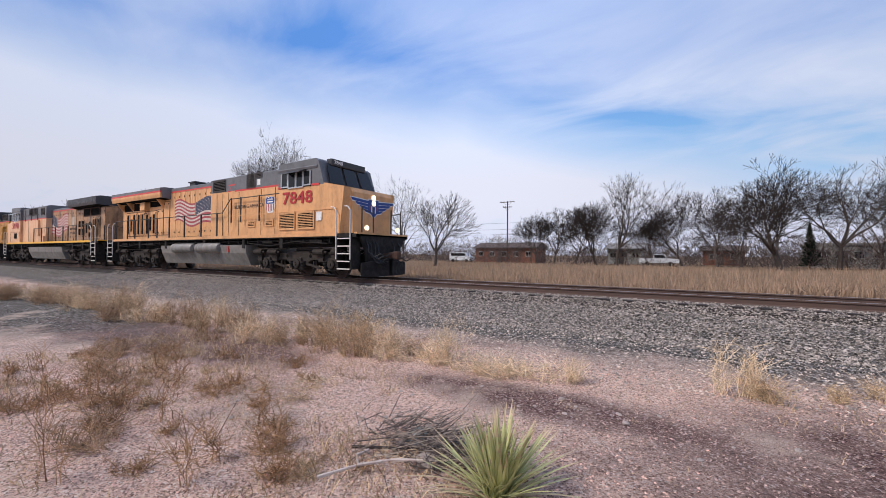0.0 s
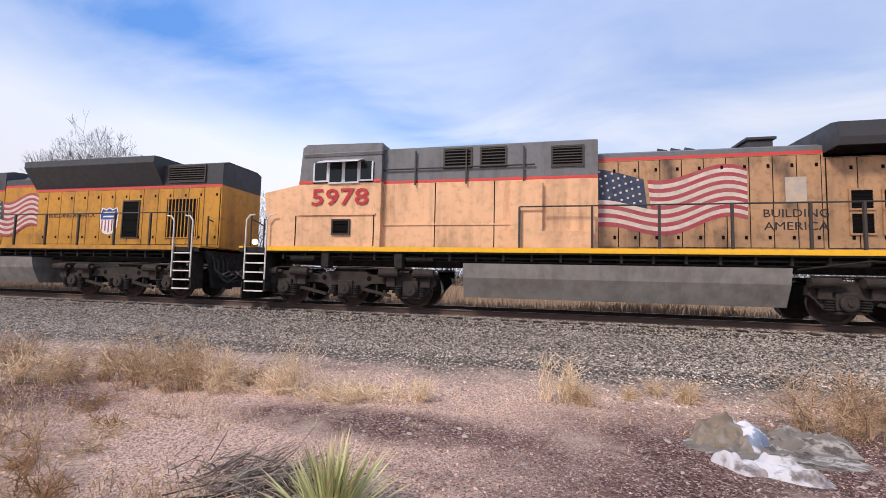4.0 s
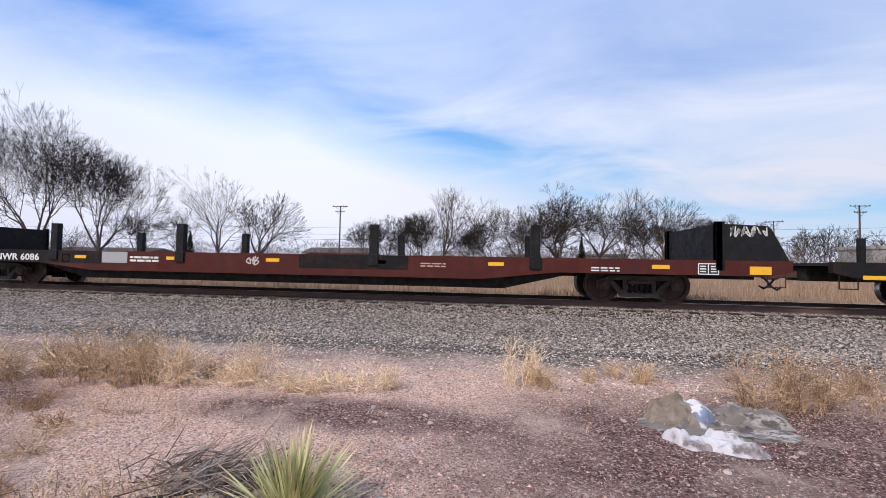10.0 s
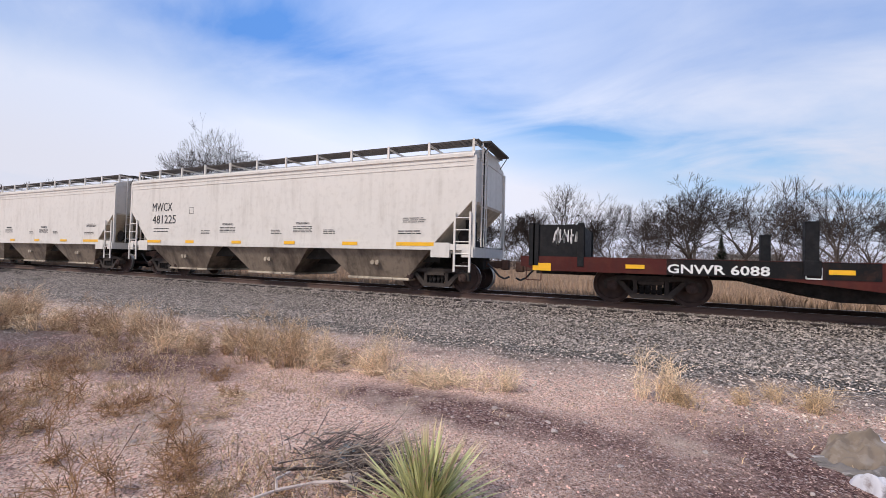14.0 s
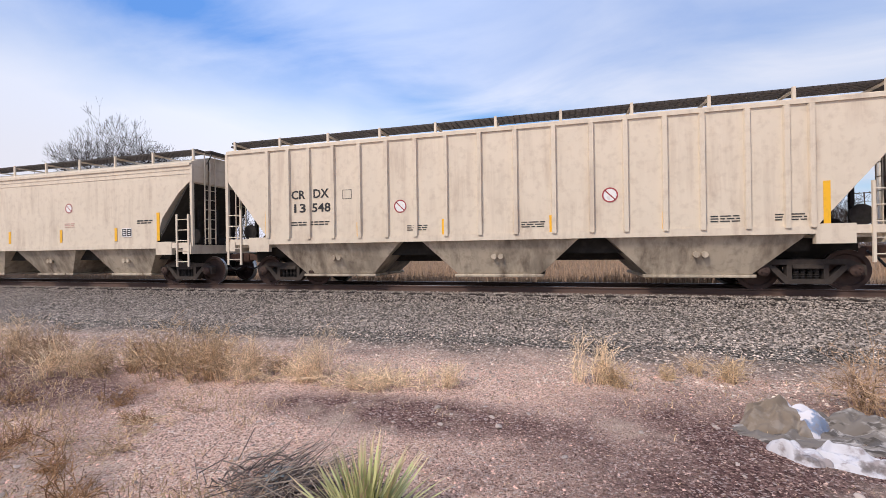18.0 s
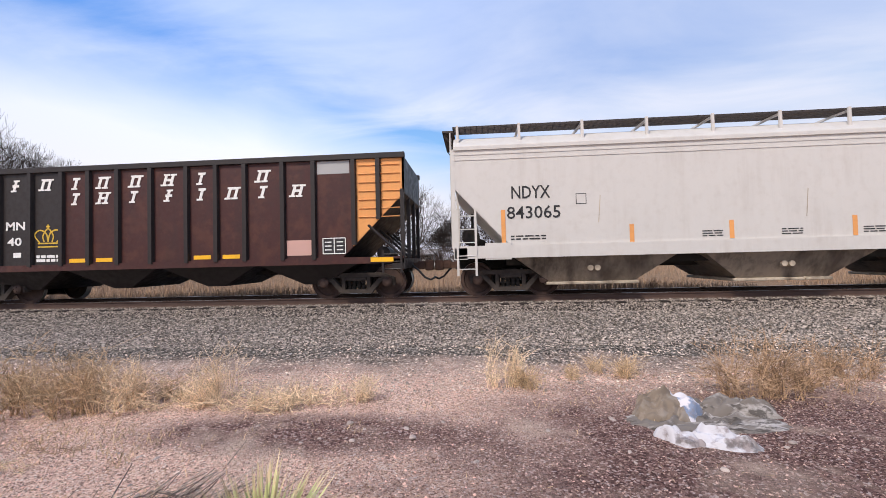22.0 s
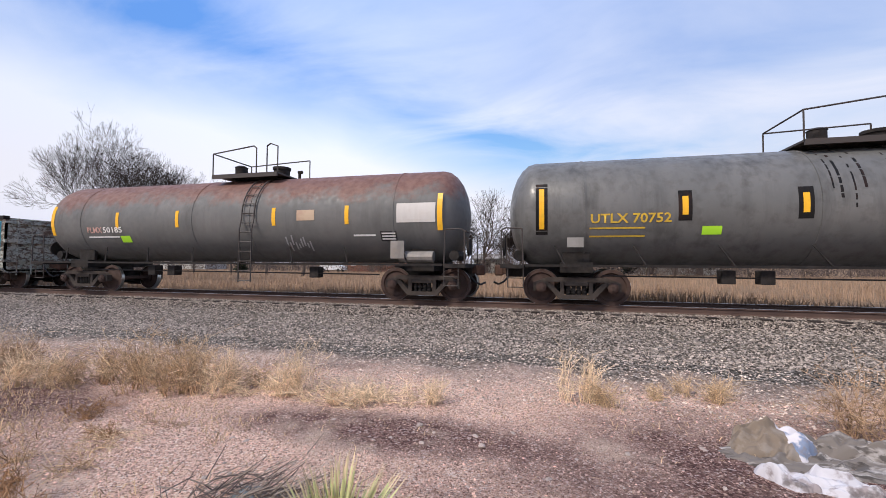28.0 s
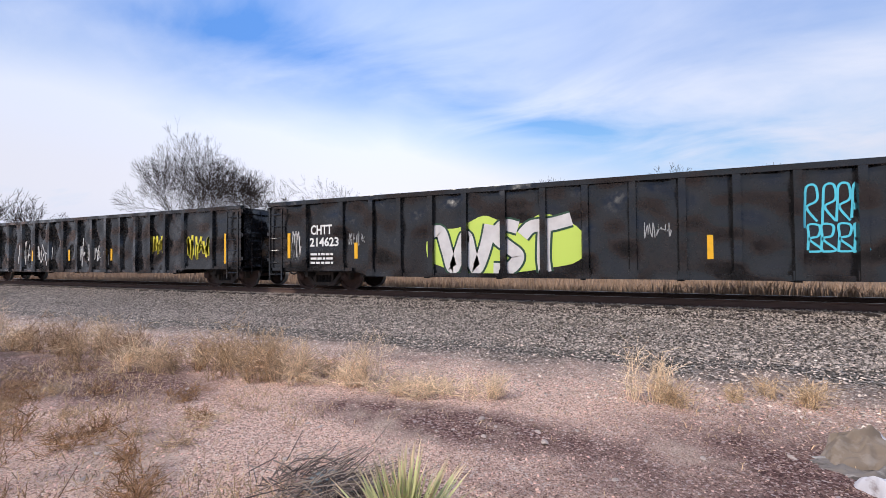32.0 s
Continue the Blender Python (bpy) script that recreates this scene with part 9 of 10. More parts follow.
tree_at(-52.8, 16.2, 30, 11, levels=7, stem=0.30, lean=0.02, spread=0.74, label="tall bare cottonwood with a spreading crown")
tree_at(-48.2, 13.0, 31, 12, levels=7, stem=0.30, lean=0.05, spread=0.72, label="bare cottonwood forked low")
tree_at(-37.0, 11.2, 46, 13, levels=5, stem=0.42)
tree_at(-32.6, 8.6, 48, 14, levels=5, stem=0.25, lean=0.1)
tree_at(-41.0, 6.0, 50, 15, levels=4, stem=0.3)
tree_at(-45.0, 5.4, 52, 16, levels=4, stem=0.3)
for k, (az, el, y) in enumerate(((-18.6, 6.2, 70), (-16.2, 6.8, 72), (-13.4, 7.1, 74), (-11.0, 7.4, 72), (-4.3, 6.0, 76), (-1.2, 7.4, 74), (2.4, 8.3, 73), (4.6, 7.2, 77), (15.6, 8.0, 75), (17.8, 6.2, 80), (22.8, 7.4, 74), (24.8, 5.8, 80), (27.2, 6.2, 76), (33.0, 4.4, 95), (35.2, 4.6, 92), (39.6, 4.0, 98), (42.5, 4.6, 90), (29.2, 4.2, 90))):
    tree_at(az, el, y, 30 + k, levels=6 if el > 5.5 else 5, stem=0.26 if k % 2 else 0.32)
tree_at(-8.4, 10.3, 70, 60, levels=5, stem=0.34)
tree_at(8.0, 10.6, 64, 61, levels=7, stem=0.24, r=0.34, spread=1.15, label="broad bare elm with crooked limbs")
tree_at(12.6, 9.6, 68, 62, levels=5, stem=0.3)
tree_at(20.4, 8.9, 70, 63, levels=5, stem=0.26)
for k, (az, el, d) in enumerate(((-70.6, 7.2, 80), (-67.4, 6.6, 84), (-64.2, 4.9, 88), (-75.0, 5.2, 90), (-61.0, 4.2, 92))):
    x, y = d * math.sin(radians(az)), d * math.cos(radians(az))
    tree(x, y, d * math.tan(radians(el)) + 1.6, 80 + k, levels=5, stem=0.28)


def evergreen(az, el, y, seed):
    x, y = at_az(az, y)
    h = math.hypot(x, y) * math.tan(radians(el)) + 1.6
    rng = random.Random(seed)
    t = thing("evergreen", "dark green juniper among bare trees", "tree", "", pose(x, y, -0.1))
    w, tw = Tubes(), Tubes()
    w.add(Vector((0, 0, 0)), Vector((0, 0, h)), 0.14, 0.02, 6)
    for k in range(700):
        z = h * rng.uniform(0.06, 1.0)
        a = rng.uniform(0, 6.28)
        rr = (1 - z / h) * h * 0.24 * rng.uniform(0.3, 1.1) + 0.1
        p = Vector((0.3 * rr * math.cos(a), 0.3 * rr * math.sin(a), z))
        q = Vector((rr * math.cos(a), rr * math.sin(a), z + rr * rng.uniform(-0.1, 0.5)))
        tw.add(p, q, 0.10, 0.01, 3)
    put("trunk", w.mesh("trunk", "bark"), t)
    put("crown", tw.mesh("crown", "pine"), t)


for k, (az, el, y) in enumerate(((10.4, 3.6, 74), (-40.0, 3.2, 58), (36.0, 2.6, 88))):
    evergreen(az, el, y, k)


def thicket():
    """Low tangled brush along the far edge of the field."""
    rng = random.Random(7)
    t = Tubes()
    for k in range(1000):
        az = rng.uniform(-80, 46)
        d = rng.uniform(66, 100) if az > -48 else rng.uniform(62, 105)
        x, y = d * math.sin(radians(az)), d * math.cos(radians(az))
        if az > -48:
            y = rng.uniform(68, 98)
            x = y * math.tan(radians(az))
        h = rng.uniform(2.0, 6.8)
        for j in range(44):
            u = rng.random()
            wide = (0.35 + 0.9 * math.sin(2.6 * u + 0.4)) * (0.5 + 0.16 * h)
            p = Vector((x + rng.gauss(0, 0.8) * wide, y + rng.gauss(0, 0.8) * wide, -0.1 + h * 0.85 * u))
            q = p + Vector((rng.gauss(0, 0.42), rng.gauss(0, 0.42), rng.uniform(0.15, 0.9)))
            t.add(p, q, 0.034, 0.018, 3)
    tagged(new("thicket", t.mesh("thicket", "brush")), label="low brown winter brush along the field edge", category="brush", kind="stuff")


thicket()


def blades(name, label, spots, material, seed, w0=0.006, wk=0.014):
    """Dry blades: spots are (x, y, height, lean)."""
    rng = np.random.default_rng(seed)
    n = len(spots)
    P = np.array([(x, y, ground_z(x, y) - 0.02) for x, y, _, _ in spots])
    h, ln = np.array([s[2] for s in spots]), np.array([s[3] for s in spots])
    a, b = rng.uniform(0, 6.283, n), rng.uniform(0, 6.283, n)
    w = w0 + wk * h * rng.uniform(0.6, 1.4, n)
    side = np.stack([np.cos(a) * w, np.sin(a) * w, np.zeros(n)], 1)
    mid = P + np.stack([np.cos(b) * ln * h * 0.35, np.sin(b) * ln * h * 0.35, h * 0.6], 1)
    tip = P + np.stack([np.cos(b) * ln * h, np.sin(b) * ln * h, h * (1 - 0.3 * ln)], 1)
    v = np.stack([P - side, P + side, mid + side * 0.8, mid - side * 0.8, tip], 1).reshape(-1, 3)
    k = 5 * np.arange(n)[:, None]
    quads = (k + np.array([0, 1, 2, 3])).tolist()
    tris = (k + np.array([3, 2, 4])).tolist()
    me = bpy.data.meshes.new(name)
    me.from_pydata(v, [], quads + tris)
    me.materials.append(M[material])
    ob = new(name, me)
    return tagged(ob, label=label, category="grass", kind="stuff") if label else ob


def field_grass():
    rng = random.Random(17)
    spots = []
    for k in range(70000):
        y = 15.6 + 50 * rng.random() ** 2.2
        x = rng.uniform(-2.6 * y - 20, 1.15 * y + 6)
        patch = noise.noise(Vector((x * 0.12, y * 0.2, 5)))
        if patch < -0.35:
            continue
        spots.append((x, y, (0.35 + 0.4 * rng.random()) * (1 + 0.5 * patch), rng.uniform(0.0, 0.5)))
    blades("field_grass", "tall straw-coloured grass in the field beyond the track", spots, "field_straw", 3)


field_grass()


def utility_pole(az, el, y, arms=1, thin=False, lean=0.0):
    x, y = at_az(az, y)
    h = math.hypot(x, y) * math.tan(radians(el)) + 1.6
    t = thing("utility_pole", "weathered timber utility pole with a crossarm" if arms else "plain thin timber pole", "utility pole", "poles along the far street", pose(x, y, -0.1, 0, lean, 0))
    bm = B()
    rod(bm, (0, 0, 0), (0, 0, h), 0.16 if not thin else 0.11, 10, 0.11 if not thin else 0.08)
    part("pole", bm, "pole_wood", t)
    for k in range(arms):
        bm = B()
        z = h - 0.15 - 1.0 * k
        w = 1.5 if k == 0 else 0.9
        box(bm, -w, w, -0.2, -0.1, z - 0.06, z + 0.06)
        part("crossarm", bm, "pole_wood", t)
        bm = B()
        for s in (-1, 1):
            rod(bm, (s * w * 0.6, -0.15, z - 0.05), (0, -0.12, z - 0.75), 0.025, 6)
        part("brace", bm, "pole_wood", t)
        for s in (-0.9, -0.45, 0.45, 0.9):
            bm = B()
            lathe(bm, [(0.03, z + 0.06), (0.06, z + 0.1), (0.05, z + 0.2), (0.02, z + 0.22)], 8, "Z", (s * w, -0.15, 0))
            part("insulator", bm, "wire", t)


utility_pole(-22.5, 7.4, 75, 2)
utility_pole(-19.3, 5.4, 78, 0, True)
utility_pole(30.8, 5.1, 80, 1, True, -2)
utility_pole(37.2, 6.3, 75, 2)
for k, (z, y) in enumerate(((7.4, 76), (6.4, 76.4), (8.6, 75.2))):
    pts = []
    for i in range(61):
        x = -170 + 5.6 * i
        s = (x % 68) / 68
        pts.append((x, y, z - 0.8 * 4 * s * (1 - s)))
    bm = B()
    pipe(bm, pts, 0.018, 4)
    tagged(new("power_line", mesh_of("power_line", bm, "wire")), label="thin black overhead wire between poles", category="wire")

M["brick"] = surface("red-brown brick", (0.25, 0.11, 0.075), 0.9, layers=[((0.16, 0.07, 0.05), 6, 0.6, 0.4, 0.7, None)])
M["siding"] = surface("pale siding", (0.50, 0.49, 0.46), 0.8, layers=[((0.36, 0.34, 0.32), 2, 0.5, 0.4, 0.7, None)])
M["siding_grey"] = surface("grey block wall", (0.33, 0.31, 0.29), 0.85, layers=[((0.24, 0.22, 0.20), 1, 0.6, 0.4, 0.7, None)])
M["shingle"] = surface("dark roof shingles", (0.10, 0.075, 0.065), 0.9, layers=[((0.17, 0.13, 0.11), 3, 0.5, 0.4, 0.7, None)])
M["car_white"] = surface("white car paint", (0.75, 0.76, 0.78), 0.3)
M["tyre"] = surface("black tyre rubber", (0.02, 0.02, 0.02), 0.8)


def house(az0, az1, y, h, wall, roof, label, windows=4, gable=True):
    x0, x1 = y * math.tan(radians(az0)), y * math.tan(radians(az1))
    t = thing("house", label, "house", "", pose((x0 + x1) / 2, y, -0.1))
    w = (x1 - x0) / 2
    D = 7.0
    bm = B()
    box(bm, -w, w, 0, D, 0, h * 0.72)
    part("wall", bm, wall, t)
    bm = B()
    if gable:
        prism_x(bm, [(-0.6, h * 0.70), (-0.6, h * 0.74), (D / 2, h), (D + 0.6, h * 0.74), (D + 0.6, h * 0.70)], -w - 0.5, w + 0.5)
    else:
        box(bm, -w - 0.2, w + 0.2, -0.2, D + 0.2, h * 0.72, h * 0.80)
    part("roof", bm, roof, t)
    for k in range(windows):
        x = -w + (2 * w) * (k + 0.5) / windows
        win = box_part("window", (x - 0.55, x + 0.55, -0.04, 0.05, h * 0.30, h * 0.56), "siding", t)
        for s in (-1, 1):
            box_part("pane", (x + s * 0.26 - 0.22, x + s * 0.26 + 0.22, -0.06, -0.041, h * 0.33, h * 0.53), "glass", win)
    bm = B()
    box(bm, -w * 0.15 - 0.45, -w * 0.15 + 0.45, -0.05, 0.03, 0, h * 0.55)
    part("door", bm, "shingle", t)


house(-26.9, -18.8, 80, 4.3, "brick", "shingle", "low red-brick house with a dark roof", 5)
house(-9.5, -5.6, 82, 4.0, "siding", "siding_grey", "low pale house behind trees", 3)
house(10.6, 16.0, 79, 4.6, "siding_grey", "siding_grey", "grey single-storey house with a flat roof", 4, False)
house(16.6, 20.2, 84, 3.4, "siding", "siding", "low white-roofed shed beside a house", 2, False)
house(38.0, 48.0, 80, 7.2, "siding_grey", "siding_grey", "large plain grey-tan warehouse wall", 0, False)
house(-52.0, -44.0, 84, 3.8, "siding", "shingle", "pale house hidden by trees", 4)
house(1.0, 5.0, 86, 3.6, "brick", "shingle", "small brown house behind brush", 2)


def parked(az, y, label, van=False):
    x, y = at_az(az, y)
    t = thing("van" if van else "pickup_truck", label, "vehicle", "", pose(x, y, ground_z(x, y)))
    bm = B()
    if van:
        prism_y(bm, [(-2.4, 0.4), (2.4, 0.4), (2.45, 1.1), (1.7, 1.25), (1.2, 2.0), (-2.3, 2.05), (-2.45, 1.6)], -0.95, 0.95)
    else:
        prism_y(bm, [(-2.7, 0.5), (2.7, 0.5), (2.7, 1.1), (1.2, 1.2), (0.7, 1.85), (-0.7, 1.85), (-0.8, 1.2), (-2.7, 1.2)], -0.95, 0.95)
    part("body", bm, "car_white", t)
    bm = B()
    if van:
        prism_y(bm, [(-2.1, 1.3), (1.4, 1.3), (1.1, 1.85), (-2.1, 1.85)], -0.96, 0.96)
    else:
        prism_y(bm, [(-0.6, 1.25), (1.0, 1.25), (0.65, 1.75), (-0.6, 1.75)], -0.96, 0.96)
    part("window", bm, "glass", t)
    for dx in (-1.6, 1.6):
        for yy in (-0.85, 0.85):
            bm = B()
            lathe(bm, [(0.2, yy - 0.12), (0.36, yy - 0.11), (0.36, yy + 0.11), (0.2, yy + 0.12)], 16, "Y", (dx, 0, 0.36))
            part("wheel", bm, "tyre", t)


parked(-28.8, 74, "white van parked by a brick house", True)
parked(-3.6, 72, "white pickup truck parked at the field edge")

# ---- near side: dry plants, litter, stones ----
def dry_clump(x, y, w, h, n, seed, material="straw_pale", flat=0.0, name="dry_grass_tuft", label="clump of pale dry grass on gravel", branch=3, thick=1.0):
    """An uneven clump of kinked, arching stems with side twigs; flat: how far they have been laid over."""
    rng = random.Random(seed)
    t = thing(name, label, "dry plant", "dry plants beside the track", pose(x, y, ground_z(x, y) - 0.02))
    stems, twigs = Tubes(), Tubes()
    roots = [(rng.gauss(0, 0.20) * w, rng.gauss(0, 0.13) * w, rng.uniform(0.6, 1.05), rng.uniform(0, 6.283)) for _ in range(max(2, int(n / 16)))]
    for k in range(int(n * 0.72)):
        ox, oy, tall, way = roots[rng.randrange(len(roots))]
        p = Vector((ox + rng.gauss(0, 0.03), oy + rng.gauss(0, 0.03), 0))
        a = math.atan2(oy, ox) + rng.gauss(0, 1.0) if rng.random() < 0.6 else way + rng.gauss(0, 0.8)
        hh = h * tall * rng.uniform(0.30, 1.08)
        out = w * 0.34 * rng.random() ** 0.8 * (1.15 - 0.5 * hh / h) + flat * hh * 0.8
        d = Vector((math.cos(a), math.sin(a) * 0.8, 0))
        rise = hh * (1 - 0.55 * flat)
        pts = [p]
        for i in range(1, 5):
            u = i / 4
            q = p + d * out * u ** 1.3 + Vector((0, 0, rise * (1.25 * u - 0.25 * u * u * (1 + 1.5 * flat))))
            q += Vector((rng.gauss(0, 0.022), rng.gauss(0, 0.022), rng.gauss(0, 0.016))) * (0.4 + h)
            q.z = max(q.z, 0.012)
            pts.append(q)
        r = (0.0030 + 0.0032 * rng.random() ** 2) * thick
        for i in range(4):
            stems.add(pts[i], pts[i + 1], r * (1 - 0.17 * i), r * (0.83 - 0.17 * i))
        for j in range(branch):
            i = rng.randint(1, 3)
            s = pts[i].lerp(pts[i + 1], rng.random())
            e = s + (Vector((rng.gauss(0, 0.10), rng.gauss(0, 0.10), rng.gauss(0.06, 0.08))) + d * rng.uniform(0, 0.06)) * (0.35 + h)
            e.z = max(e.z, 0.01)
            twigs.add(s, e, r * 0.62, r * 0.4)
            f = s.lerp(e, rng.uniform(0.3, 0.9))
            twigs.add(f, f + Vector((rng.gauss(0, 0.05), rng.gauss(0, 0.05), rng.gauss(0.02, 0.05))) * (0.5 + h), r * 0.6, r * 0.3)
    for nm, tb in (("stem_clump", stems), ("twig_spray", twigs)):
        tagged(put(nm, tb.mesh(nm, material), t), kind="stuff")
    return t


BUSH = "rounded tan tumbleweed bush on gravel"
for k, (x, y, w, h, n, m, f) in enumerate((
        (-4.55, 4.98, 1.35, 0.78, 230, "straw", 0.0), (-5.25, 5.1, 1.0, 0.66, 120, "straw", 0.1), (-4.05, 4.95, 0.8, 0.62, 130, "straw_pale", 0.1),
        (3.2, 5.35, 1.15, 0.66, 190, "straw_brown", 0.0), (3.86, 5.6, 0.7, 0.46, 90, "straw_brown", 0.1), (4.67, 6.15, 0.7, 0.52, 100, "straw_brown", 0.1))):
    dry_clump(x, y, w, h, n, 100 + k, m, f, "dry_bush", BUSH, 5)
for k, (x, y, w, h, n, m, f) in enumerate((
        (-3.80, 5.43, 0.8, 0.48, 90, "straw", 0.15), (-2.98, 5.2, 0.6, 0.66, 120, "straw_pale", 0.0), (-3.3, 5.05, 0.8, 0.32, 90, "straw_pale", 0.5),
        (-2.42, 5.15, 0.85, 0.36, 130, "straw_pale", 0.5), (-1.86, 5.25, 0.85, 0.36, 130, "straw_pale", 0.5), (-1.42, 5.33, 0.45, 0.38, 80, "straw_pale", 0.2),
        (0.37, 5.78, 0.34, 0.60, 85, "straw_pale", 0.0), (0.70, 5.75, 0.5, 0.34, 80, "straw", 0.2), (1.38, 6.28, 0.45, 0.22, 45, "straw", 0.2), (1.87, 6.28, 0.75, 0.38, 110, "straw", 0.1))):
    dry_clump(x, y, w, h, n, 140 + k, m, f)
rng = random.Random(77)
for k in range(24):
    x = -6.1 - 0.62 * k + rng.uniform(-0.3, 0.3)
    y = 4.95 - 0.03 * k + rng.uniform(-0.40, 0.45)
    dry_clump(x, y, 1.15, rng.uniform(0.5, 0.85), 150, 180 + k, ("straw", "straw_pale", "straw_brown")[k % 3], 0.1, "dry_bush", BUSH, 4)
dry_clump(-3.73, 3.62, 0.55, 0.2, 50, 201, "straw_pale", 1.0, label="flattened pale dead weed on dirt")


def weeds():
    """Low mixed dead weeds over the rough ground."""
    rng = random.Random(31)
    spots = []
    for k in range(15000):
        x, y = rng.uniform(-8.5, -1.2), rng.uniform(1.1, 4.6)
        d = noise.noise(Vector((x * 0.7, y * 0.9, 9.0)))
        if d < 0.05 and rng.random() < 0.85:
            continue
        if x > -2.8 and y > 2.9 and rng.random() < 0.9:
            continue
        spots.append((x, y, rng.uniform(0.02, 0.11) * (1 + max(0, d)), rng.uniform(0.3, 1.6)))
    for k in range(1500):
        a = rng.uniform(-7.0, 6.5)
        spots.append((a, 5.35 + 0.06 * a + rng.gauss(0, 0.4), rng.uniform(0.03, 0.12), rng.uniform(0.4, 1.5)))
    for k in range(5200):
        spots.append((rng.uniform(-7, 7), rng.uniform(1.5, 6.0), rng.uniform(0.015, 0.06), rng.uniform(1.0, 3.0)))
    blades("dead_weeds", "short dead weeds scattered over the dirt", spots, "straw", 8, 0.0022, 0.012)


weeds()
for k, (x, y, h) in enumerate(((-2.89, 1.71, 0.66), (-3.0, 1.95, 0.5), (-2.82, 2.3, 0.55), (-3.7, 1.25, 0.8), (-4.9, 1.5, 0.75), (-5.59, 2.05, 0.62), (-5.04, 2.6, 0.52), (-2.45, 2.15, 0.36), (-4.2, 2.1, 0.5), (-3.4, 2.6, 0.4))):
    dry_clump(x, y, 0.26, h, 7, 300 + k, "weed_dark", 0.0, "dead_weed", "single brown dead weed stalk", 9)
for k, (x, y, w, h) in enumerate(((-5.2, 2.1, 1.0, 0.38), (-6.1, 2.6, 1.1, 0.40), (-4.6, 2.9, 1.0, 0.24), (-4.0, 1.55, 0.8, 0.34), (-3.0, 2.45, 0.7, 0.24), (-7.0, 2.95, 1.1, 0.45))):
    dry_clump(x, y, w, h, 70, 330 + k, ("weed_dark", "straw_brown")[k % 2], 0.5, "dry_bush", "low brown brush on rough dirt", 4)

rng = random.Random(404)
for k in range(64):
    x, y = rng.uniform(-8.2, -2.2), rng.uniform(1.5, 4.3)
    if x > -2.9 and y > 2.8:
        continue
    dry_clump(x, y, rng.uniform(0.25, 0.7), rng.uniform(0.10, 0.30), rng.randint(14, 34), 500 + k, ("weed_dark", "straw_brown", "weed_dark", "straw")[k % 4], rng.uniform(0.4, 1.0), "dead_weed", "low dead weed on rough dirt", 4)

M["yucca"] = surface("yucca leaf green", (0.47, 0.47, 0.21), 0.55, layers=[((0.60, 0.54, 0.30), 3, 0.6, 0.4, 0.7, None)], spread=0.25, spec=0.3)
M["yucca_dry"] = surface("dry yucca leaf", (0.52, 0.40, 0.24), 0.7, spread=0.25)


def yucca(x, y):
    t = thing("yucca", "spiky green yucca with straw-tipped leaves", "plant", "", pose(x, y, ground_z(x, y) - 0.03))
    meshes = []
    for k, (bend, m) in enumerate(((0.02, "yucca"), (0.06, "yucca"), (0.10, "yucca"), (0.22, "yucca_dry"))):
        bm = B()
        rows = []
        L0 = 0.55
        for i in range(7):
            u = i / 6
            w = 0.013 * (1 - u) ** 0.6 * (0.6 + 1.2 * u if u < 0.35 else 1.02) + 0.0008
            zz, xx = L0 * u, bend * u * u
            rows.append([bm.verts.new((xx, -w, zz)), bm.verts.new((xx - 0.005 * (1 - u), 0, zz)), bm.verts.new((xx, w, zz))])
        for a, b in zip(rows, rows[1:]):
            for j in range(2):
                bm.faces.new((a[j], a[j + 1], b[j + 1], b[j]))
        meshes.append(mesh_of("leaf", bm, ["yucca", "yucca_dry"] if m == "yucca" else m))
        if m == "yucca":
            for p in meshes[-1].polygons:
                if p.center.z > 0.44:
                    p.material_index = 1
    rng = random.Random(9)
    for k in range(230):
        tilt = 3 + 66 * (k / 230) ** 1.15
        dry = tilt > 58
        me = meshes[3] if dry else meshes[rng.randint(0, 2)]
        s = rng.uniform(0.82, 1.12) * (1.0 if tilt < 60 else 0.85)
        m = pose(rng.gauss(0, 0.025), rng.gauss(0, 0.025), 0, 0, 0, rng.uniform(0, 360)) @ pose(0, 0, 0, 0, tilt + rng.gauss(0, 3), 0) @ Matrix.Diagonal((s, s, s, 1))
        put("leaf", me, t, m)


yucca(-1.10, 2.68)

M["blanket"] = surface("dirty grey-brown cloth", (0.20, 0.155, 0.115), 0.95, layers=[((0.40, 0.35, 0.30), 6, 0.6, 0.47, 0.62, None), ((0.09, 0.075, 0.065), 6, 0.5, 0.5, 0.7, None)], bump=0.4, bump_scale=60, bump_dist=0.004)
M["cloth_white"] = surface("soiled white cloth", (0.55, 0.53, 0.55), 0.95, layers=[((0.24, 0.19, 0.18), 9, 0.8, 0.47, 0.60, None), ((0.10, 0.085, 0.08), 6, 0.7, 0.56, 0.64, None)], bump=0.4, bump_scale=80, bump_dist=0.003)
M["cloth_blue"] = surface("blue-white cloth", (0.62, 0.585, 0.60), 0.95, layers=[((0.13, 0.19, 0.30), 4, 0.85, 0.53, 0.58, None), ((0.25, 0.2, 0.17), 8, 0.6, 0.54, 0.66, None)])
M["coat"] = surface("grey wool coat cloth", (0.175, 0.15, 0.13), 0.95, layers=[((0.50, 0.46, 0.43), 5, 0.7, 0.50, 0.60, (0.5, 1.6, 1)), ((0.045, 0.036, 0.03), 9, 0.8, 0.54, 0.62, (0.6, 1.5, 1))], bump=0.4, bump_scale=60, bump_dist=0.004)
M["tarp"] = surface("grey-green plastic sheet", (0.17, 0.205, 0.225), 0.5, layers=[((0.07, 0.08, 0.085), 8, 0.7, 0.5, 0.62, None), ((0.30, 0.32, 0.33), 5, 0.5, 0.52, 0.66, None)])
M["bleached"] = surface("bleached dead wood", (0.36, 0.29, 0.235), 0.9, island=0.5, spec=0.1)


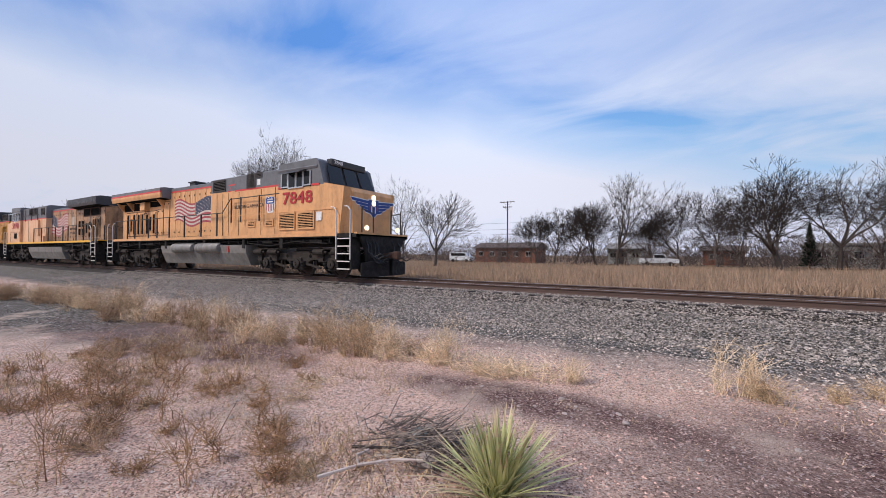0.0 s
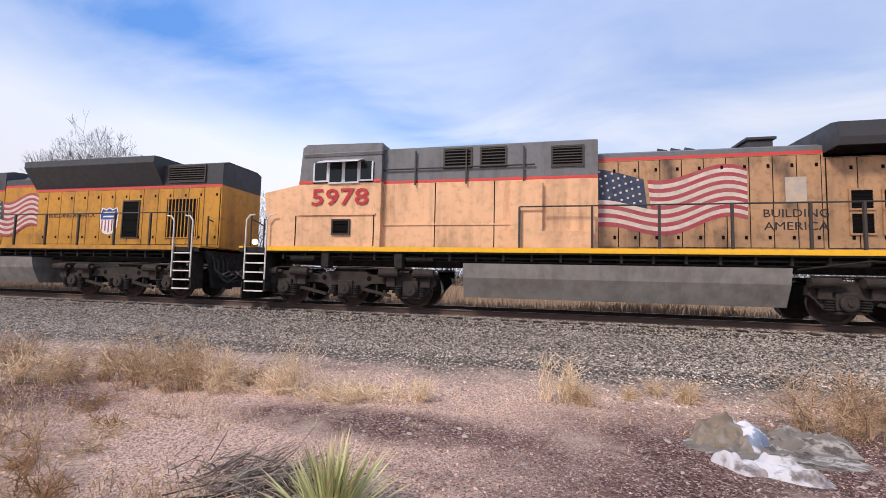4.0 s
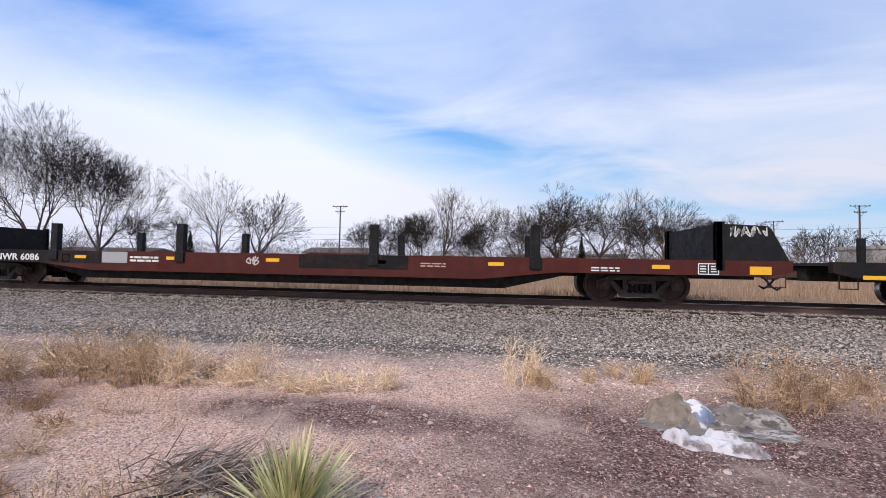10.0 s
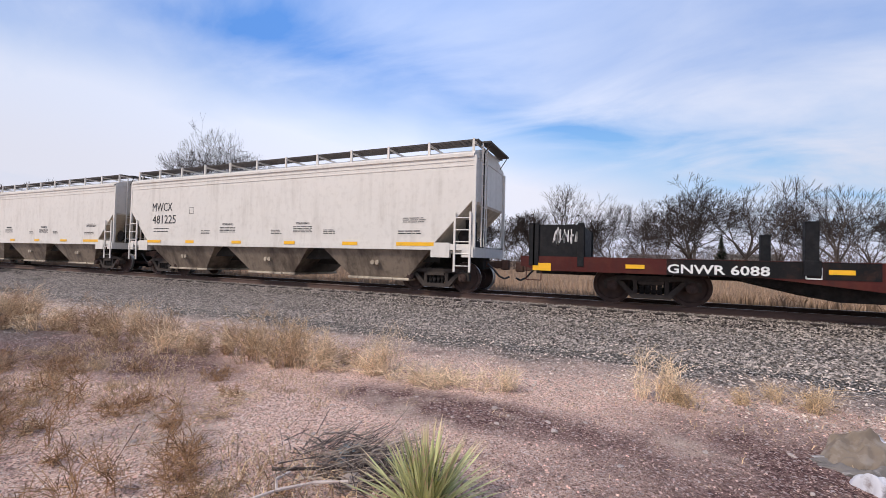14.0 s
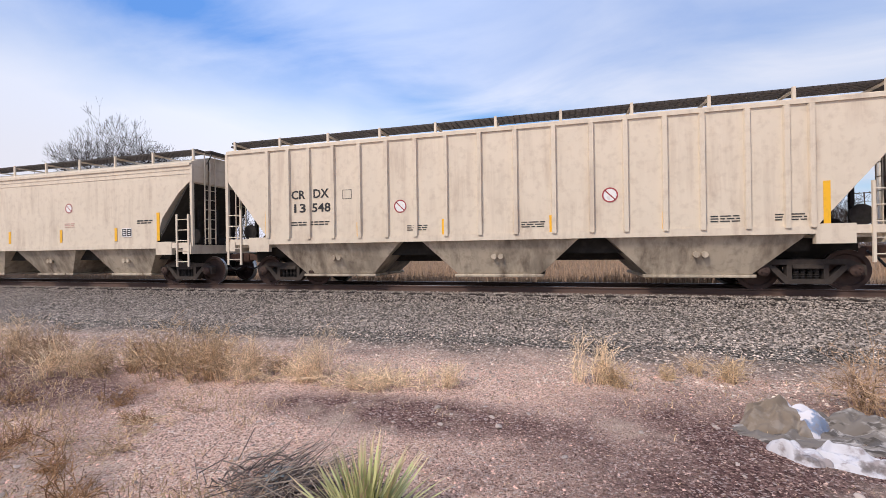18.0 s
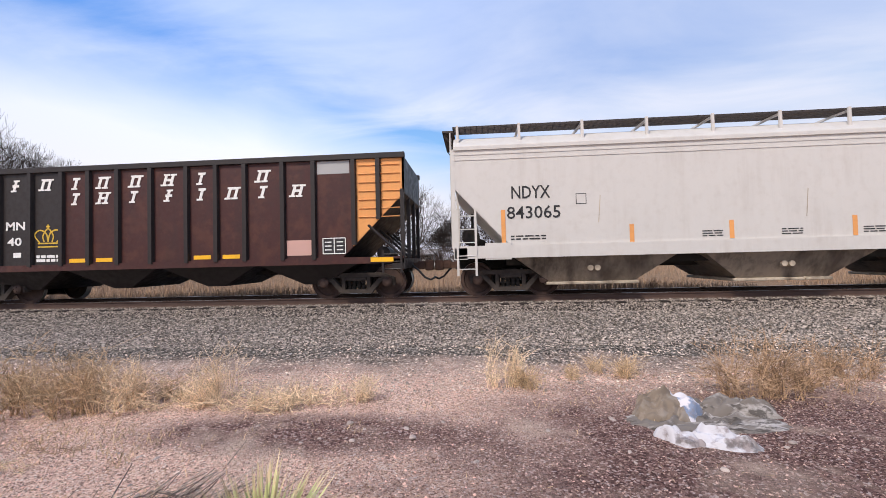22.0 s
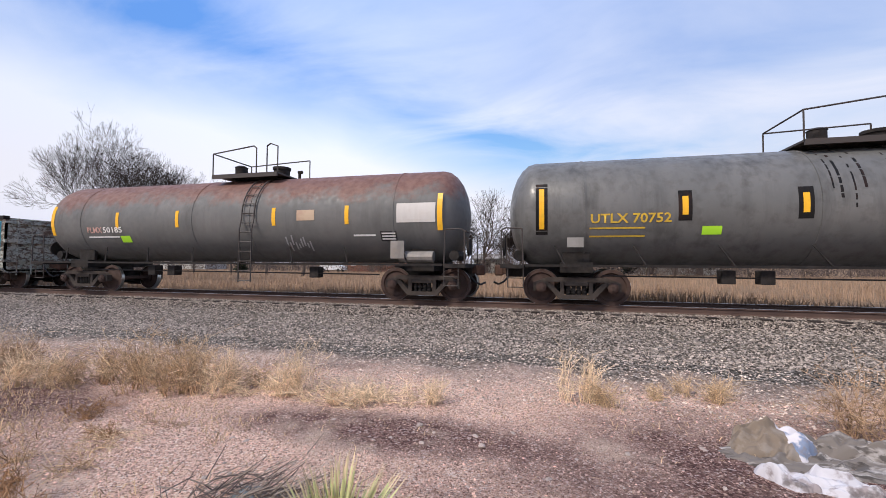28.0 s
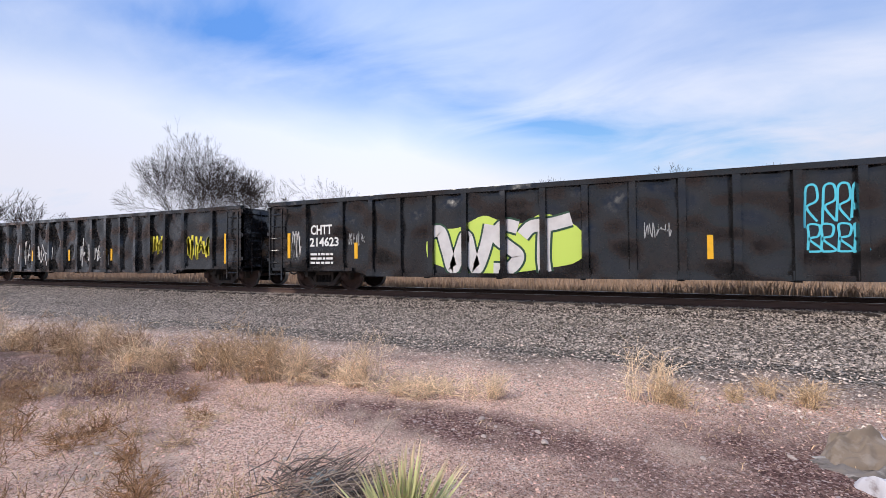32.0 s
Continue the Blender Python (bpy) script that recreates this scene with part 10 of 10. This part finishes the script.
def cloth(name, label, x, y, w, d, rz, materials, seed, loft=0.05, crease=0.05, freq=8.0, taper=0.0, share=None, power=2.6):
    """A puffed, creased piece of cloth; share: from where along its length the second material starts."""
    n, rows = 120, 80
    c, s = math.cos(radians(rz)), math.sin(radians(rz))
    rng = random.Random(seed * 7)
    folds = []
    for k in range(int(2.4 * freq)):
        a = rng.gauss(0.15, 0.55)
        folds.append((rng.uniform(-0.45, 0.45) * w, rng.uniform(-0.45, 0.45) * d, math.cos(a), math.sin(a), rng.uniform(0.010, 0.030) + 0.02 * d, rng.uniform(0.12, 0.38) * w, rng.choice((1, 1, 1, -0.8)) * rng.uniform(0.35, 1.0)))
    verts, faces, index = [], [], []
    for j in range(rows):
        for i in range(n):
            u, v = i / (n - 1) * 2 - 1, j / (rows - 1) * 2 - 1
            px, py = u * math.sqrt(1 - v * v / 2), v * math.sqrt(1 - u * u / 2)
            r = min(1.0, math.hypot(px, py))
            edge = 1 + 0.22 * noise.noise(Vector((px * 1.5 + seed, py * 1.5, 1.0))) + 0.08 * noise.noise(Vector((px * 5 + seed, py * 5, 2.0)))
            slim = 1 - taper * (px * 0.5 + 0.5)
            px, py = px * w / 2 * edge, py * d / 2 * edge * slim
            gx, gy = x + px * c - py * s, y + px * s + py * c
            wob = 0.05 * noise.noise(Vector((px * 5, py * 5, seed)))
            fold = 0.25 * min(1, abs(noise.noise(Vector((px * freq * 0.8, py * freq * 2, seed * 1.7)))) * 3)
            for fx, fy, ca, sa, fw, fl, fh in folds:
                along, across = (px - fx) * ca + (py - fy) * sa, (py - fy) * ca - (px - fx) * sa + wob
                if abs(across) < 3 * fw and abs(along) < 2 * fl:
                    fold += 0.75 * fh * math.exp(-(across / fw) ** 2 - (along / fl) ** 2)
            lump = 0.85 + 0.45 * noise.noise(Vector((px * 2.6 + seed, py * 3.2, 4.0)))
            z = loft * max(0.0, 1 - r ** power) ** 0.6 * lump * (0.55 + 0.45 * slim) + crease * fold * (0.25 + 0.75 * (1 - r ** 6)) + 0.010
            verts.append((px, py, z * (1 - 0.92 * r ** 18) + ground_z(gx, gy) - ground_z(x, y)))
    for j in range(rows - 1):
        for i in range(n - 1):
            faces.append((j * n + i, j * n + i + 1, (j + 1) * n + i + 1, (j + 1) * n + i))
            p = verts[j * n + i]
            index.append(1 if share is not None and p[0] > share + 0.06 * noise.noise(Vector((p[1] * 7, p[0] * 3, seed))) else 0)
    me = bpy.data.meshes.new(name)
    me.from_pydata(verts, [], faces)
    for m in materials:
        me.materials.append(M[m])
    me.polygons.foreach_set("material_index", index)
    me.shade_smooth()
    ob = new(name, me)
    ob.matrix_basis = pose(x, y, ground_z(x, y), 0, 0, rz)
    return tagged(ob, label=label, category="cloth")


cloth("ground_sheet", "thin dirty grey cloth spread on the gravel", 2.12, 4.70, 1.44, 0.52, -3, ["coat"], 3, 0.01, 0.035, 12.0)
cloth("crumpled_blanket", "khaki blanket bundle with a blue and white printed end", 1.86, 4.86, 0.70, 0.42, 10, ["blanket", "cloth_blue"], 4, 0.16, 0.075, 9.0, share=0.10, power=1.9)
cloth("crumpled_coat", "grey coat bundled beside a khaki blanket", 2.45, 4.92, 0.98, 0.42, -14, ["coat"], 8, 0.19, 0.085, 10.0, 0.65, power=1.9)
cloth("white_cloth", "soiled white towel crumpled on the dirt", 1.74, 4.36, 0.40, 0.24, -40, ["cloth_white"], 6, 0.02, 0.055, 9.0)
cloth("white_cloth", "soiled white towel crumpled on the dirt", 2.05, 4.28, 0.56, 0.26, -18, ["cloth_white"], 11, 0.03, 0.065, 10.0)
cloth("plastic_sheet", "torn grey-green plastic sheet on a brush pile", -1.84, 3.12, 0.52, 0.30, 10, ["tarp"], 7, 0.07, 0.028, 10.0)
cloth("plastic_scrap", "small torn scrap of grey plastic", -1.52, 3.10, 0.34, 0.2, -25, ["tarp"], 9, 0.02, 0.025, 9.0)


def brush_pile():
    rng = random.Random(13)
    for nm, mat, count, lab in (("brush_pile", "brush", 330, "low tangle of dark dead branches"), ("stick_litter", "bleached", 300, "bleached broken sticks on a tangle of dead branches")):
        t = Tubes()
        for k in range(count):
            p = Vector((rng.gauss(0, 0.26), rng.gauss(0, 0.16), rng.uniform(0.0, 0.15)))
            a = rng.gauss(0.3, 0.9)
            L0 = rng.uniform(0.08, 0.34)
            q = p + Vector((math.cos(a) * L0, math.sin(a) * L0, rng.gauss(0.02, 0.06)))
            q.z = max(0.01, q.z)
            r = rng.uniform(0.0018, 0.0055)
            t.add(p, q, r, r * 0.6, 4)
        ob = new(nm, t.mesh(nm, mat))
        ob.matrix_basis = pose(-1.80, 2.95, ground_z(-1.80, 2.95))
        tagged(ob, label=lab, category="brush", kind="stuff")
    for k, pts in enumerate((((-2.17, 2.17), (-2.03, 2.41), (-1.86, 2.56), (-1.64, 2.64)), ((-2.03, 2.41), (-2.14, 2.51), (-2.10, 2.60)), ((-2.3, 2.63), (-1.75, 2.86), (-1.34, 3.15)))):
        tb = Tubes()
        P = [Vector((a, b, ground_z(a, b) + 0.05 + 0.02 * i)) for i, (a, b) in enumerate(pts)]
        for a, b in zip(P, P[1:]):
            tb.add(a, b, 0.013, 0.009, 6)
        tagged(new("fallen_branch", tb.mesh("fallen_branch", "pale_stone" if k < 2 else "twig")), label="pale bleached branch lying on dead weeds", category="branch")


brush_pile()


def stone_mesh(seed, sub=2):
    bm = B()
    bmesh.ops.create_icosphere(bm, subdivisions=sub, radius=1.0)
    rng = random.Random(seed)
    o = Vector((rng.uniform(0, 50), 0, 0))
    for v in bm.verts:
        k = 1 + 0.35 * noise.noise(v.co * 1.3 + o) + 0.12 * noise.noise(v.co * 3.4 + o)
        v.co = Vector((v.co.x * k, v.co.y * k * 0.8, v.co.z * k * 0.5))
    return mesh_of("stone", bm, "pale_stone")


STONES = [stone_mesh(s) for s in range(5)]


def stones():
    rng = random.Random(55)
    spots = [(-1.24, 4.65, 0.046), (-0.57, 4.35, 0.042), (-1.1, 4.26, 0.028), (0.0, 3.92, 0.023), (0.66, 4.52, 0.028), (-1.06, 4.52, 0.023), (-1.70, 2.80, 0.12), (-0.32, 4.7, 0.023), (0.23, 4.33, 0.02), (3.3, 3.6, 0.028), (-0.66, 4.56, 0.028)]
    for k in range(150):
        spots.append((rng.uniform(-7.5, 5), rng.uniform(1.8, 7.0), 0.011 + 0.02 * rng.random() ** 2))
    for x, y, s in spots:
        ob = new("stone", STONES[rng.randint(0, 4)])
        ob.matrix_basis = pose(x, y, ground_z(x, y) + 0.18 * s, rng.uniform(-15, 15), rng.uniform(-15, 15), rng.uniform(0, 360)) @ Matrix.Diagonal((s * rng.uniform(0.8, 1.5), s, s, 1))
        tagged(ob, label="pale pinkish stone half sunk in dirt" if s < 0.1 else "pale broken stone chunk beside a brush pile", category="stone", group="loose stones on the dirt")


stones()

# ---- what moves ----
TRAVEL = [0.0, 11.65, 23.33, 35.02, 46.69, 58.3, 69.87, 81.39, 92.91, 104.4, 115.91, 127.42, 138.91, 150.37, 161.86, 173.4, 184.97, 196.6, 208.27, 219.98, 231.78, 243.59, 255.35, 267.09, 278.79, 290.48, 302.2, 313.94, 325.7, 337.45, 349.21, 360.94, 372.65]


def travelled(t):
    i = min(int(t), 31)
    return TRAVEL[i] + (TRAVEL[i + 1] - TRAVEL[i]) * (t - i)


def motions():
    for car, u in moving:
        walk(car, [(t, pose(u + TRAVEL[t], YC, ZR)) for t in range(33)])
    for group, r in ((wheels_small, WHEEL_R), (wheels_big, LOCO_R)):
        first = {}
        for w, dx in group:
            if dx not in first:
                walk(w, [(k / FPS, pose(dx, 0, r, 0, math.degrees(travelled(k / FPS) / r), 0)) for k in range(32 * FPS + 1)])
                first[dx] = w.animation_data
            else:
                w.rotation_mode = "QUATERNION"
                keys = w.animation_data_create()
                keys.action = first[dx].action
                keys.action_slot = first[dx].action_slot


motions()
